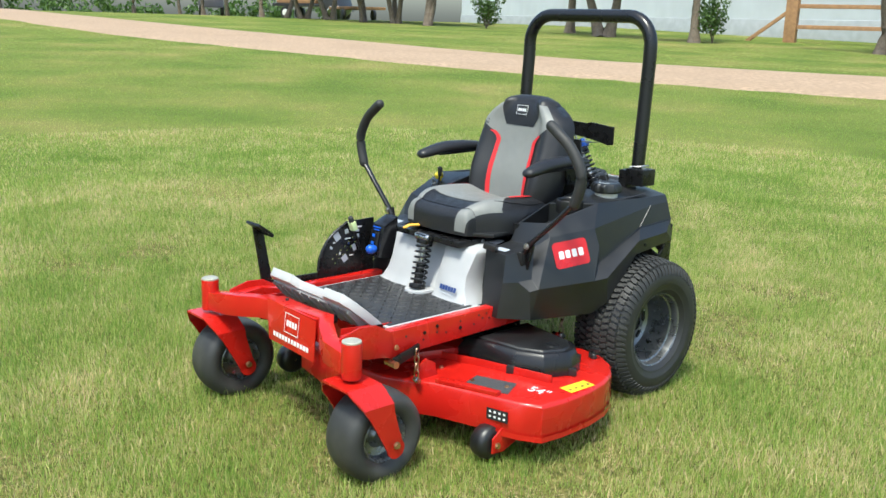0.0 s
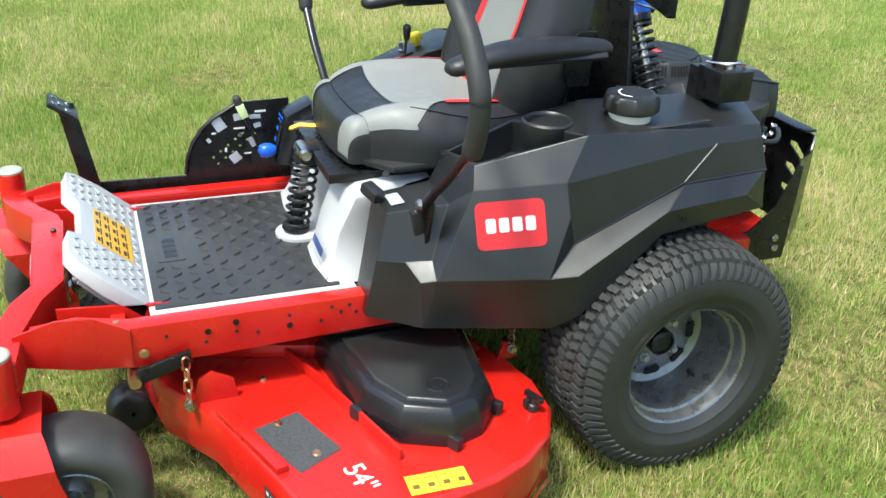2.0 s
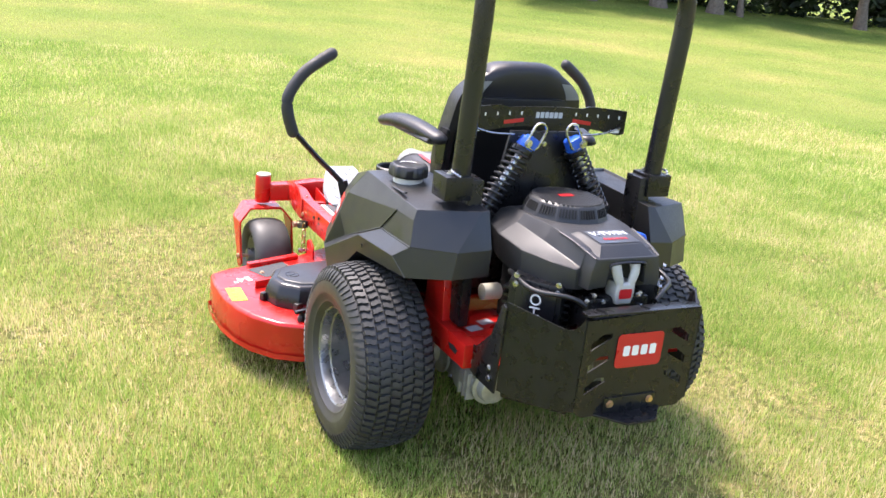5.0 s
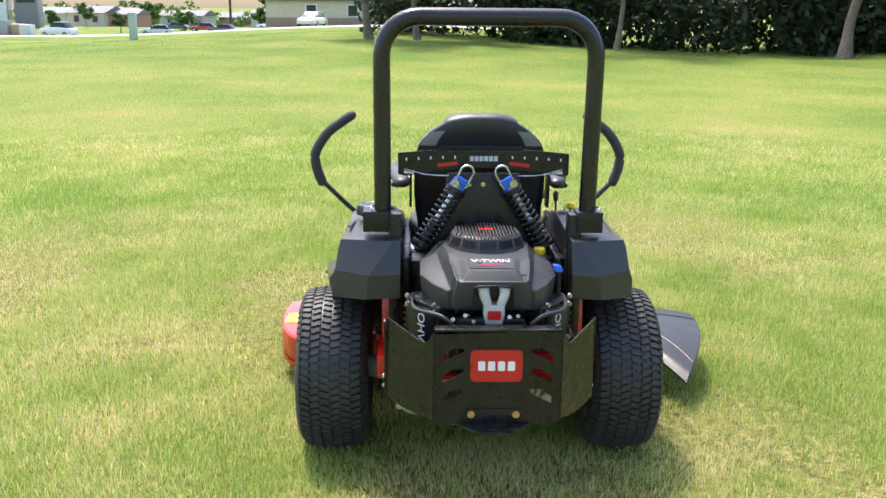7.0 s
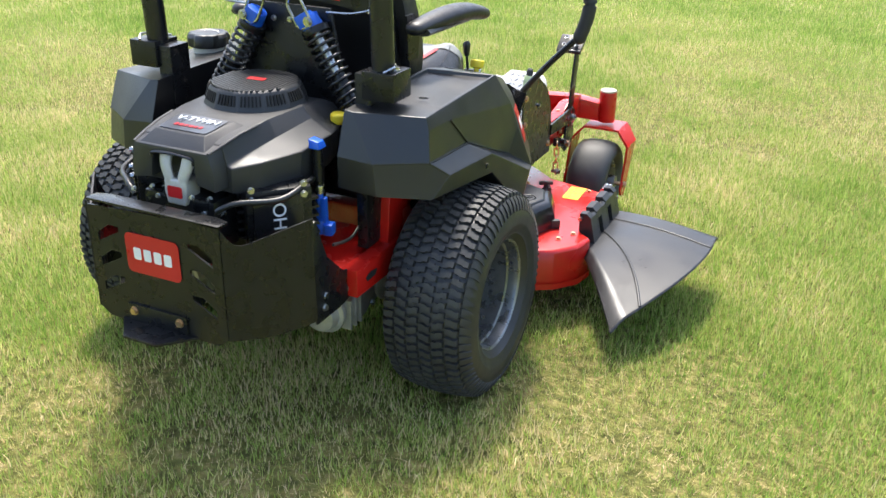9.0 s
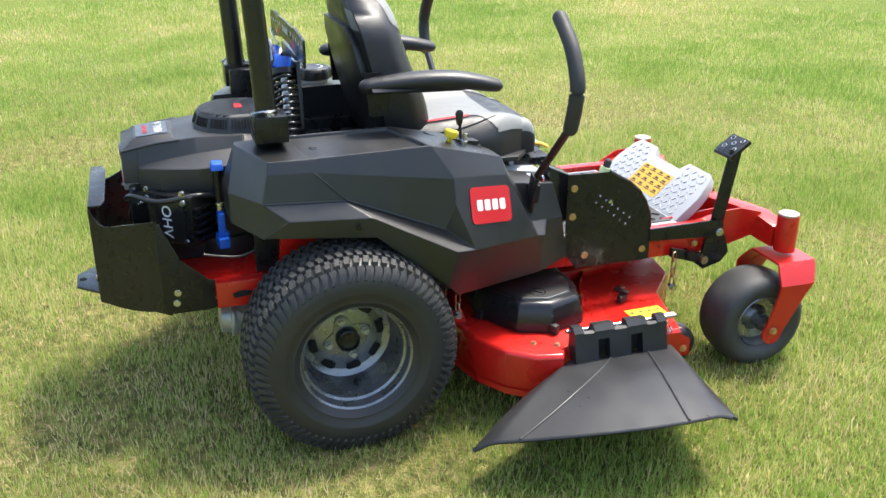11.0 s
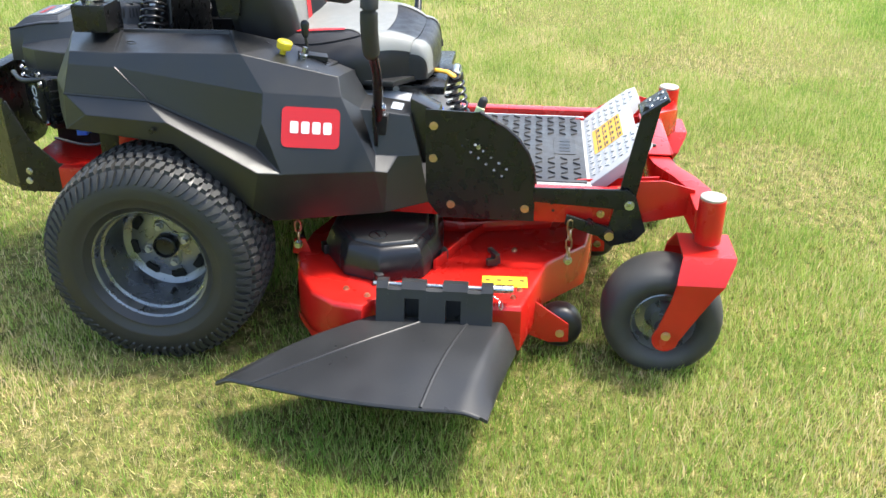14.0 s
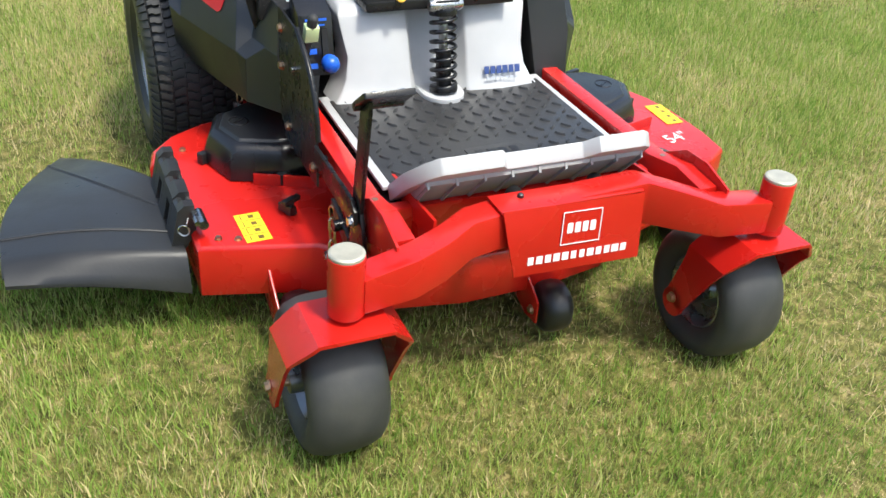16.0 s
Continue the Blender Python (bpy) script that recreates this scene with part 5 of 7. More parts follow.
yellow_sticker(pose(-0.772, 0.668, 0.2468, 0, 0, 88), 0.125, 0.056)
yellow_sticker(pose(0.518, 0.930, 0.2468, 0, 0, 92), 0.12, 0.058)
bm = slab(B(), frame_of((-0.675, 0.9752, 0.185), (-1, -0.25, 0), (0, 0, 1)), 0.085, 0.042, 0.001)
tg = part("setting_tag", bm, TAG, deck, "small black printed tag")
bm = B()
for i in range(8):
    slab(bm, frame_of((-0.675, 0.9765, 0.185), (-1, -0.25, 0), (0, 0, 1)) @ pose(-0.028 + 0.019 * (i % 4), 0.009 - 0.018 * (i // 4), 0), 0.009, 0.008, 0.0006)
parts("tag_bar", bm, WHITE, tg)
bm, bc = B(), B()
for x, y in ((-0.33, 0.93), (-0.62, 0.875), (-0.50, 0.93)):
    bolt(bm, (x, y, 0.246), (0, 0, 1), 0.0068, 0.007)
for x, y in ((0.60, 0.955), (0.56, 0.97), (0.60, 0.52), (0.63, 0.58), (0.33, 0.95)):
    bolt(bm, (x, y, 0.246), (0, 0, 1), 0.0068, 0.007)
parts("deck_bolt", bm, GOLD, deck)
for x, y, a in ((0.42, 0.895, 30), (-0.615, 0.388, 20)):
    bm = B()
    lathe(bm, [(0.246, 0.014), (0.262, 0.012), (0.264, 0.008), (0.285, 0.008)], "z", (x, y, 0), 12)
    obox(bm, pose(x, y, 0.281, 0, 0, a), 0.05, 0.014, 0.012)
    obox(bm, pose(x + 0.012, y, 0.262, 0, 0, a + 90), 0.04, 0.012, 0.02)
    part("wash_port", bevel(bm, 0.003), PLASTIC, deck, "black wash port fitting")

# anti-scalp rollers
def roller(x, y, z, side, r=0.062, w=0.075):
    half = [(w / 2, r * 0.45), (w / 2 * 0.96, r * 0.72), (w / 2 * 0.7, r * 0.93), (w / 2 * 0.3, r), (0, r)]
    rl = part("deck_roller", lathe(B(), half + [(-h, q) for h, q in half[-2::-1]], "x", (x, y, z), 28), PLASTIC, mower, "black anti-scalp roller", 50)
    bm = B()
    xb = x + side * (w / 2 + 0.012)
    prism(bm, [(y - 0.16, z + 0.02), (y - 0.15, z + 0.10), (y - 0.10, z + 0.115), (y + 0.022, z + 0.03), (y + 0.024, z - 0.025), (y - 0.03, z - 0.03)], "x", xb - 0.003, xb + 0.003)
    part("roller_bracket", bevel(bm, 0.001), RED, rl)
    bm = B()
    rod(bm, (x - side * w / 2, y, z), (xb, y, z), 0.006)
    bolt(bm, (xb + side * 0.003, y, z), (side, 0, 0), 0.009, 0.007)
    part("roller_bolt", bm, GOLD, rl)


roller(-0.640, 0.985, 0.080, -1)
roller(0.455, 1.085, 0.090, 1)
roller(-0.115, 1.215, 0.085, 1)

# chains and lift arms
for s in (-1, 1):
    for y, z0, z1, xx in ((1.098, 0.262, 0.372, 0.385), (0.352, 0.285, 0.375, 0.412)):
        ch = None
        n = 4 if y > 1 else 3
        bm = B()
        for i in range(n):
            z = z0 + (z1 - z0) * (i + 0.5) / n
            ring(bm, pose(s * xx, y, z, 0, 0, 90 * (i % 2) + 20), 0.0085, 0.003, 1.9, 12, 6)
        ch = part("lift_chain", bm, GOLD, mower, "yellow zinc lift chain", 60)
        bm = B()
        bolt(bm, (s * (xx + 0.002), y, z0 - 0.008), (s, 0, 0), 0.009, 0.016)
        rod(bm, (s * 0.37, y, z0 - 0.008), (s * (xx + 0.01), y, z0 - 0.008), 0.007)
        part("chain_bolt", bm, CHROME, ch)
        bm = B()
        prism(bm, [(y + 0.012, z1 - 0.012), (y + 0.012, z1 + 0.016), (y - 0.10, z1 + 0.03), (y - 0.13, z1 + 0.01), (y - 0.10, z1 - 0.01)] if y < 1 else [(y - 0.015, z1 - 0.014), (y - 0.012, z1 + 0.016), (y + 0.10, z1 - 0.015), (y + 0.11, z1 - 0.045), (y + 0.08, z1 - 0.045)], "x", s * (xx - 0.012), s * xx)
        part("lift_arm", bevel(bm, 0.002), BLACKP, ch)
        if y > 1:
            bm = lathe(B(), [(s * 0.345, 0.013), (s * 0.40, 0.013)], "x", (0, y + 0.105, z1 - 0.035), 14)
            part("arm_bush", bm, GOLD, ch)

# discharge chute
bm = B()
def chute_pt(a, k):
    """a: 0 at the rear side, 1 at the front side; k: 0 at the hinge, 1 at the outer edge."""
    inner = Vector((0.668, 0.575 + 0.395 * a, 0.212))
    ang = a
    outer = Vector((0.865 + 0.175 * math.sin(min(1, a * 1.25) * math.pi / 2) , 0.242 + 0.672 * a, 0.137 + 0.070 * math.sin(min(1, a * 1.3) * math.pi / 2) + 0.003 * a))
    p = inner.lerp(outer, k)
    p.z += 0.018 * math.sin(math.pi * k) * (1 - a * 0.3)
    if a > 0.9:
        p.z -= 0.080 * (1 - 0.7 * k) * ((a - 0.9) / 0.1) ** 1.6
    if a < 0.06:
        p.z -= 0.02 * ((0.06 - a) / 0.06)
    return p
na, nk, th = 44, 14, 0.009
top = [[bm.verts.new(chute_pt(i / na, j / nk)) for j in range(nk + 1)] for i in range(na + 1)]
low = [[bm.verts.new(chute_pt(i / na, j / nk) - Vector((0, 0, th))) for j in range(nk + 1)] for i in range(na + 1)]
for i in range(na):
    for j in range(nk):
        bm.faces.new((top[i][j], top[i + 1][j], top[i + 1][j + 1], top[i][j + 1]))
        bm.faces.new((low[i][j], low[i][j + 1], low[i + 1][j + 1], low[i + 1][j]))
    bm.faces.new((top[i][0], low[i][0], low[i + 1][0], top[i + 1][0]))
    bm.faces.new((top[i][nk], top[i + 1][nk], low[i + 1][nk], low[i][nk]))
for j in range(nk):
    bm.faces.new((top[0][j], top[0][j + 1], low[0][j + 1], low[0][j]))
    bm.faces.new((top[na][j], low[na][j], low[na][j + 1], top[na][j + 1]))
chute = part("discharge_chute", bm, CHUTE, mower, "grey rubber side discharge chute, lowered", 50)
for a0, a1 in ((0.42, 0.16), (0.70, 0.78)):
    bm = B()
    sweep(bm, [chute_pt(a0 + (a1 - a0) * k, 0.06 + 0.94 * k) + Vector((0, 0, 0.001)) for k in np.linspace(0, 1, 12)], 0.0045, 6, 0.7)
    part("chute_rib", bm, CHUTE, chute, "", 60)
bm = B()
sweep(bm, [chute_pt(a, 0.992) - Vector((0, 0, 0.006)) for a in np.linspace(0, 0.97, 40)], 0.007, 6, 0.9)
part("chute_hem", bm, CHUTE, chute, "", 60)
# hinge block
TOOTH = [(0.638, 0.245), (0.638, 0.309), (0.660, 0.311), (0.675, 0.297), (0.697, 0.203), (0.664, 0.203)]
GAP = [(0.657, 0.245), (0.657, 0.297), (0.667, 0.299), (0.675, 0.294), (0.697, 0.203), (0.664, 0.203)]
POCKET = [(0.638, 0.245), (0.638, 0.309), (0.660, 0.311), (0.675, 0.297), (0.6805, 0.274), (0.660, 0.270), (0.655, 0.203), (0.648, 0.203)]
bm = B()
for a, b, prof in ((0, 0.10, TOOTH), (0.10, 0.215, GAP), (0.215, 0.245, TOOTH), (0.245, 0.37, POCKET), (0.37, 0.43, TOOTH), (0.43, 0.57, GAP), (0.57, 0.60, TOOTH), (0.60, 0.73, POCKET), (0.73, 0.785, TOOTH), (0.785, 0.90, GAP), (0.90, 1.0, TOOTH)):
    prism(bm, prof, "y", 0.612 + 0.293 * a, 0.612 + 0.293 * b)
bmesh.ops.remove_doubles(bm, verts=bm.verts, dist=0.00005)
hb = part("chute_hinge_block", bm, CHUTE, chute, "black moulded hinge block with two pockets")
bm = B()
rod(bm, (0.642, 0.60, 0.292), (0.642, 0.955, 0.292), 0.006)
rod(bm, (0.630, 0.895, 0.286), (0.628, 0.955, 0.286), 0.011, 12)
part("hinge_pin", bm, CHROME, hb)
bm = B()
ring(bm, pose(0.668, 0.925, 0.262, 20, 50, 0), 0.011, 0.002, 1.1, 14, 5)
rod(bm, (0.66, 0.918, 0.272), (0.645, 0.885, 0.29), 0.002)
part("hairpin", bm, CHROME, hb, "bright wire hairpin clip")

# ---- rear: bumper, engine, roll bar, suspension ----
slots = []
for side in (-1, 1):
    for k in range(3):
        z = 0.565 - 0.065 * k
        pts = [(-0.155, z - 0.014), (-0.09, z + 0.020), (-0.09, z + 0.033), (-0.12, z + 0.033), (-0.155, z + 0.008)]
        slots.append(pts if side < 0 else [(0.022 - x, zz) for x, zz in pts[::-1]])
bump = part("rear_bumper", holed(B(), [(-0.178, 0.372), (-0.150, 0.352), (0.175, 0.352), (0.203, 0.372), (0.203, 0.655), (-0.178, 0.640)], slots, "y", -0.649, -0.644), BLACKP, mower, "black folded steel engine guard with slanted slots")
bm = B()
prism(bm, [(-0.178, -0.649), (0.203, -0.649), (0.203, -0.615), (0.165, -0.605), (-0.14, -0.605), (-0.178, -0.615)], "z", 0.650, 0.656)
part("guard_flange", bevel(bm, 0.001), BLACKP, bump)
for s, xa, xb in ((-1, -0.178, -0.322), (1, 0.203, 0.330)):
    bm = B()
    n = 14
    lo, hi = [], []
    for i in range(n + 1):
        t = i / n
        x, y = xa + (xb - xa) * t, -0.647 + 0.172 * t
        top = 0.648 - 0.045 * math.sin(min(1, t * 5) * math.pi / 2) + 0.035 * max(0, (t - 0.25) / 0.75)
        bot = 0.372 - 0.012 * math.sin(math.pi * t)
        lo.append((x, y, bot))
        hi.append((x, y, top))
    nrm = Vector((s * 0.8, -0.6, 0)) * 0.005
    ring_pts = [[Vector(a), Vector(b), Vector(b) + nrm, Vector(a) + nrm] for a, b in zip(lo, hi)]
    loft(bm, ring_pts)
    side = part("guard_side", bm, BLACKP, bump, "", 20)
    bm = prism(B(), [(-0.478, 0.362), (-0.485, 0.625), (-0.470, 0.630), (-0.425, 0.52), (-0.352, 0.452), (-0.30, 0.445), (-0.30, 0.378), (-0.36, 0.362)], "x", s * 0.331 - 0.003, s * 0.331 + 0.003)
    part("guard_bracket", bevel(bm, 0.001), BLACKP, bump)
    bm = B()
    for y, z in ((-0.328, 0.424), (-0.330, 0.397), (-0.44, 0.425), (-0.445, 0.395)):
        bolt(bm, (s * 0.335, y, z), (s, 0, 0), 0.0075, 0.006)
    parts("guard_bolt", bm, CHROME, bump)
    bm = B()
    prism(bm, [(s * 0.17, -0.60), (s * 0.30, -0.46), (s * 0.24, -0.45), (s * 0.12, -0.58)], "z", 0.338, 0.36)
    part("guard_foot", bevel(bm, 0.006), BLACKP, bump)
badge("rear_badge", mower, frame_of((0.008, -0.6505, 0.543), (1, 0, 0), (0, 0, 1)), 0.156, 0.100)
bm = prism(B(), [(-0.115, -0.645), (-0.045, -0.722), (0.05, -0.722), (0.12, -0.645)], "z", 0.352, 0.359)
prism(bm, [(-0.085, 0.355), (0.09, 0.355), (0.09, 0.405), (-0.085, 0.405)], "y", -0.655, -0.649)
hitch = part("tow_hitch", bevel(bm, 0.0015), BLACKP, mower, "black steel tow hitch plate")
bm = B()
for x in (-0.066, 0.070):
    bolt(bm, (x, -0.655, 0.388), (0, -1, 0), 0.0085, 0.008)
parts("hitch_bolt", bm, GOLD, hitch)
# near-black plug standing for the shade in the hitch hole
part("hitch_hole", lathe(B(), [(0.3515, 0.011), (0.3598, 0.011)], "z", (0.0, -0.705, 0), 14), DARK, hitch)

# engine
SHROUD = [(-0.085, 0.175, 0.665, 0.190, 0.745, 0.150, 0.782, 0.125, 0.792), (-0.21, 0.210, 0.662, 0.222, 0.745, 0.166, 0.780, 0.140, 0.808), (-0.345, 0.212, 0.656, 0.222, 0.739, 0.150, 0.764, 0.130, 0.807),
          (-0.445, 0.176, 0.657, 0.180, 0.735, 0.134, 0.748, 0.121, 0.796), (-0.505, 0.134, 0.672, 0.136, 0.730, 0.124, 0.738, 0.114, 0.785)]
bm = loft(B(), [[(x, y, z) for x, z in ((-xb, zb), (xb, zb), (xm, zm), (xs, zs), (xp, zp), (-xp, zp), (-xs, zs), (-xm, zm))] for y, xb, zb, xm, zm, xs, zs, xp, zp in SHROUD])
engine = part("engine", bevel(bm, 0.004, 10), HOOD, mower, "black shrouded petrol engine behind the seat", 12)
# tail of the shroud, notched for the exhaust guard
bm = prism(B(), [(-0.126, 0.684), (-0.066, 0.694), (-0.058, 0.758), (0.064, 0.758), (0.072, 0.694), (0.126, 0.684), (0.123, 0.735), (0.112, 0.778), (-0.112, 0.778), (-0.123, 0.735)], "y", -0.548, -0.500)
for v in bm.verts:
    if v.co.y < -0.52:
        v.co.x *= 0.95
        v.co.z -= 0.004 if v.co.z > 0.77 else 0
    elif v.co.z > 0.75:
        v.co.z += 0.006
part("shroud_tail", bevel(bm, 0.004), HOOD, engine)
part("guard_lip", sweep(B(), smooth_path([(-0.056, -0.546, 0.742), (-0.052, -0.549, 0.757), (0.003, -0.551, 0.762), (0.058, -0.549, 0.757), (0.062, -0.546, 0.742)], 5), 0.004, 6), GLOSSBLK, engine, "", 60)
# raised rails along the deck, and the panel that carries the label
for s in (-1, 1):
    part("hood_ridge", sweep(B(), [(s * 0.106, -0.546, 0.774), (s * 0.114, -0.500, 0.785), (s * 0.120, -0.445, 0.796), (s * 0.126, -0.385, 0.802)], 0.0045, 6, 0.8), HOOD, engine, "", 60)
bm = loft(B(), [[(-0.098, -0.548, 0.770), (0.098, -0.548, 0.770), (0.106, -0.395, 0.799), (-0.106, -0.395, 0.799)], [(-0.072, -0.510, 0.8015), (0.072, -0.510, 0.8015), (0.078, -0.408, 0.810), (-0.078, -0.408, 0.810)]])
part("label_panel", bevel(bm, 0.003), HOOD, engine)
lm = frame_of((0.0, -0.459, 0.8065), (1, 0, 0), (0, 0.9965, 0.083))
lab = part("engine_label", slab(B(), lm, 0.138, 0.088, 0.0015, 0.008), LABELM, engine, "dark silver engine label")
txt = lettering("V-TWIN", 0.034)
txt.materials.append(WHITE)
part("label_lettering", txt, None, lab, "printed engine type", m=lm @ pose(0, 0.018, 0.003))
bars_row("label_bar", lab, lm @ pose(0, -0.018, 0.0022), 0.085, 0.012, 6, LOGORED, 8)
# fan screen: faceted slatted dome
bm = B()
oct_ = [(0.118 * math.cos(a), 0.118 * math.sin(a)) for a in np.linspace(0, 2 * math.pi, 12, endpoint=False) + math.pi / 12]
def fr(k, z):
    return [(x * k, -0.212 + y * k, z) for x, y in oct_]
loft(bm, [fr(1.15, 0.800), fr(1.10, 0.815), fr(0.98, 0.850), fr(0.90, 0.856)], cap=False)
fan = part("fan_screen", bevel(bm, 0.003, 15), HOOD, engine, "black slatted fan screen", 28)
# near-black sheet: the shade below the slats, put into colour
part("fan_floor", prism(B(), [(x * 0.92, -0.212 + y * 0.92) for x, y in oct_], "z", 0.842, 0.846), DARK, fan)
bm = B()
for i in range(19):
    x = -0.099 + 0.011 * i
    half = math.sqrt(max(0, 0.109 ** 2 - x * x))
    if half > 0.01:
        box(bm, x - 0.0028, x + 0.0028, -0.212 - half, -0.212 + half, 0.846, 0.857)
parts("fan_slat", bm, HOOD, fan)
bm = B()
# dark bars in the screen wall, coloured as shaded slots
for i in range(12):
    for j in range(6):
        a = 2 * math.pi * i / 12 + (j - 2.5) * 0.075
        m = Matrix.Translation((0, -0.212, 0)) @ Matrix.Rotation(a, 4, "Z") @ pose(0.1215, 0, 0.832, 0, -22, 0)
        part("side_slot", obox(B(), m, 0.004, 0.0042, 0.026), DARK, fan)
part("fan_badge", slab(B(), pose(0, -0.205, 0.8572), 0.05, 0.022, 0.001, 0.003), LOGORED, fan, "small red badge")
# crankcase, cylinders, brackets
bm = B()
box(bm, -0.13, 0.13, -0.45, -0.10, 0.436, 0.68)
lathe(bm, [(0.436, 0.15), (0.50, 0.15)], "z", (0, -0.27, 0), 24)
part("crankcase", bevel(bm, 0.01), DARKMETAL, engine)
for s in (-1, 1):
    hm = Matrix.Translation((s * 0.175, -0.40, 0.60)) @ Matrix.Rotation(radians(-s * 42), 4, "Z")
    bm = B()
    obox(bm, hm, 0.11, 0.16, 0.15)
    cyl = part("cylinder_head", bevel(bm, 0.012), BLACKP, engine, "black cylinder head with valve cover")
    bm = B()
    for k in range(5):
        obox(bm, hm @ pose(0, 0.085, -0.05 + 0.022 * k), 0.10, 0.02, 0.006)
        obox(bm, hm @ pose(s * -0.02, -0.085, -0.05 + 0.022 * k), 0.09, 0.02, 0.006)
    parts("cooling_fin", bm, BLACKP, cyl)
    cm = hm @ pose(s * 0.056, -0.005, 0.0, 0, 0, 0)
    bm = obox(B(), cm, 0.012, 0.12, 0.12)
    vc = part("valve_cover", bevel(bm, 0.005), GLOSSBLK, cyl)
    tx = lettering("OHV", 0.045)
    tx.materials.append(WHITE)
    tm = cm @ (frame_of((s * 0.0066, 0, -0.005), (0, 0, -1), (0, s, 0)))
    part("cover_lettering", tx, None, vc, "white embossed letters", m=tm)
    bm = B()
    for dy, dz in ((-0.062, 0.058), (0.062, 0.058), (-0.062, 0.082), (0.062, 0.085), (0.064, -0.055)):
        bolt(bm, cm @ Vector((s * 0.005, dy, dz)), cm.to_3x3() @ Vector((s, 0, 0)), 0.0065, 0.009)
    parts("head_bolt", bm, CHROME, cyl, "bright hex bolts")
    bm = B()
    sweep(bm, smooth_path([(s * 0.215, -0.29, 0.655), (s * 0.245, -0.36, 0.672), (s * 0.235, -0.46, 0.66), (s * 0.16, -0.53, 0.66), (s * 0.12, -0.55, 0.64)], 6), 0.0075, 8)
    part("hose", bm, PLASTIC, engine, "", 60)
bm = B()
obox(bm, pose(0.0, -0.495, 0.590), 0.21, 0.09, 0.13)
rod(bm, (-0.08, -0.50, 0.57), (0.08, -0.50, 0.57), 0.05, 20)
part("muffler", bevel(bm, 0.012), BLACKP, engine, "black muffler")
bm = B()
for s in (-1, 1):
    arm = [(0.006 + s * 0.033, -0.520, 0.757), (0.006 + s * 0.033, -0.532, 0.748), (0.006 + s * 0.030, -0.540, 0.728), (0.006 + s * 0.022, -0.544, 0.706), (0.006 + s * 0.017, -0.544, 0.685)]
    path = smooth_path(arm, 5)
    sweep(bm, path, [0.0195 - 0.0075 * k / len(path) for k in range(len(path))], 14, 0.62, up=(0, 1, 0.1), round_ends=True)
loft(bm, [[(0.006 - 0.031, y, 0.700), (0.006 + 0.031, y, 0.700), (0.006 + 0.033, y, 0.668), (0.006 + 0.026, y, 0.636), (0.006 - 0.026, y, 0.636), (0.006 - 0.033, y, 0.668)] for y in (-0.500, -0.552)])
gd = part("exhaust_guard", bevel(bm, 0.006, 50), GUARD, engine, "pale grey forked exhaust guard", 60)
part("guard_badge", slab(B(), frame_of((0.006, -0.5530, 0.669), (1, 0, 0), (0, 0, 1)), 0.042, 0.028, 0.0015, 0.005), LOGORED, gd, "small red badge")
bm = B()
rnd = random.Random(11)
for i in range(16):
    s = 1 if i % 2 else -1
    bolt(bm, (s * rnd.uniform(0.05, 0.12), -rnd.uniform(0.50, 0.55), rnd.uniform(0.60, 0.665)), (0, -1, 0.2), 0.005, 0.008)
parts("engine_bolt", bm, CHROME, engine)
bm = B()
sweep(bm, smooth_path([(0.20, -0.14, 0.58), (0.205, -0.125, 0.67), (0.196, -0.130, 0.745)], 5), 0.010, 8)
ds = part("dipstick_tube", bm, BLACKP, engine, "", 60)
part("dipstick_cap", bevel(lathe(B(), [(0.748, 0.016), (0.758, 0.021), (0.772, 0.021), (0.777, 0.016)], "z", (0.194, -0.132, 0), 16), 0.002), YELLOW, ds, "yellow dipstick cap")
bm = loft(B(), [[(0.222, -0.316, 0.738), (0.252, -0.316, 0.738), (0.252, -0.280, 0.738), (0.222, -0.280, 0.738)], [(0.218, -0.312, 0.762), (0.246, -0.312, 0.756), (0.246, -0.283, 0.756), (0.218, -0.283, 0.762)]])
part("blue_cap", bevel(bm, 0.004), BLUE, engine, "blue plastic cap")
part("drain_tube", rod(B(), (0.236, -0.299, 0.642), (0.236, -0.298, 0.738), 0.012, 12), BLACKP, engine)
part("tube_collar", bevel(rod(B(), (0.236, -0.299, 0.622), (0.236, -0.299, 0.644), 0.014, 14), 0.002), CHROME, engine, "bright tube collar")
bm = B()
rod(bm, (0.236, -0.298, 0.545), (0.236, -0.299, 0.624), 0.011, 12)
rod(bm, (0.236, -0.297, 0.515), (0.236, -0.297, 0.552), 0.020, 14)
obox(bm, pose(0.250, -0.300, 0.575, 0, 0, 10), 0.014, 0.018, 0.075)
obox(bm, pose(0.262, -0.298, 0.530, 0, 0, 10), 0.022, 0.03, 0.03)
part("fuel_shutoff", bevel(bm, 0.003), BLUE, engine, "blue plastic shut-off fitting")
bm = B()
sweep(bm, smooth_path([(0.31, -0.36, 0.52), (0.30, -0.25, 0.50), (0.295, -0.15, 0.56), (0.30, -0.10, 0.65)], 6), 0.004, 6)
part("cable", bm, PLASTIC, engine, "", 60)
lathe_bm = lathe(B(), [(-0.03, 0.026), (0.03, 0.026), (0.034, 0.02)], "x", (-0.19, -0.15, 0.535), 20)
part("oil_filter", bevel(lathe_bm, 0.003), mat("cream_filter", (0.55, 0.52, 0.42), 0.45), engine, "cream oil filter")
bm = B()
for x, y in ((-0.26, -0.20), (-0.20, -0.16)):
    slab(bm, pose(x, y, 0.4368, 0, 0, 12), 0.05, 0.035, 0.0006)
parts("plate_sticker", bm, GREYTAG, engine)

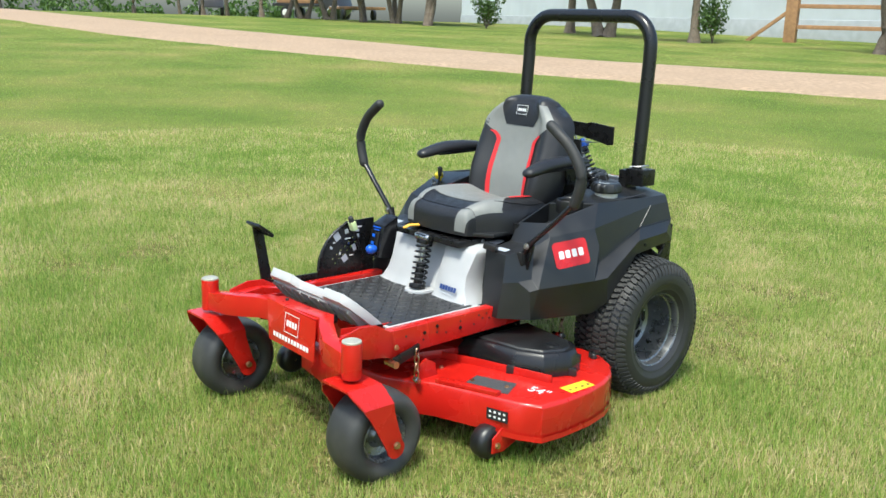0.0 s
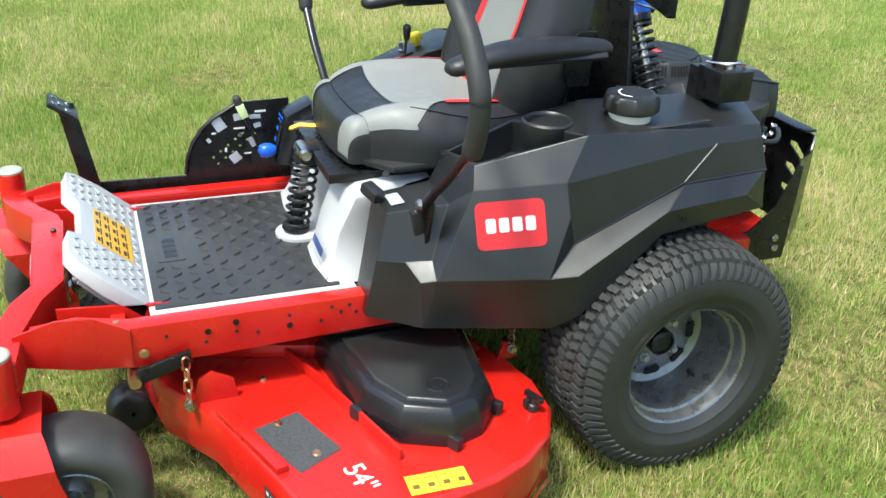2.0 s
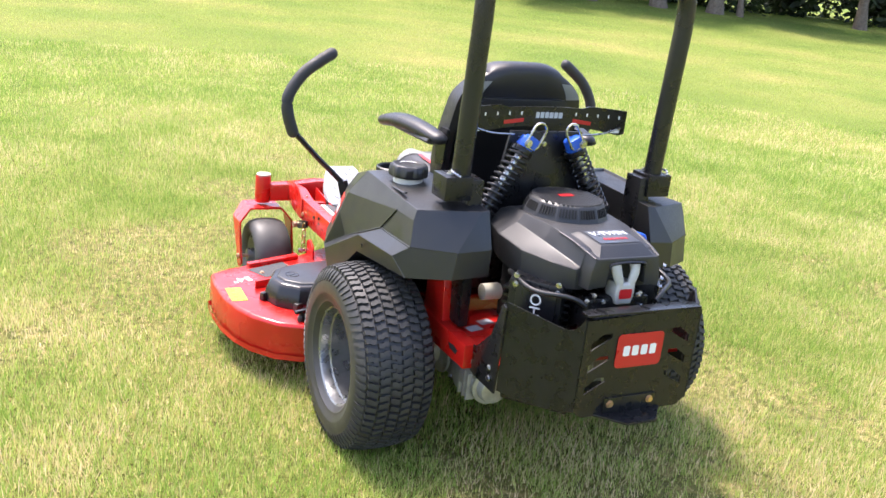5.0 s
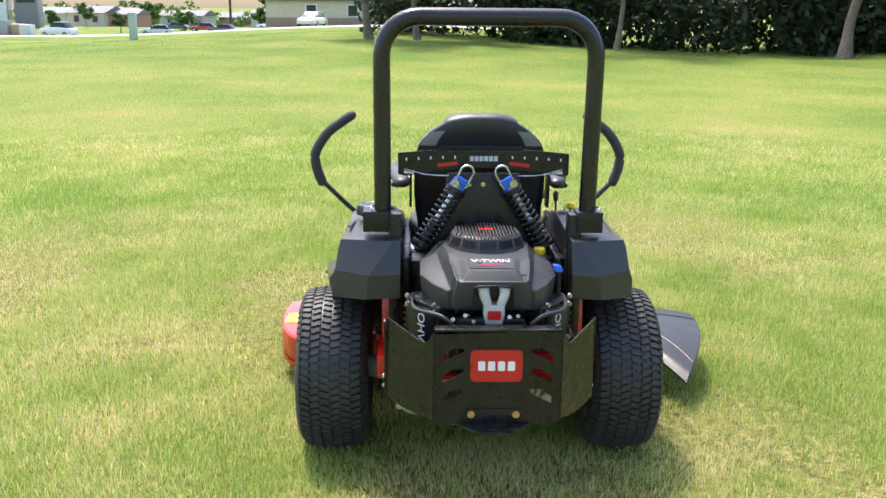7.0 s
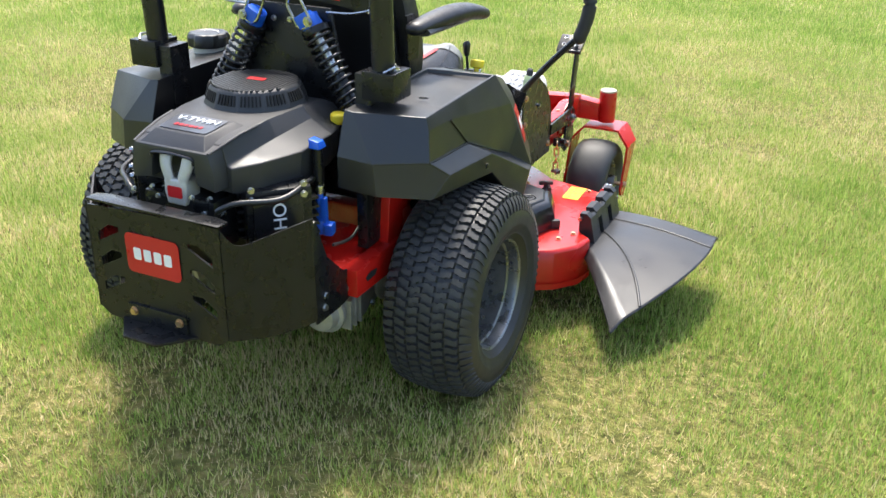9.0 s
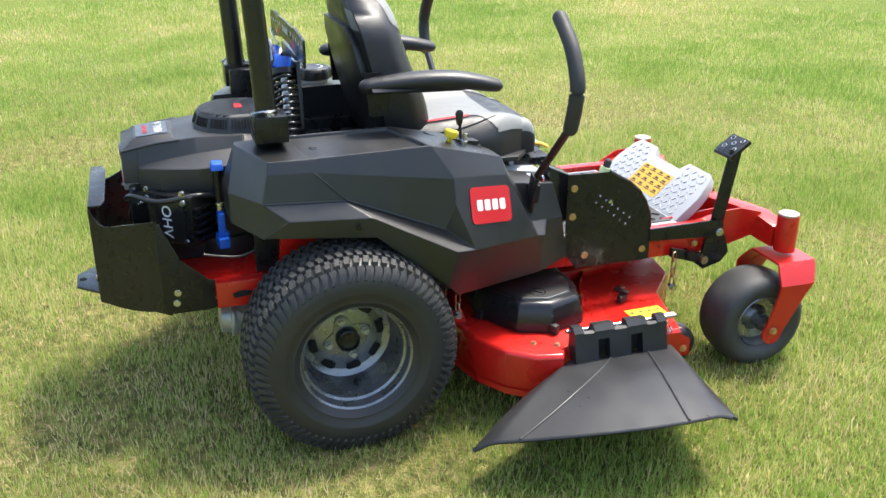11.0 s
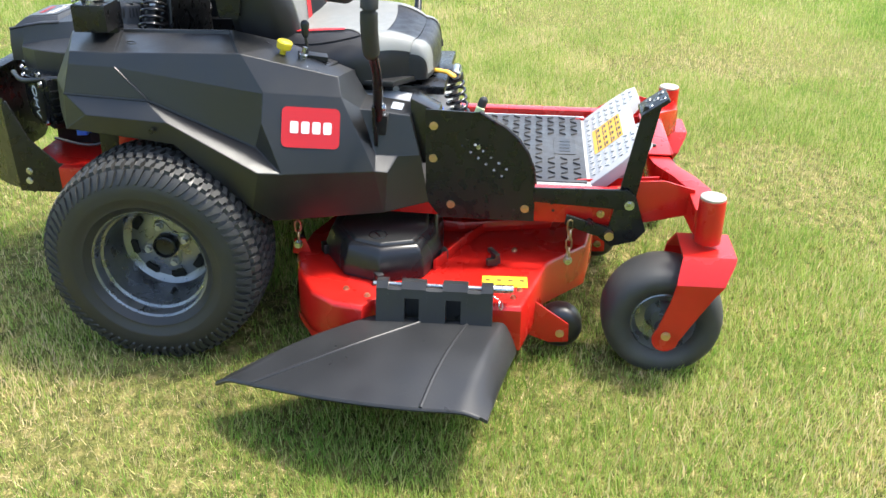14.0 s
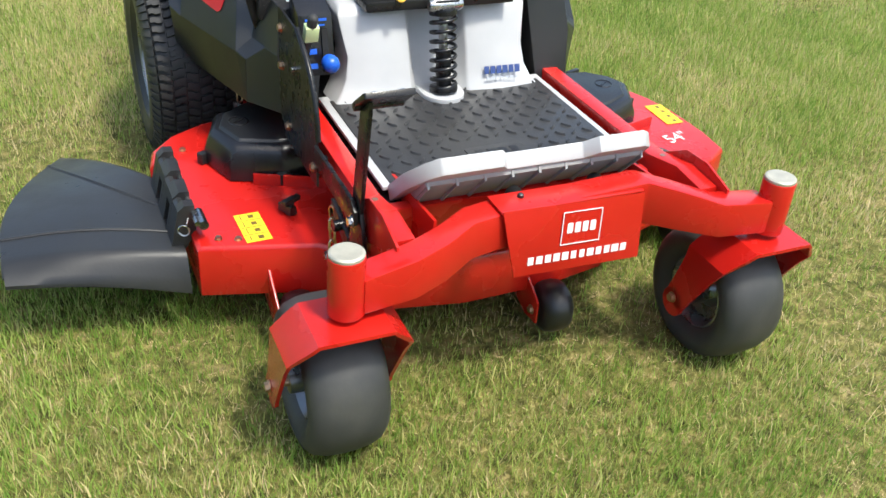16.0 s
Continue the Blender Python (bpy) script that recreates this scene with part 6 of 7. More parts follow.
# roll bar
pts = [(-0.347, -0.165, 0.90), (-0.347, -0.175, 1.10), (-0.347, -0.19, 1.36)]
arc = []
for k in range(9):
    a = math.pi / 2 * k / 8
    arc.append((-0.347 + 0.125 * (1 - math.cos(a)), -0.19 - 0.008 * k / 8, 1.425 + 0.125 * math.sin(a)))
half = pts + arc
full = half + [(-x, y, z) for x, y, z in half[::-1]]
rops = part("roll_bar", sweep(B(), full, 0.0285, 20, up=(0, 1, 0.01)), GLOSSBLK, mower, "black tubular roll-over bar", 60)
for s in (-1, 1):
    bm = box(B(), s * 0.36 - 0.052, s * 0.36 + 0.036, -0.205, -0.115, 0.845, 0.915)
    blk = part("roll_bar_socket", bevel(bm, 0.003), BLACKP, rops)
    bm = box(B(), s * 0.305 - 0.022, s * 0.305 + 0.022, -0.195, -0.12, 0.46, 0.905)
    part("roll_bar_leg", bevel(bm, 0.003), BLACKP, rops)
    bm = B()
    sweep(bm, smooth_path([(s * 0.37, -0.21, 0.918), (s * 0.385, -0.185, 0.928), (s * 0.37, -0.15, 0.925), (s * 0.33, -0.13, 0.92)], 5), 0.0035, 6)
    bolt(bm, (s * 0.378, -0.16, 0.915), (0, 0, 1), 0.009, 0.008)
    part("socket_pin", bm, CHROME, rops)

# suspension tower and scale plate
bm = prism(B(), [(-0.19, 0.60), (0.19, 0.60), (0.165, 0.80), (0.125, 1.02), (-0.125, 1.02), (-0.165, 0.80)], "y", -0.045, -0.033)
tower = part("suspension_tower", bevel(bm, 0.002), BLACKP, mower, "black steel suspension tower behind the seat")
bm = B()
n = 24
rings = []
for i in range(n + 1):
    x = -0.297 + 0.594 * i / n
    u = x / 0.297
    top = 1.098 - 0.016 * u * u + (0.008 if abs(u) > 0.5 else 0)
    bot = 1.040 - 0.035 * u * u * (1 if abs(u) < 0.97 else 0.7)
    rings.append([(x, -0.050, bot), (x, -0.044, bot), (x, -0.044, top), (x, -0.050, top)])
loft(bm, rings)
sc = part("weight_scale", bm, BLACKP, tower, "black curved weight scale plate with printed marks")
bm, br = B(), B()
for s in (-1, 1):
    for i in range(5):
        u = 0.10 + 0.042 * i
        slab(bm, frame_of((s * u, -0.0502, 1.078 - 0.012 * (u / 0.3) ** 2), (1, 0, 0), (0, 0, 1)), 0.005, 0.010, 0.0008)
    slab(br, frame_of((s * 0.125, -0.0502, 1.052), (1, 0, -0.12 * s), (0, 0, 1)), 0.07, 0.012, 0.0008)
    slab(bm, frame_of((s * 0.258, -0.0502, 1.024), (1, 0, 0), (0, 0, 1)), 0.035, 0.010, 0.0008)
parts("scale_mark", bm, WHITE, sc)
parts("scale_arc", br, LOGORED, sc)
bars_row("name_bar", sc, frame_of((0.0, -0.0505, 1.072), (1, 0, 0), (0, 0, 1)), 0.10, 0.018, 6, GREYTAG, 5)
bm = B()
for s in (-1, 1):
    sweep(bm, smooth_path([(s * 0.12, -0.055, 1.012), (s * 0.20, -0.056, 1.016), (s * 0.275, -0.054, 1.035)], 5), 0.003, 6)
parts("pointer", bm, CHROME, sc)
for s in (-1, 1):
    sp = spring("rear_spring", (s * 0.215, -0.085, 0.775), (s * 0.100, -0.075, 0.962), 0.033, 0.0042, 11, "black coil-over spring with blue adjuster", low=0.45)
    d = Vector((-0.115 * s, 0.01, 0.187)).normalized()
    bm = B()
    p = Vector((s * 0.100, -0.078, 0.965))
    rod(bm, p, p + d * 0.045, 0.030, 18, 0.026)
    obox(bm, Matrix.Translation(p + d * 0.035 + Vector((0, -0.018, 0))) @ Matrix.Rotation(radians(-s * 30), 4, "Y"), 0.04, 0.03, 0.035)
    ad = part("blue_adjuster", bevel(bm, 0.003), BLUE, sp, "blue plastic adjuster")
    bm = B()
    c = p + d * 0.06 + Vector((0, -0.03, 0))
    ring(bm, Matrix.Translation(c) @ Matrix.Rotation(radians(-s * 28), 4, "Y"), 0.023, 0.0042, 1.85, 16, 6)
    part("wire_handle", bm, CHROME, ad, "bright wire handle")
    bm = B()
    bolt(bm, p + Vector((0, -0.034, 0.03)), (0, -1, 0), 0.010, 0.008)
    part("adjuster_bolt", bm, CHROME, ad)
bm = B()
for x, z in ((-0.12, 0.74), (-0.09, 0.70), (0.12, 0.74), (0.09, 0.70), (0, 0.98), (-0.05, 0.98)):
    bolt(bm, (x, -0.045, z), (0, -1, 0), 0.006, 0.006)
parts("tower_bolt", bm, CHROME, tower)
bm = box(B(), -0.255, 0.255, -0.03, 0.12, 0.50, 0.70)
part("rear_bulkhead", bevel(bm, 0.006), BLACKP, mower, "black bulkhead between the pods")

# ---- ground ----
def ramp01(a, b, v):
    t = np.clip((v - a) / (b - a), 0, 1)
    return t * t * (3 - 2 * t)


def height(x, y):
    """The lie of the land: a level lawn, a gentle rise beyond the drive, a bank to the north that drops to the town."""
    p = 0.74 * x - 0.68 * y
    q = 0.97 * y + 0.2 * x
    rise = np.minimum(np.log1p(np.exp(np.clip((p - 8) / 3, -30, 30))) * 0.09, 1.6)
    crest = np.maximum(0.45 * np.exp(-((x + 1.5) / 10) ** 2), 0.42 * ramp01(11, 19, x))
    fall = 0.35 + 0.65 * ramp01(-12, -30, x)
    bank = (crest - 0.22 * ramp01(-7, -19, x)) * ramp01(19, 31, q) - fall * (2.4 * ramp01(32, 115, q) + 2.0 * ramp01(120, 300, q))
    swell = 0.05 * np.sin(x * 0.21 + 1) * np.sin(y * 0.17) * ramp01(6, 14, np.hypot(x, y))
    return rise + bank + swell


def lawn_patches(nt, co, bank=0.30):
    """Broad patches of the lawn, from lush (low) to parched (high), with the far bank's shaded slope put in as darker
    green.
    """
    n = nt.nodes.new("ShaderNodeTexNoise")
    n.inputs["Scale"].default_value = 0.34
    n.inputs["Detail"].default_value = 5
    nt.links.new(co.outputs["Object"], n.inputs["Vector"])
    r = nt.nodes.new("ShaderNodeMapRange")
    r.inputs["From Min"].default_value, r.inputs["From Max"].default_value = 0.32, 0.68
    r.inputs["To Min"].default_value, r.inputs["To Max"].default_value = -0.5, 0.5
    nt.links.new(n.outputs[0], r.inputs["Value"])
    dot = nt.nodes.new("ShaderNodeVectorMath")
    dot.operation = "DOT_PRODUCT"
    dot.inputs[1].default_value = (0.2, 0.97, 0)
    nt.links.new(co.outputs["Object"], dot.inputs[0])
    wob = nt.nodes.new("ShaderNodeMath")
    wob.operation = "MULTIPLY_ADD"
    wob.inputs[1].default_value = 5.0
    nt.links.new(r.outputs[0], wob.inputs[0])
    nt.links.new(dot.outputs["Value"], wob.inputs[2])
    # shifts the bank to darker green in place of its slope's shade
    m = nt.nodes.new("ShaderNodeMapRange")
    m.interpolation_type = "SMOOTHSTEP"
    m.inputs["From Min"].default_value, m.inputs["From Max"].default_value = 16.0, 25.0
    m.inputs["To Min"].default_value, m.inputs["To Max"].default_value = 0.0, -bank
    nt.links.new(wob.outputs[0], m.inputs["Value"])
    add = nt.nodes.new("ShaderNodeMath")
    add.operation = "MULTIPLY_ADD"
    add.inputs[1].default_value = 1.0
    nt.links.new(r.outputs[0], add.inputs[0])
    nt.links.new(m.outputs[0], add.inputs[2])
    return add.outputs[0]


def ground_material():
    """Brown thatch and soil under the near blades, closing to a green sward further off."""
    m = bpy.data.materials.new("lawn_soil_and_thatch")
    m.use_nodes = True
    nt = m.node_tree
    b = nt.nodes["Principled BSDF"]
    b.inputs["Roughness"].default_value = 0.95
    b.inputs["Specular IOR Level"].default_value = 0.1
    co = nt.nodes.new("ShaderNodeTexCoord")
    def noise_at(scale, detail=6):
        n = nt.nodes.new("ShaderNodeTexNoise")
        n.inputs["Scale"].default_value = scale
        n.inputs["Detail"].default_value = detail
        nt.links.new(co.outputs["Object"], n.inputs["Vector"])
        return n
    def ramp_of(stops):
        r = nt.nodes.new("ShaderNodeValToRGB")
        e = r.color_ramp.elements
        e[0].position, e[0].color = stops[0][0], (*stops[0][1], 1)
        e[1].position, e[1].color = stops[-1][0], (*stops[-1][1], 1)
        for p, c in stops[1:-1]:
            r.color_ramp.elements.new(p).color = (*c, 1)
        return r
    sward = ramp_of(((0.0, (0.105, 0.160, 0.030)), (0.45, (0.165, 0.205, 0.045)), (0.75, (0.215, 0.225, 0.062)), (1.0, (0.29, 0.25, 0.09))))
    mid = nt.nodes.new("ShaderNodeMath")
    mid.operation = "MULTIPLY_ADD"
    mid.inputs[1].default_value, mid.inputs[2].default_value = 0.8, 0.5
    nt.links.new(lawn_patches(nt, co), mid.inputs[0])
    nt.links.new(mid.outputs[0], sward.inputs[0])
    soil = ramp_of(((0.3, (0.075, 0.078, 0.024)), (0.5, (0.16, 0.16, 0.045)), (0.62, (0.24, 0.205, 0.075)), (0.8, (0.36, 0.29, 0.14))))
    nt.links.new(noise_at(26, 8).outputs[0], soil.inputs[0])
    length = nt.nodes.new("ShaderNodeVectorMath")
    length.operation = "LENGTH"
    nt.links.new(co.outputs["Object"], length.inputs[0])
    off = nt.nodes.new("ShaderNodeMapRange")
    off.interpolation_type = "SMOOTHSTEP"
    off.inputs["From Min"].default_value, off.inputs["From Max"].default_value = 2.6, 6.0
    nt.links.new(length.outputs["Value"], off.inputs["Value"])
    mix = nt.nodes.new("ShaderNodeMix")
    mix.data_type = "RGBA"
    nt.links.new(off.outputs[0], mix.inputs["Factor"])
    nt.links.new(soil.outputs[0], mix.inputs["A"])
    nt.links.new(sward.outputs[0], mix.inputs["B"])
    r2 = nt.nodes.new("ShaderNodeMapRange")
    r2.inputs["From Min"].default_value, r2.inputs["From Max"].default_value = 0.3, 0.7
    r2.inputs["To Min"].default_value, r2.inputs["To Max"].default_value = 0.62, 1.3
    nt.links.new(noise_at(60, 4).outputs[0], r2.inputs["Value"])
    mul = nt.nodes.new("ShaderNodeVectorMath")
    mul.operation = "SCALE"
    nt.links.new(mix.outputs["Result"], mul.inputs[0])
    nt.links.new(r2.outputs[0], mul.inputs["Scale"])
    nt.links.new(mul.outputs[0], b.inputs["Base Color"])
    bp = nt.nodes.new("ShaderNodeBump")
    bp.inputs["Strength"].default_value = 0.8
    bp.inputs["Distance"].default_value = 0.03
    nt.links.new(noise_at(90, 4).outputs[0], bp.inputs["Height"])
    nt.links.new(bp.outputs[0], b.inputs["Normal"])
    return m


def sheet(name, verts, faces, material):
    me = bpy.data.meshes.new(name)
    me.from_pydata(verts, [], faces)
    me.materials.append(material)
    me.polygons.foreach_set("use_smooth", [True] * len(me.polygons))
    return new(name, me)


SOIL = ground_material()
radii = np.concatenate([np.linspace(0, 8, 17), np.geomspace(9, 60, 40), np.geomspace(64, 1800, 26)])
NA = 144
gv, gf_ = [(0.0, 0.0, 0.0)], []
for r in radii[1:]:
    for k in range(NA):
        a = 2 * math.pi * k / NA
        x, y = r * math.cos(a), r * math.sin(a)
        gv.append((x, y, float(height(np.array(x), np.array(y)))))
for k in range(NA):
    gf_.append((0, 1 + k, 1 + (k + 1) % NA))
for i in range(len(radii) - 2):
    for k in range(NA):
        a, b = 1 + i * NA + k, 1 + i * NA + (k + 1) % NA
        gf_.append((a, a + NA, b + NA, b))
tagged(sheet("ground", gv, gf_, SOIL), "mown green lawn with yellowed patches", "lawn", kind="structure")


def strip(name, pts, half, material, lift, label):
    pts = smooth_path([(x, y, 0) for x, y in pts], 14)
    v, f = [], []
    for i, p in enumerate(pts):
        d = (pts[min(i + 1, len(pts) - 1)] - pts[max(0, i - 1)]).normalized()
        n = Vector((-d.y, d.x, 0))
        for j in range(9):
            w = half * (1 + 0.07 * noise.noise((i * 0.35, 7 if j < 4 else 3, 0)))
            c = p + n * w * (j / 4 - 1)
            z = float(height(np.array(c.x), np.array(c.y)))
            v.append((c.x, c.y, z + lift * (1 if 0 < j < 8 else -1.5)))
    for i in range(len(pts) - 1):
        for j in range(8):
            a = i * 9 + j
            f.append((a, a + 1, a + 10, a + 9))
    return tagged(sheet(name, v, f, material), label, "road", kind="structure")


GRAVEL = mat("tan_gravel", (0.37, 0.265, 0.18), 0.9, vary=0.28, scale=9, bump=0.8, bscale=40, stain=(0.30, 0.215, 0.145), stain_scale=0.5, stain_amt=0.6, spec=0.2)
CONCRETE = mat("pale_concrete", (0.55, 0.53, 0.50), 0.8, vary=0.12, scale=2, bump=0.2, bscale=20)
strip("road_gravel", [(110, -15.5), (60, -15.6), (37, -15.4), (21, -15.9), (16, -16.5), (11.7, -18), (7, -19.8), (2, -22.2), (-4, -25.6), (-14, -32), (-30, -44), (-60, -66)], 3.8, GRAVEL, 0.06, "tan gravel drive between strips of grass")
strip("road_concrete", [(-36, -120), (-36, -40), (-36, 10), (-33, 40), (-24, 60), (-10, 74), (8, 84), (60, 95)], 3.6, CONCRETE, 0.08, "pale concrete road past the lawn")

# ---- grass ----
def blade_material(name, ramp_lo, ramp_hi, per_blade, gain=1.0, broad=0.3, bank=0.3):
    m = bpy.data.materials.new(name)
    m.use_nodes = True
    nt = m.node_tree
    b = nt.nodes["Principled BSDF"]
    b.inputs["Roughness"].default_value = 0.55
    b.inputs["Specular IOR Level"].default_value = 0.35
    geo = nt.nodes.new("ShaderNodeNewGeometry")
    co = nt.nodes.new("ShaderNodeTexCoord")
    n1 = nt.nodes.new("ShaderNodeTexNoise")
    n1.inputs["Scale"].default_value = 1.7
    n1.inputs["Detail"].default_value = 6
    nt.links.new(co.outputs["Object"], n1.inputs["Vector"])
    add = nt.nodes.new("ShaderNodeMath")
    add.operation = "MULTIPLY_ADD"
    add.inputs[1].default_value = per_blade
    nt.links.new(geo.outputs["Random Per Island"], add.inputs[0])
    sc = nt.nodes.new("ShaderNodeMapRange")
    sc.inputs["From Min"].default_value, sc.inputs["From Max"].default_value = 0.3, 0.7
    sc.inputs["To Min"].default_value, sc.inputs["To Max"].default_value = ramp_lo, ramp_hi
    nt.links.new(n1.outputs[0], sc.inputs["Value"])
    wide = nt.nodes.new("ShaderNodeMath")
    wide.operation = "MULTIPLY_ADD"
    wide.inputs[1].default_value = broad
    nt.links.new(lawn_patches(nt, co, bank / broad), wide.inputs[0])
    nt.links.new(sc.outputs[0], wide.inputs[2])
    nt.links.new(wide.outputs[0], add.inputs[2])
    r = nt.nodes.new("ShaderNodeValToRGB")
    e = r.color_ramp.elements
    e[0].position, e[0].color = 0.0, (0.100, 0.190, 0.028, 1)
    e[1].position, e[1].color = 1.0, (0.60, 0.48, 0.29, 1)
    for p, c in ((0.35, (0.200, 0.300, 0.054, 1)), (0.62, (0.318, 0.375, 0.098, 1)), (0.85, (0.45, 0.415, 0.175, 1))):
        k = r.color_ramp.elements.new(p)
        k.color = c
    for k in r.color_ramp.elements:
        k.color = (k.color[0] * gain, k.color[1] * gain, k.color[2] * gain, 1)
    nt.links.new(add.outputs[0], r.inputs[0])
    nt.links.new(r.outputs[0], b.inputs["Base Color"])
    tr = nt.nodes.new("ShaderNodeBsdfTranslucent")
    nt.links.new(r.outputs[0], tr.inputs[0])
    mx = nt.nodes.new("ShaderNodeMixShader")
    mx.inputs[0].default_value = 0.45
    out = nt.nodes["Material Output"]
    nt.links.new(b.outputs[0], mx.inputs[1])
    nt.links.new(tr.outputs[0], mx.inputs[2])
    nt.links.new(mx.outputs[0], out.inputs["Surface"])
    return m


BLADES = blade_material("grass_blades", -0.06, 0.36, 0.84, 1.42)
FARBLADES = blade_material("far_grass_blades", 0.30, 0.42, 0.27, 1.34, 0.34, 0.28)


def lattice(x, y, size, seed):
    """Smooth random values between 0 and 1 on a square lattice."""
    g = np.random.default_rng(seed).random((64, 64))
    u, v = x / size, y / size
    iu, iv = np.floor(u).astype(int), np.floor(v).astype(int)
    fu, fv = u - iu, v - iv
    fu, fv = fu * fu * (3 - 2 * fu), fv * fv * (3 - 2 * fv)
    a, b, c, d = (g[(iu + i) % 64, (iv + j) % 64] for i, j in ((0, 0), (1, 0), (0, 1), (1, 1)))
    return (a * (1 - fu) + b * fu) * (1 - fv) + (c * (1 - fu) + d * fu) * fv


def dryness(x, y):
    return 0.5 * lattice(x, y, 0.9, 1) + 0.3 * lattice(x, y, 0.31, 2) + 0.2 * lattice(x, y, 0.11, 4)


def grass(name, n, near, far, hmin, hmax, width, seed, material, label, flat=0.0, bent=True, dry=0, inner=0.0):
    """Blades of grass as one mesh, dense within near and thinning out to far, where they grow coarser; dry: -1 where the lawn is green, 1 where it is parched."""
    rng = np.random.default_rng(seed)
    share = 1 / (1 + 2 * math.log(far / near))
    core = rng.random(n) < share * (inner == 0)
    r = np.where(core, near * np.sqrt(rng.random(n)), near * (far / near) ** rng.random(n))
    t = rng.uniform(0, 2 * np.pi, n)
    x, y = r * np.cos(t), 0.35 + r * np.sin(t)
    d = dryness(x, y)
    if dry:
        p = np.clip((0.5 if dry > 0 else 0.85) + dry * (d - 0.5) * 4.2 * np.clip(2 - r / 4, 0.1, 1), 0.12 if dry > 0 else 0.22, 1)
        keep = rng.random(n) < p
        x, y, r, d = x[keep], y[keep], r[keep], d[keep]
        n = len(x)
    z = height(x, y)
    grow = np.maximum(1, r / 3.0) ** 0.75
    h = rng.uniform(hmin, hmax, n) * (1.3 - 0.7 * d) * np.minimum(grow, 1.25)
    tall = rng.random(n) < 0.04
    h = np.where(tall, h * 1.5, h)
    a = rng.uniform(0, 2 * np.pi, n)
    lean = (flat + rng.uniform(0.05, 0.75, n)) * h
    h = h * (1 - 0.8 * min(1, flat))
    la = rng.uniform(0, 2 * np.pi, n)
    w = width * rng.uniform(0.6, 1.4, n) * grow
    dx, dy = np.cos(a) * w, np.sin(a) * w
    lx, ly = np.cos(la) * lean, np.sin(la) * lean
    k = 5 if bent else 3
    v = np.empty((n, k, 3), np.float32)
    v[:, 0] = np.stack([x - dx, y - dy, z - 0.004], 1)
    v[:, 1] = np.stack([x + dx, y + dy, z - 0.004], 1)
    v[:, k - 1] = np.stack([x + lx, y + ly, z + h], 1)
    if bent:
        v[:, 2] = np.stack([x + dx * 0.8 + lx * 0.35, y + dy * 0.8 + ly * 0.35, z + h * 0.6], 1)
        v[:, 3] = np.stack([x - dx * 0.8 + lx * 0.35, y - dy * 0.8 + ly * 0.35, z + h * 0.6], 1)
    base = np.arange(n, dtype=np.int32)[:, None] * k
    order, first = ([0, 1, 2, 3, 3, 2, 4], [0, 4]) if bent else ([0, 1, 2], [0])
    loops = (base + np.array(order, np.int32)).ravel()
    starts = (np.arange(n, dtype=np.int32)[:, None] * len(order) + np.array(first, np.int32)).ravel()
    me = bpy.data.meshes.new(name)
    me.vertices.add(n * k)
    me.vertices.foreach_set("co", v.ravel())
    me.loops.add(len(loops))
    me.loops.foreach_set("vertex_index", loops)
    me.polygons.add(len(starts))
    me.polygons.foreach_set("loop_start", starts)
    me.update(calc_edges=True)
    me.materials.append(material)
    return tagged(new(name, me), label, "grass", kind="stuff")


grass("grass_blades", 120000, 2.6, 9.0, 0.022, 0.050, 0.0017, 3, BLADES, "short green lawn grass with yellowed tips", dry=-1)
grass("fine_grass", 1450000, 2.5, 9.0, 0.014, 0.040, 0.0017, 5, BLADES, "fine green lawn grass", bent=False, dry=-1)
grass("far_grass", 520000, 4.2, 46.0, 0.012, 0.026, 0.0016, 6, FARBLADES, "green lawn grass reaching to the drive", bent=False, inner=6.0)
STRAW = mat("dry_straw", (0.56, 0.43, 0.24), 0.8, vary=0.3, scale=3, spec=0.2)
grass("dry_thatch", 300000, 2.6, 9.0, 0.016, 0.040, 0.0010, 8, STRAW, "dry straw-coloured thatch lying in the lawn", 0.8, bent=False, dry=1)

# ---- surroundings ----
BARK = mat("grey_brown_bark", (0.15, 0.115, 0.085), 0.9, vary=0.35, scale=14, bump=0.8, bscale=30, stain=(0.26, 0.23, 0.19), stain_scale=4, stain_amt=0.4)


def leaf_material(name, dark, light):
    m = bpy.data.materials.new(name)
    m.use_nodes = True
    nt = m.node_tree
    b = nt.nodes["Principled BSDF"]
    b.inputs["Roughness"].default_value = 0.55
    geo = nt.nodes.new("ShaderNodeNewGeometry")
    r = nt.nodes.new("ShaderNodeValToRGB")
    r.color_ramp.elements[0].color = (*dark, 1)
    r.color_ramp.elements[1].color = (*light, 1)
    nt.links.new(geo.outputs["Random Per Island"], r.inputs[0])
    nt.links.new(r.outputs[0], b.inputs["Base Color"])
    tr = nt.nodes.new("ShaderNodeBsdfTranslucent")
    nt.links.new(r.outputs[0], tr.inputs[0])
    mx = nt.nodes.new("ShaderNodeMixShader")
    mx.inputs[0].default_value = 0.3
    nt.links.new(b.outputs[0], mx.inputs[1])
    nt.links.new(tr.outputs[0], mx.inputs[2])
    nt.links.new(mx.outputs[0], nt.nodes["Material Output"].inputs["Surface"])
    return m


LEAF = leaf_material("green_leaves", (0.035, 0.075, 0.015), (0.11, 0.19, 0.04))
# a copy of the leaves, darkened for the wood's canopy shade
SHADELEAF = leaf_material("shade_darkened_leaves", (0.010, 0.022, 0.008), (0.036, 0.062, 0.020))


def gz(x, y):
    return float(height(np.array(float(x)), np.array(float(y))))


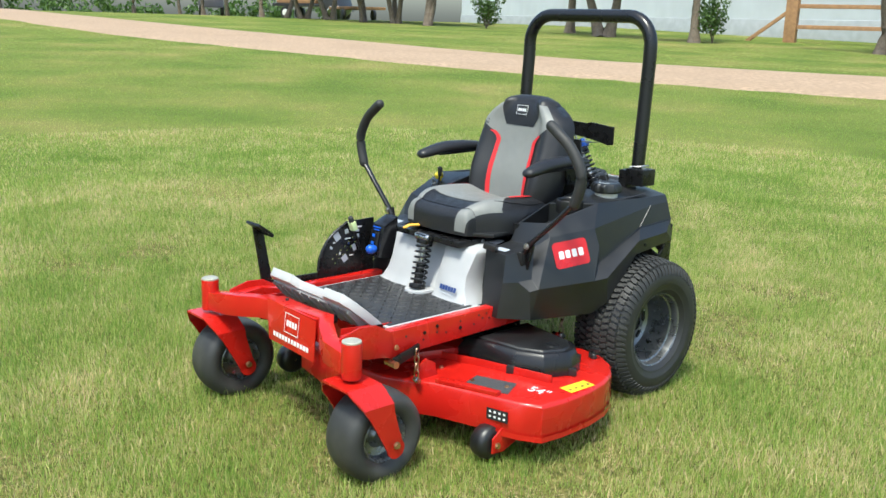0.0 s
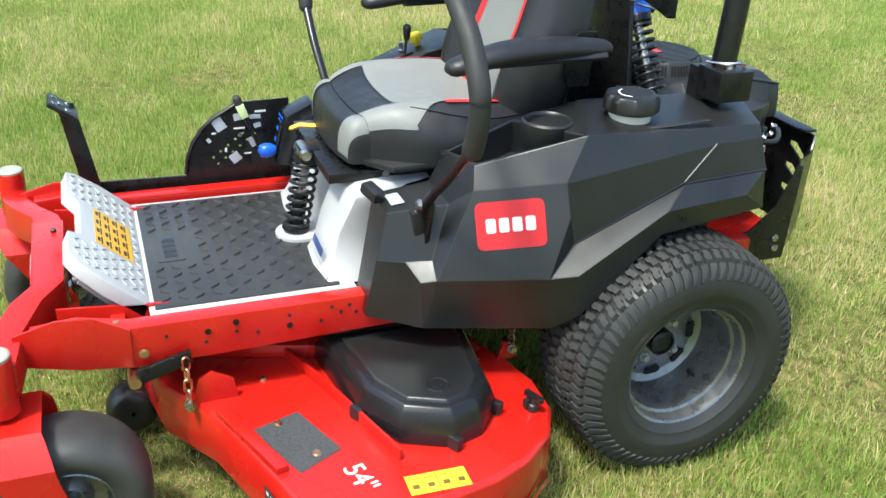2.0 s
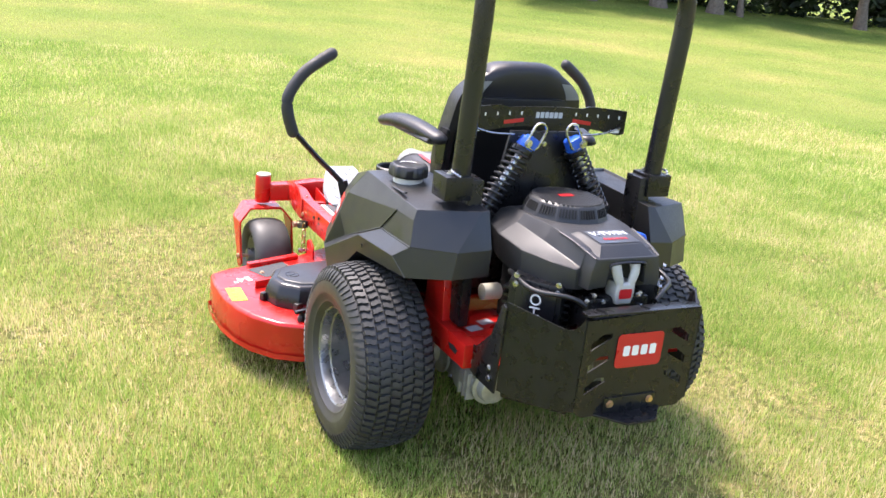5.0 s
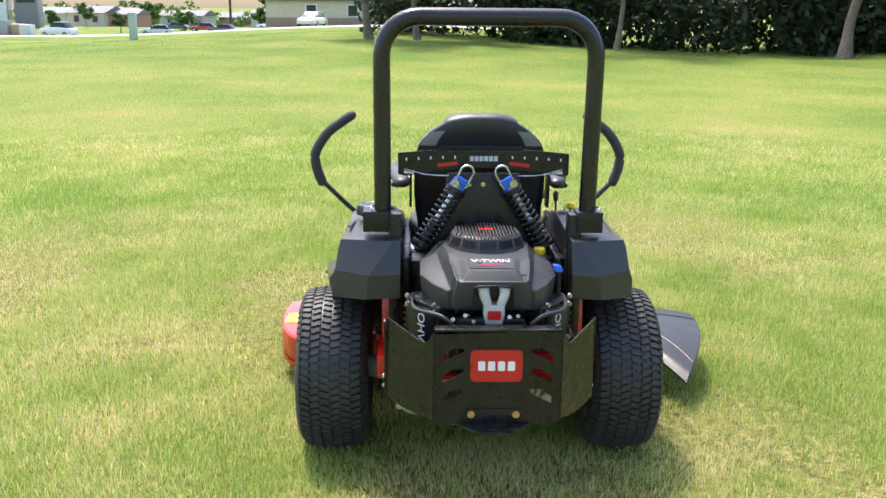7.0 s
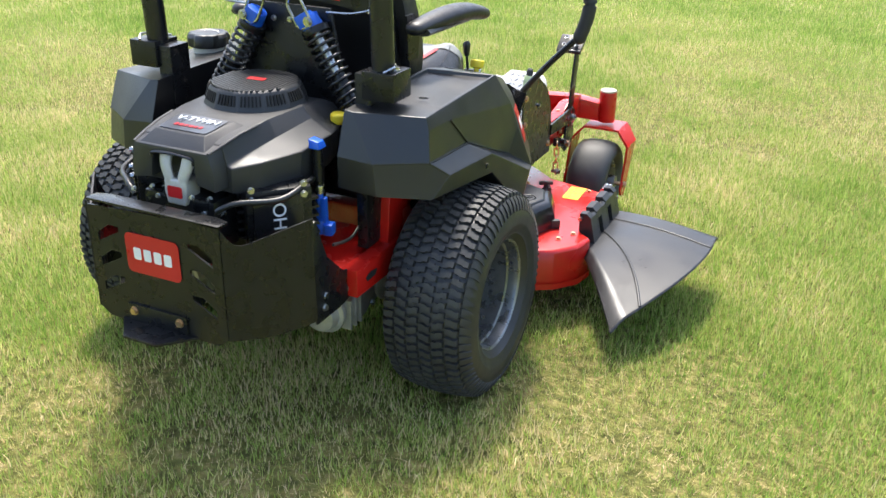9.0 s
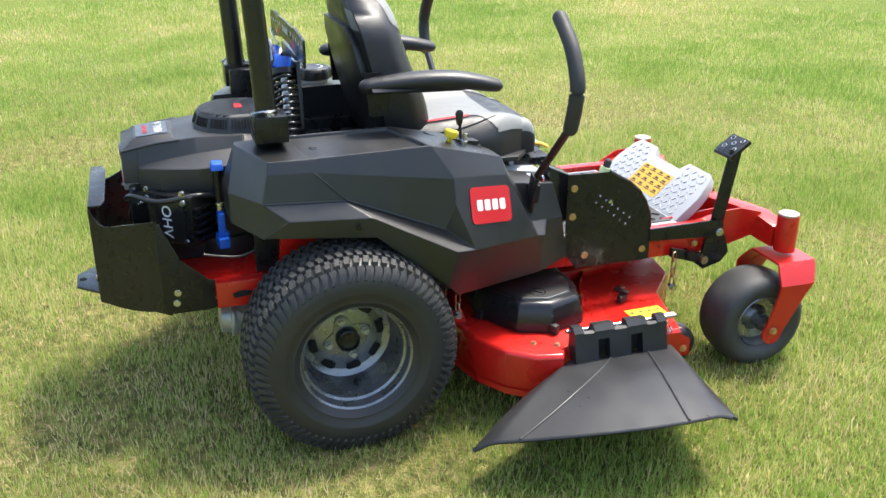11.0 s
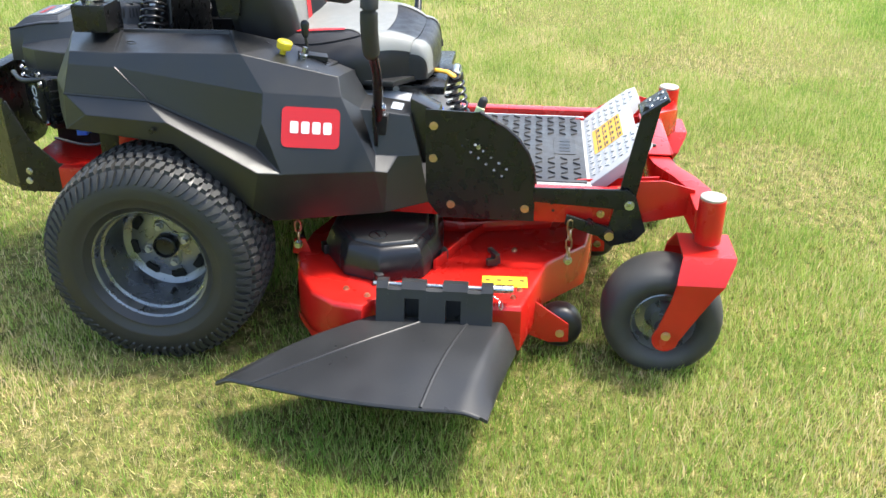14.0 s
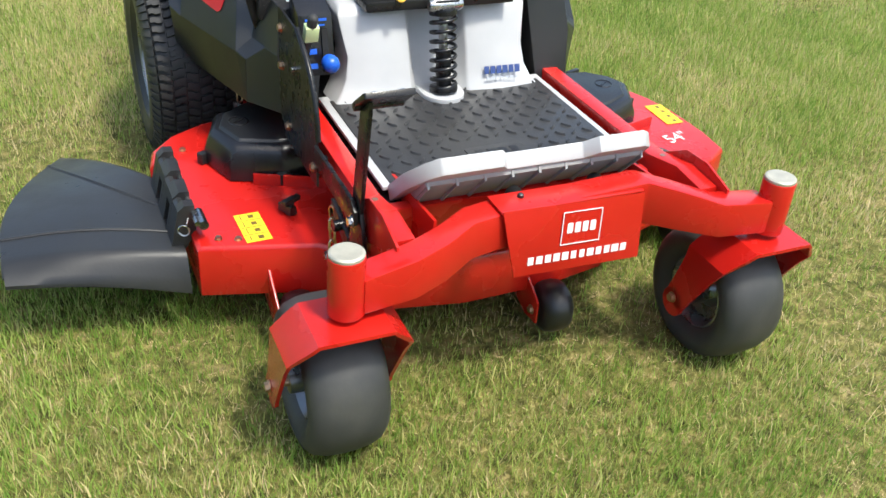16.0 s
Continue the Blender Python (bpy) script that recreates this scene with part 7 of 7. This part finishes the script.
def leaves(name, centres, radius, per, size, material, seed, flat=0.8):
    """Many small leaf blades in clumps round the given centres, as one mesh."""
    rng = np.random.default_rng(seed)
    c = np.repeat(np.array(centres, float), per, axis=0)
    n = len(c)
    d = rng.normal(size=(n, 3))
    d /= np.linalg.norm(d, axis=1)[:, None]
    rr = radius if np.ndim(radius) == 0 else np.repeat(np.array(radius), per)
    p = c + d * (np.cbrt(rng.uniform(0.08, 1, n)) * rr)[:, None] * np.array([1, 1, flat])
    u = rng.normal(size=(n, 3))
    u /= np.linalg.norm(u, axis=1)[:, None]
    w = np.cross(u, rng.normal(size=(n, 3)))
    w /= np.linalg.norm(w, axis=1)[:, None]
    s = (size * rng.uniform(0.6, 1.4, n))[:, None]
    v = np.stack([p - u * s, p + w * s * 0.45, p + u * s, p - w * s * 0.45], 1).reshape(-1, 3)
    me = bpy.data.meshes.new(name)
    me.vertices.add(n * 4)
    me.vertices.foreach_set("co", v.astype(np.float32).ravel())
    me.loops.add(n * 4)
    me.loops.foreach_set("vertex_index", np.arange(n * 4, dtype=np.int32))
    me.polygons.add(n)
    me.polygons.foreach_set("loop_start", np.arange(n, dtype=np.int32) * 4)
    me.update(calc_edges=True)
    me.materials.append(material)
    return me


def tree(x, y, h, r, seed, stems=1, leaf=LEAF, crown_from=0.35, spread=1.0, per=90, label="shade tree with dark trunk on the grass", size=0.11):
    rnd = random.Random(seed)
    t = thing("tree", label, "tree", pose(x, y, gz(x, y) - 0.05), group="trees along the drive")
    bm = B()
    tips = []
    for k in range(stems):
        a = rnd.uniform(0, 6.28)
        lean = rnd.uniform(0.02, 0.10) if stems == 1 else rnd.uniform(0.12, 0.3)
        p0 = Vector((0.22 * math.cos(a), 0.22 * math.sin(a), 0)) * (stems > 1)
        pts = [p0]
        for i in range(1, 6):
            f = i / 5
            pts.append(p0 + Vector((math.cos(a) * lean * h * f + rnd.uniform(-0.08, 0.08), math.sin(a) * lean * h * f + rnd.uniform(-0.08, 0.08), h * 0.72 * f)))
        path = smooth_path(pts, 3)
        rad = [r * (1.45 - 0.45 * min(1, i / 2)) * (1 - 0.8 * i / (len(path) - 1)) for i in range(len(path))]
        sweep(bm, path, rad, 8)
        for i in range(7):
            q = path[int(len(path) * rnd.uniform(0.4, 0.9))]
            b = rnd.uniform(0, 6.28)
            ln = h * rnd.uniform(0.18, 0.34) * spread
            e = q + Vector((math.cos(b) * ln, math.sin(b) * ln, ln * rnd.uniform(0.1, 0.7)))
            mid = q.lerp(e, 0.5) + Vector((0, 0, rnd.uniform(-0.1, 0.2)))
            sweep(bm, smooth_path([q, mid, e], 3), [r * 0.35 * (1 - 0.13 * j) for j in range(7)], 5)
            tips += [e, mid]
        tips.append(path[-1])
    part("trunk", bm, BARK, t, "", 60)
    cs, rs = [], []
    for e in tips:
        for k in range(3):
            c = e + Vector((rnd.uniform(-0.5, 0.5), rnd.uniform(-0.5, 0.5), rnd.uniform(-0.2, 0.5))) * h * 0.12
            if c.z > h * crown_from:
                cs.append(tuple(c))
                rs.append(h * rnd.uniform(0.06, 0.12))
    if cs:
        part("crown", leaves("crown", cs, rs, per, size, leaf, seed), None, t)
    return t


# row of trees beyond the gravel drive
k = 0
for x, y, h, r, st in ((72, -30, 7, 0.16, 1), (70, -33, 7, 0.15, 1), (67, -33.5, 7, 0.17, 1), (64, -34, 7, 0.16, 2), (59, -34, 7, 0.18, 1), (56, -34, 7.5, 0.16, 2), (53.5, -34, 7, 0.18, 2), (51, -34.5, 7.5, 0.2, 2),
                       (47, -34.4, 7, 0.17, 2), (44.5, -35, 7.5, 0.19, 3), (41, -34.4, 7.5, 0.2, 3), (31.8, -36.9, 8, 0.27, 1), (27.9, -35.0, 8, 0.29, 2), (22.8, -35.3, 8, 0.24, 1), (14.4, -36.1, 7.5, 0.26, 1),
                       (9, -38, 8, 0.22, 1), (3, -40, 8, 0.25, 1), (-6, -42, 8.5, 0.25, 1), (-16, -44, 8, 0.25, 1), (80, -22, 8, 0.2, 2)):
    k += 1
    tree(x, y, h, r, 100 + k, st, crown_from=0.33, per=70, size=0.13)
# low foliage hanging against the wall, and bushes
def bush(x, y, w, h, seed, leaf=LEAF, label="leafy green bush on the grass"):
    rnd = random.Random(seed)
    t = thing("bush", label, "bush", pose(x, y, gz(x, y)))
    bm = B()
    cs = []
    for i in range(9):
        a = rnd.uniform(0, 6.28)
        e = Vector((math.cos(a) * w * rnd.uniform(0.2, 0.9), math.sin(a) * w * rnd.uniform(0.2, 0.9), h * rnd.uniform(0.3, 1)))
        sweep(bm, smooth_path([(0, 0, 0), e * 0.5 + Vector((0, 0, 0.1)), e], 3), [0.025 * (1 - 0.12 * j) for j in range(7)], 5)
        cs += [tuple(e), tuple(e * 0.7)]
    part("stems", bm, BARK, t, "", 60)
    part("foliage", leaves("foliage", cs, h * 0.24, 70, 0.09, leaf, seed), None, t)


bush(36.6, -35.2, 0.9, 1.7, 5)
bush(22.2, -35.9, 0.6, 2.2, 6, label="young leafy shoots at the foot of a tree")
bush(16.5, -47.2, 0.7, 2.2, 7)

# white sheet-metal building
# white toned down: the trees' shade on the hall, put into its colour
SHEETM = mat("shade_toned_white_metal", (0.56, 0.59, 0.63), 0.5, vary=0.06, scale=0.6, stain=(0.5, 0.52, 0.55), stain_scale=0.4, stain_amt=0.4)
FOOT = mat("grey_block_footing", (0.42, 0.44, 0.47), 0.85, vary=0.1, scale=2, bump=0.3, bscale=30)
ROOFM = mat("grey_roofing", (0.13, 0.13, 0.135), 0.7, vary=0.12, scale=3)
hall = thing("metal_building", "long white corrugated metal building behind the trees", "building", pose(40, -50, gz(36, -48) - 0.3, 0, 0, -9))
bm = B()
n = 150
xs = np.linspace(-24, 18, n)
lo = [(x, 0.0 + 0.035 * (i % 3 == 0), 1.1) for i, x in enumerate(xs)]
ringl = [[bm.verts.new((x, yy, z)) for z in (1.1, 5.2)] for x, yy, _ in lo]
for a, b in zip(ringl, ringl[1:]):
    bm.faces.new((a[0], b[0], b[1], a[1]))
box(bm, -24, 18, -14, -0.02, 0.0, 5.2)
part("wall", bm, SHEETM, hall, "white ribbed metal wall", 20)
part("footing", bevel(box(B(), -24.05, 18.05, -14.05, 0.05, -0.6, 1.1), 0.02), FOOT, hall, "pale grey footing")
part("roof", prism(B(), [(-14.6, 5.2), (0.6, 5.2), (-7, 7.4)], "x", -24.5, 18.5), ROOFM, hall)
# post and rail frame with tan siding
WOOD = mat("orange_brown_timber", (0.36, 0.20, 0.10), 0.8, vary=0.2, scale=6, bump=0.4, bscale=40)
SIDING = mat("tan_siding", (0.47, 0.34, 0.20), 0.75, vary=0.1, scale=4)
gate = thing("timber_frame", "brown timber posts and rails with tan boards", "fence", pose(21.4, -41.5, gz(21.4, -41.5) - 0.1, 0, 0, 196))
bm = B()
box(bm, -0.28, 0.28, -0.28, 0.28, 0, 3.4)
part("post", bevel(bm, 0.02), WOOD, gate)
part("post", bevel(box(B(), 4.2, 4.45, -0.15, 0.15, 0, 3.2), 0.02), WOOD, gate)
for z in (0.75, 1.75, 2.7):
    part("rail", bevel(box(B(), 0.2, 4.4, -0.08, 0.08, z, z + 0.2), 0.02), WOOD, gate)
part("brace", bevel(obox(B(), pose(-1.2, 0, 0.8, 0, -38, 0), 2.6, 0.15, 0.18), 0.02), WOOD, gate)
for i in range(16):
    part("board", bevel(obox(B(), pose(5.7, 0.0, 0.75 + 0.2 * i, -8, 0, 0), 2.4, 0.03, 0.2), 0.004), SIDING, gate)


# parked vehicles far off
def car(x, y, rz, body, label, kind="car", k=1.0):
    c = thing("parked_" + kind, label, kind, pose(x, y, gz(x, y), 0, 0, rz))
    tall = 1.0 if kind == "car" else 1.28
    bm = B()
    loft(bm, [[(sx * w, yy, zz) for sx, zz in ((-1, 0.35), (1, 0.35), (1, top * 0.75), (0.9, top), (-0.9, top), (-1, top * 0.75))]
              for yy, w, top in ((-2.25, 0.78, 0.75), (-2.1, 0.88, 0.85 * tall), (-0.9, 0.9, 0.95 * tall), (0.9, 0.9, 0.95 * tall), (2.0, 0.88, 0.85 * tall), (2.25, 0.78, 0.7))])
    part("body", bevel(bm, 0.05), body, c)
    bm = loft(B(), [[(-0.8, -1.7, 0.9 * tall), (0.8, -1.7, 0.9 * tall), (0.8, 0.9, 0.9 * tall), (-0.8, 0.9, 0.9 * tall)], [(-0.66, -1.2, 1.42 * tall), (0.66, -1.2, 1.42 * tall), (0.66, 0.25, 1.42 * tall), (-0.66, 0.25, 1.42 * tall)]])
    part("cabin_glass", bevel(bm, 0.05), GLOSSBLK, c, "dark windows")
    part("roof", bevel(box(B(), -0.66, 0.66, -1.2, 0.25, 1.41 * tall, 1.45 * tall), 0.02), body, c)
    for sx in (-1, 1):
        for yy in (-1.4, 1.4):
            w = part("wheel", bevel(lathe(B(), [(sx * 0.72, 0.33), (sx * 0.92, 0.33)], "x", (0, yy, 0.33), 20), 0.03), RUBBER, c)
            part("rim", lathe(B(), [(sx * 0.90, 0.2), (sx * 0.925, 0.19)], "x", (0, yy, 0.33), 16), CHROME, w)
        part("headlight", bevel(box(B(), sx * 0.62 - 0.15, sx * 0.62 + 0.15, 2.12, 2.24, 0.6, 0.75), 0.02), WHITE, c)


WHITEC = mat("white_car_paint", (0.72, 0.72, 0.73), 0.3, vary=0.03, scale=2, coat=0.5)
GREYC = mat("dark_car_paint", (0.06, 0.065, 0.075), 0.3, vary=0.05, scale=2, coat=0.5)
REDC = mat("red_car_paint", (0.35, 0.03, 0.03), 0.3, vary=0.05, scale=2, coat=0.5)
SILC = mat("silver_car_paint", (0.5, 0.51, 0.53), 0.3, metal=0.3, vary=0.05, scale=2, coat=0.5)
for x, y, rz, b, lb, kd in ((-45, 118, 75, WHITEC, "white pickup parked in the lot", "pickup"), (-35.5, 128, 100, SILC, "silver car on the lot", "car"), (-29, 140, 80, GREYC, "dark car on the lot", "car"),
                            (-53, 124, 90, SILC, "silver car beside building materials", "car"), (-9.9, 86, 170, WHITEC, "white sport utility car by the house", "car"),
                            (-34, 150, 95, REDC, "red car far off", "car"), (-25, 160, 90, WHITEC, "white car far off", "car"), (-41, 160, 85, GREYC, "dark car far off", "car"), (-14, 150, 100, GREYC, "dark pickup far off", "pickup")):
    car(x, y, rz, b, lb, kd)

# trailer and truck behind the tree row
DARKV = mat("dark_vehicle_paint", (0.03, 0.03, 0.035), 0.4, vary=0.1, coat=0.3)
def truck(x, y, rz, label):
    t = thing("flatbed_truck", label, "truck", pose(x, y, gz(x, y), 0, 0, rz))
    part("bed", bevel(box(B(), -1.1, 1.1, -3.5, 1.2, 1.0, 1.25), 0.03), DARKV, t)
    part("cab", bevel(loft(B(), [[(-1.05, 1.3, 0.7), (1.05, 1.3, 0.7), (1.05, 3.3, 0.7), (-1.05, 3.3, 0.7)], [(-1.0, 1.3, 2.4), (1.0, 1.3, 2.4), (1.0, 2.6, 2.4), (-1.0, 2.6, 2.4)]]), 0.08), DARKV, t)
    for sx in (-1, 1):
        for yy in (-2.2, 2.4):
            w = part("wheel", bevel(lathe(B(), [(sx * 0.8, 0.5), (sx * 1.08, 0.5)], "x", (0, yy, 0.5), 24), 0.04), RUBBER, t)
            part("rim", lathe(B(), [(sx * 1.06, 0.3), (sx * 1.09, 0.28)], "x", (0, yy, 0.5), 18), WHITE, w)
    part("load", bevel(box(B(), -0.95, 0.95, -3.2, 0.8, 1.25, 1.75), 0.08), WOOD, t)


truck(76, -39, 62, "dark flatbed truck parked behind the trees")
truck(64, -42, 110, "dark truck with pale load behind the trees")
tr_ = thing("flat_trailer", "pale flat trailer with lowered ramp", "trailer", pose(55.5, -40, gz(55.5, -40), 0, 0, 75))
part("deck", bevel(box(B(), -1.1, 1.1, -3, 3, 0.75, 0.95), 0.02), WOOD, tr_)
part("ramp", bevel(obox(B(), pose(0, -4.1, 0.5, 22, 0, 0), 2.0, 2.4, 0.1), 0.02), SHEETM, tr_)
for sx in (-1, 1):
    part("wheel", bevel(lathe(B(), [(sx * 1.1, 0.38), (sx * 1.32, 0.38)], "x", (0, 0.4, 0.38), 20), 0.03), RUBBER, tr_)

# wood along the bank
hedge_c, hedge_r = [], []
rnd = random.Random(77)
for i in range(900):
    t = rnd.random()
    x = -2.0 + 62 * t
    y = 33.5 - 0.36 * x + rnd.uniform(0, 7.0)
    if x < 4:
        y += (4 - x) * 0.5
    # every third clump: high canopy out of view, added to shade the wood below
    z = gz(x, y) + (rnd.uniform(0.1, 3.0) if i % 3 else rnd.uniform(3, 8.5))
    hedge_c.append((x, y, z))
    hedge_r.append(rnd.uniform(0.7, 1.4))
me = leaves("wood_foliage", hedge_c, hedge_r, 150, 0.17, SHADELEAF, 21, 1.0)
tagged(new("wood_foliage", me), "dense foliage of a wood edge, coloured dark for canopy shade", "wood", kind="stuff")
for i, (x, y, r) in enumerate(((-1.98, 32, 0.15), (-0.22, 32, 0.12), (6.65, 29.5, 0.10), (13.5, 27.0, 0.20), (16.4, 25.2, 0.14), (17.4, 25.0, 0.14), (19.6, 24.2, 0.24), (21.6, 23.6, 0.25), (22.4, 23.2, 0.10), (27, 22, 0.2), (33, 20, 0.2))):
    tree(x, y, 9, r, 300 + i, 1, SHADELEAF, 0.28, 1.0, 70, "tall tree with pale trunk at the wood edge", 0.16)

# beige house with gable
BEIGE = mat("beige_stucco", (0.62, 0.53, 0.40), 0.85, vary=0.06, scale=2)
BRICKB = mat("brown_brick_base", (0.34, 0.23, 0.17), 0.85, vary=0.15, scale=8, bump=0.3, bscale=20)
WINDOW = mat("dark_window_glass", (0.03, 0.035, 0.04), 0.1, vary=0.05)
house = thing("beige_house", "beige stucco house with brown brick base", "house", pose(-12.1, 100, gz(-13, 100), 0, 0, 4))
part("wall", bevel(box(B(), -4.2, 9, 0, 12, 0, 2.85), 0.02), BEIGE, house)
part("base", bevel(box(B(), -4.25, 9.05, -0.05, 12.05, 0, 1.0), 0.02), BRICKB, house)
part("roof", prism(B(), [(-5, 2.75), (9.8, 2.75), (2.4, 5.2)], "y", -0.5, 12.5), ROOFM, house)
part("gable", prism(B(), [(-4.2, 2.8), (9, 2.8), (2.4, 5.0)], "y", -0.08, 0.3), BEIGE, house)
for x in (0.6, 5.0):
    wn = part("window", bevel(box(B(), x - 0.65, x + 0.65, -0.1, 0.05, 1.1, 2.4), 0.02), WHITE, house)
    part("pane", box(B(), x - 0.5, x + 0.5, -0.13, -0.06, 1.2, 2.3), WINDOW, wn)
# large pale building at the lot
big = thing("commercial_building", "large pale building with dark panels by the lot", "building", pose(-95, 158, gz(-80, 150), 0, 0, 14))
part("wall", bevel(box(B(), -22, 20, 0, 25, 0, 11), 0.05), mat("pale_panel_wall", (0.66, 0.65, 0.67), 0.6, vary=0.05, scale=0.5), big)
for x in (16.5, 21.5, 26.5):
    part("bay", bevel(box(B(), x, x + 3.8, -0.5, 6, 0, 10 if x < 20 else 8.5), 0.05), mat("slate_panel", (0.2, 0.2, 0.23), 0.5) if x != 21.5 else WHITEC, big)
    part("pane", box(B(), x + 0.4, x + 3.4, -0.56, -0.45, 4.2, 6.8), WINDOW, big)
for i in range(2):
    bl = thing("boom_lift", "blue folding boom lift by the building", "lift", pose(-66 + 5 * i, 124, gz(-66, 124)))
    part("chassis", bevel(box(B(), -1.1, 1.1, -1, 1, 0.4, 1.4), 0.05), BLUE, bl)
    part("boom", bevel(obox(B(), pose(-1.2, 0, 4.2, 0, -22, 0), 0.35, 0.35, 6.5), 0.03), BLUE, bl)
    for sx in (-1, 1):
        part("wheel", bevel(lathe(B(), [(-0.95, 0.45), (-0.7, 0.45)], "y", (sx * 0.8, 0, 0.45), 18), 0.03), RUBBER, bl)
rnd = random.Random(9)
CRATE = [mat("kraft_pallet_load", (0.42, 0.30, 0.18), 0.8), mat("white_wrapped_load", (0.6, 0.6, 0.6), 0.5), mat("grey_stacked_load", (0.33, 0.34, 0.36), 0.7)]
for i in range(14):
    x = -72 + 1.75 * i
    m_ = CRATE[i % 3]
    t = thing("pallet_load", "stacked building materials on a pallet", "pallet", pose(x, 119 + rnd.uniform(-2, 2), gz(x, 119), 0, 0, rnd.uniform(-10, 10)), group="pallet loads by the lot")
    part("load", bevel(box(B(), -0.75, 0.75, -0.6, 0.6, 0.15, rnd.uniform(1.0, 2.0)), 0.05), m_, t)
    part("pallet", bevel(box(B(), -0.8, 0.8, -0.65, 0.65, 0, 0.15), 0.02), WOOD, t)
# low town and tree line at the horizon
ROOFS = [mat("brick_town_wall", (0.40, 0.2, 0.15), 0.8), mat("grey_town_wall", (0.42, 0.42, 0.42), 0.8), mat("cream_town_wall", (0.55, 0.5, 0.42), 0.8)]
rnd = random.Random(14)
for i in range(22):
    x, y = -130 + 7.2 * i + rnd.uniform(-3, 3), 195 + rnd.uniform(0, 90)
    w, d, hh = rnd.uniform(7, 14), rnd.uniform(8, 12), rnd.uniform(3.2, 4.6)
    hz = thing("town_house", "low pitched-roof house far across town", "house", pose(x, y, gz(x, y), 0, 0, rnd.uniform(-20, 20)), group="houses across town")
    part("wall", box(B(), -w / 2, w / 2, 0, d, -2, hh * 0.65), ROOFS[i % 3], hz)
    part("roof", prism(B(), [(-0.5, hh * 0.65), (d + 0.5, hh * 0.65), (d / 2, hh)], "x", -w / 2 - 0.4, w / 2 + 0.4), ROOFM, hz)
    for xx in (-w / 4, w / 4):
        part("window", box(B(), xx - 0.6, xx + 0.6, -0.06, 0.05, 0.9, 2.2), WINDOW, hz)
cs, rs = [], []
rnd = random.Random(31)
for i in range(900):
    a = radians(rnd.uniform(-35, 245))
    d = rnd.uniform(230, 330)
    x, y = math.cos(a) * d, math.sin(a) * d
    cs.append((x, y, gz(x, y) + rnd.uniform(-1, 4.5)))
    rs.append(rnd.uniform(1.6, 3.0))
tagged(new("far_woods", leaves("far_woods", cs, rs, 60, 0.7, LEAF, 55, 0.8)), "hazy far line of trees", "woods", kind="stuff")
# small trees about the lot
for i, (x, y, h) in enumerate(((-44, 140, 3.2), (-37, 150, 3.6), (-58, 152, 3.4), (-22, 138, 2.6), (-17, 112, 6.5), (-50, 178, 5.5), (-31, 186, 5.0), (-66, 190, 6.0))):
    tree(x, y, h, 0.09, 500 + i, 1, LEAF, 0.25, 1.0, 45, "small round tree by the car lot", 0.22)
# verge: marker post, bins
post = thing("utility_pedestal", "pale green utility pedestal on the verge", "utility box", pose(-13.2, 41, gz(-13.2, 41)))
part("shell", bevel(box(B(), -0.16, 0.16, -0.16, 0.16, 0, 1.15), 0.03), mat("pale_green_paint", (0.40, 0.5, 0.43), 0.5), post)
part("lid", bevel(box(B(), -0.18, 0.18, -0.18, 0.18, 1.15, 1.22), 0.02), mat("pale_green_lid", (0.36, 0.46, 0.4), 0.5), post)
pole = thing("pole_sign", "tall sign with white panel on a dark pole", "sign", pose(-29.7, 150, gz(-29.7, 150)))
part("pole", rod(B(), (0, 0, 0), (0, 0, 9), 0.2, 12), DARKV, pole)
part("panel", bevel(box(B(), -2.0, 2.0, -0.15, 0.15, 6, 9.5), 0.05), WHITE, pole)
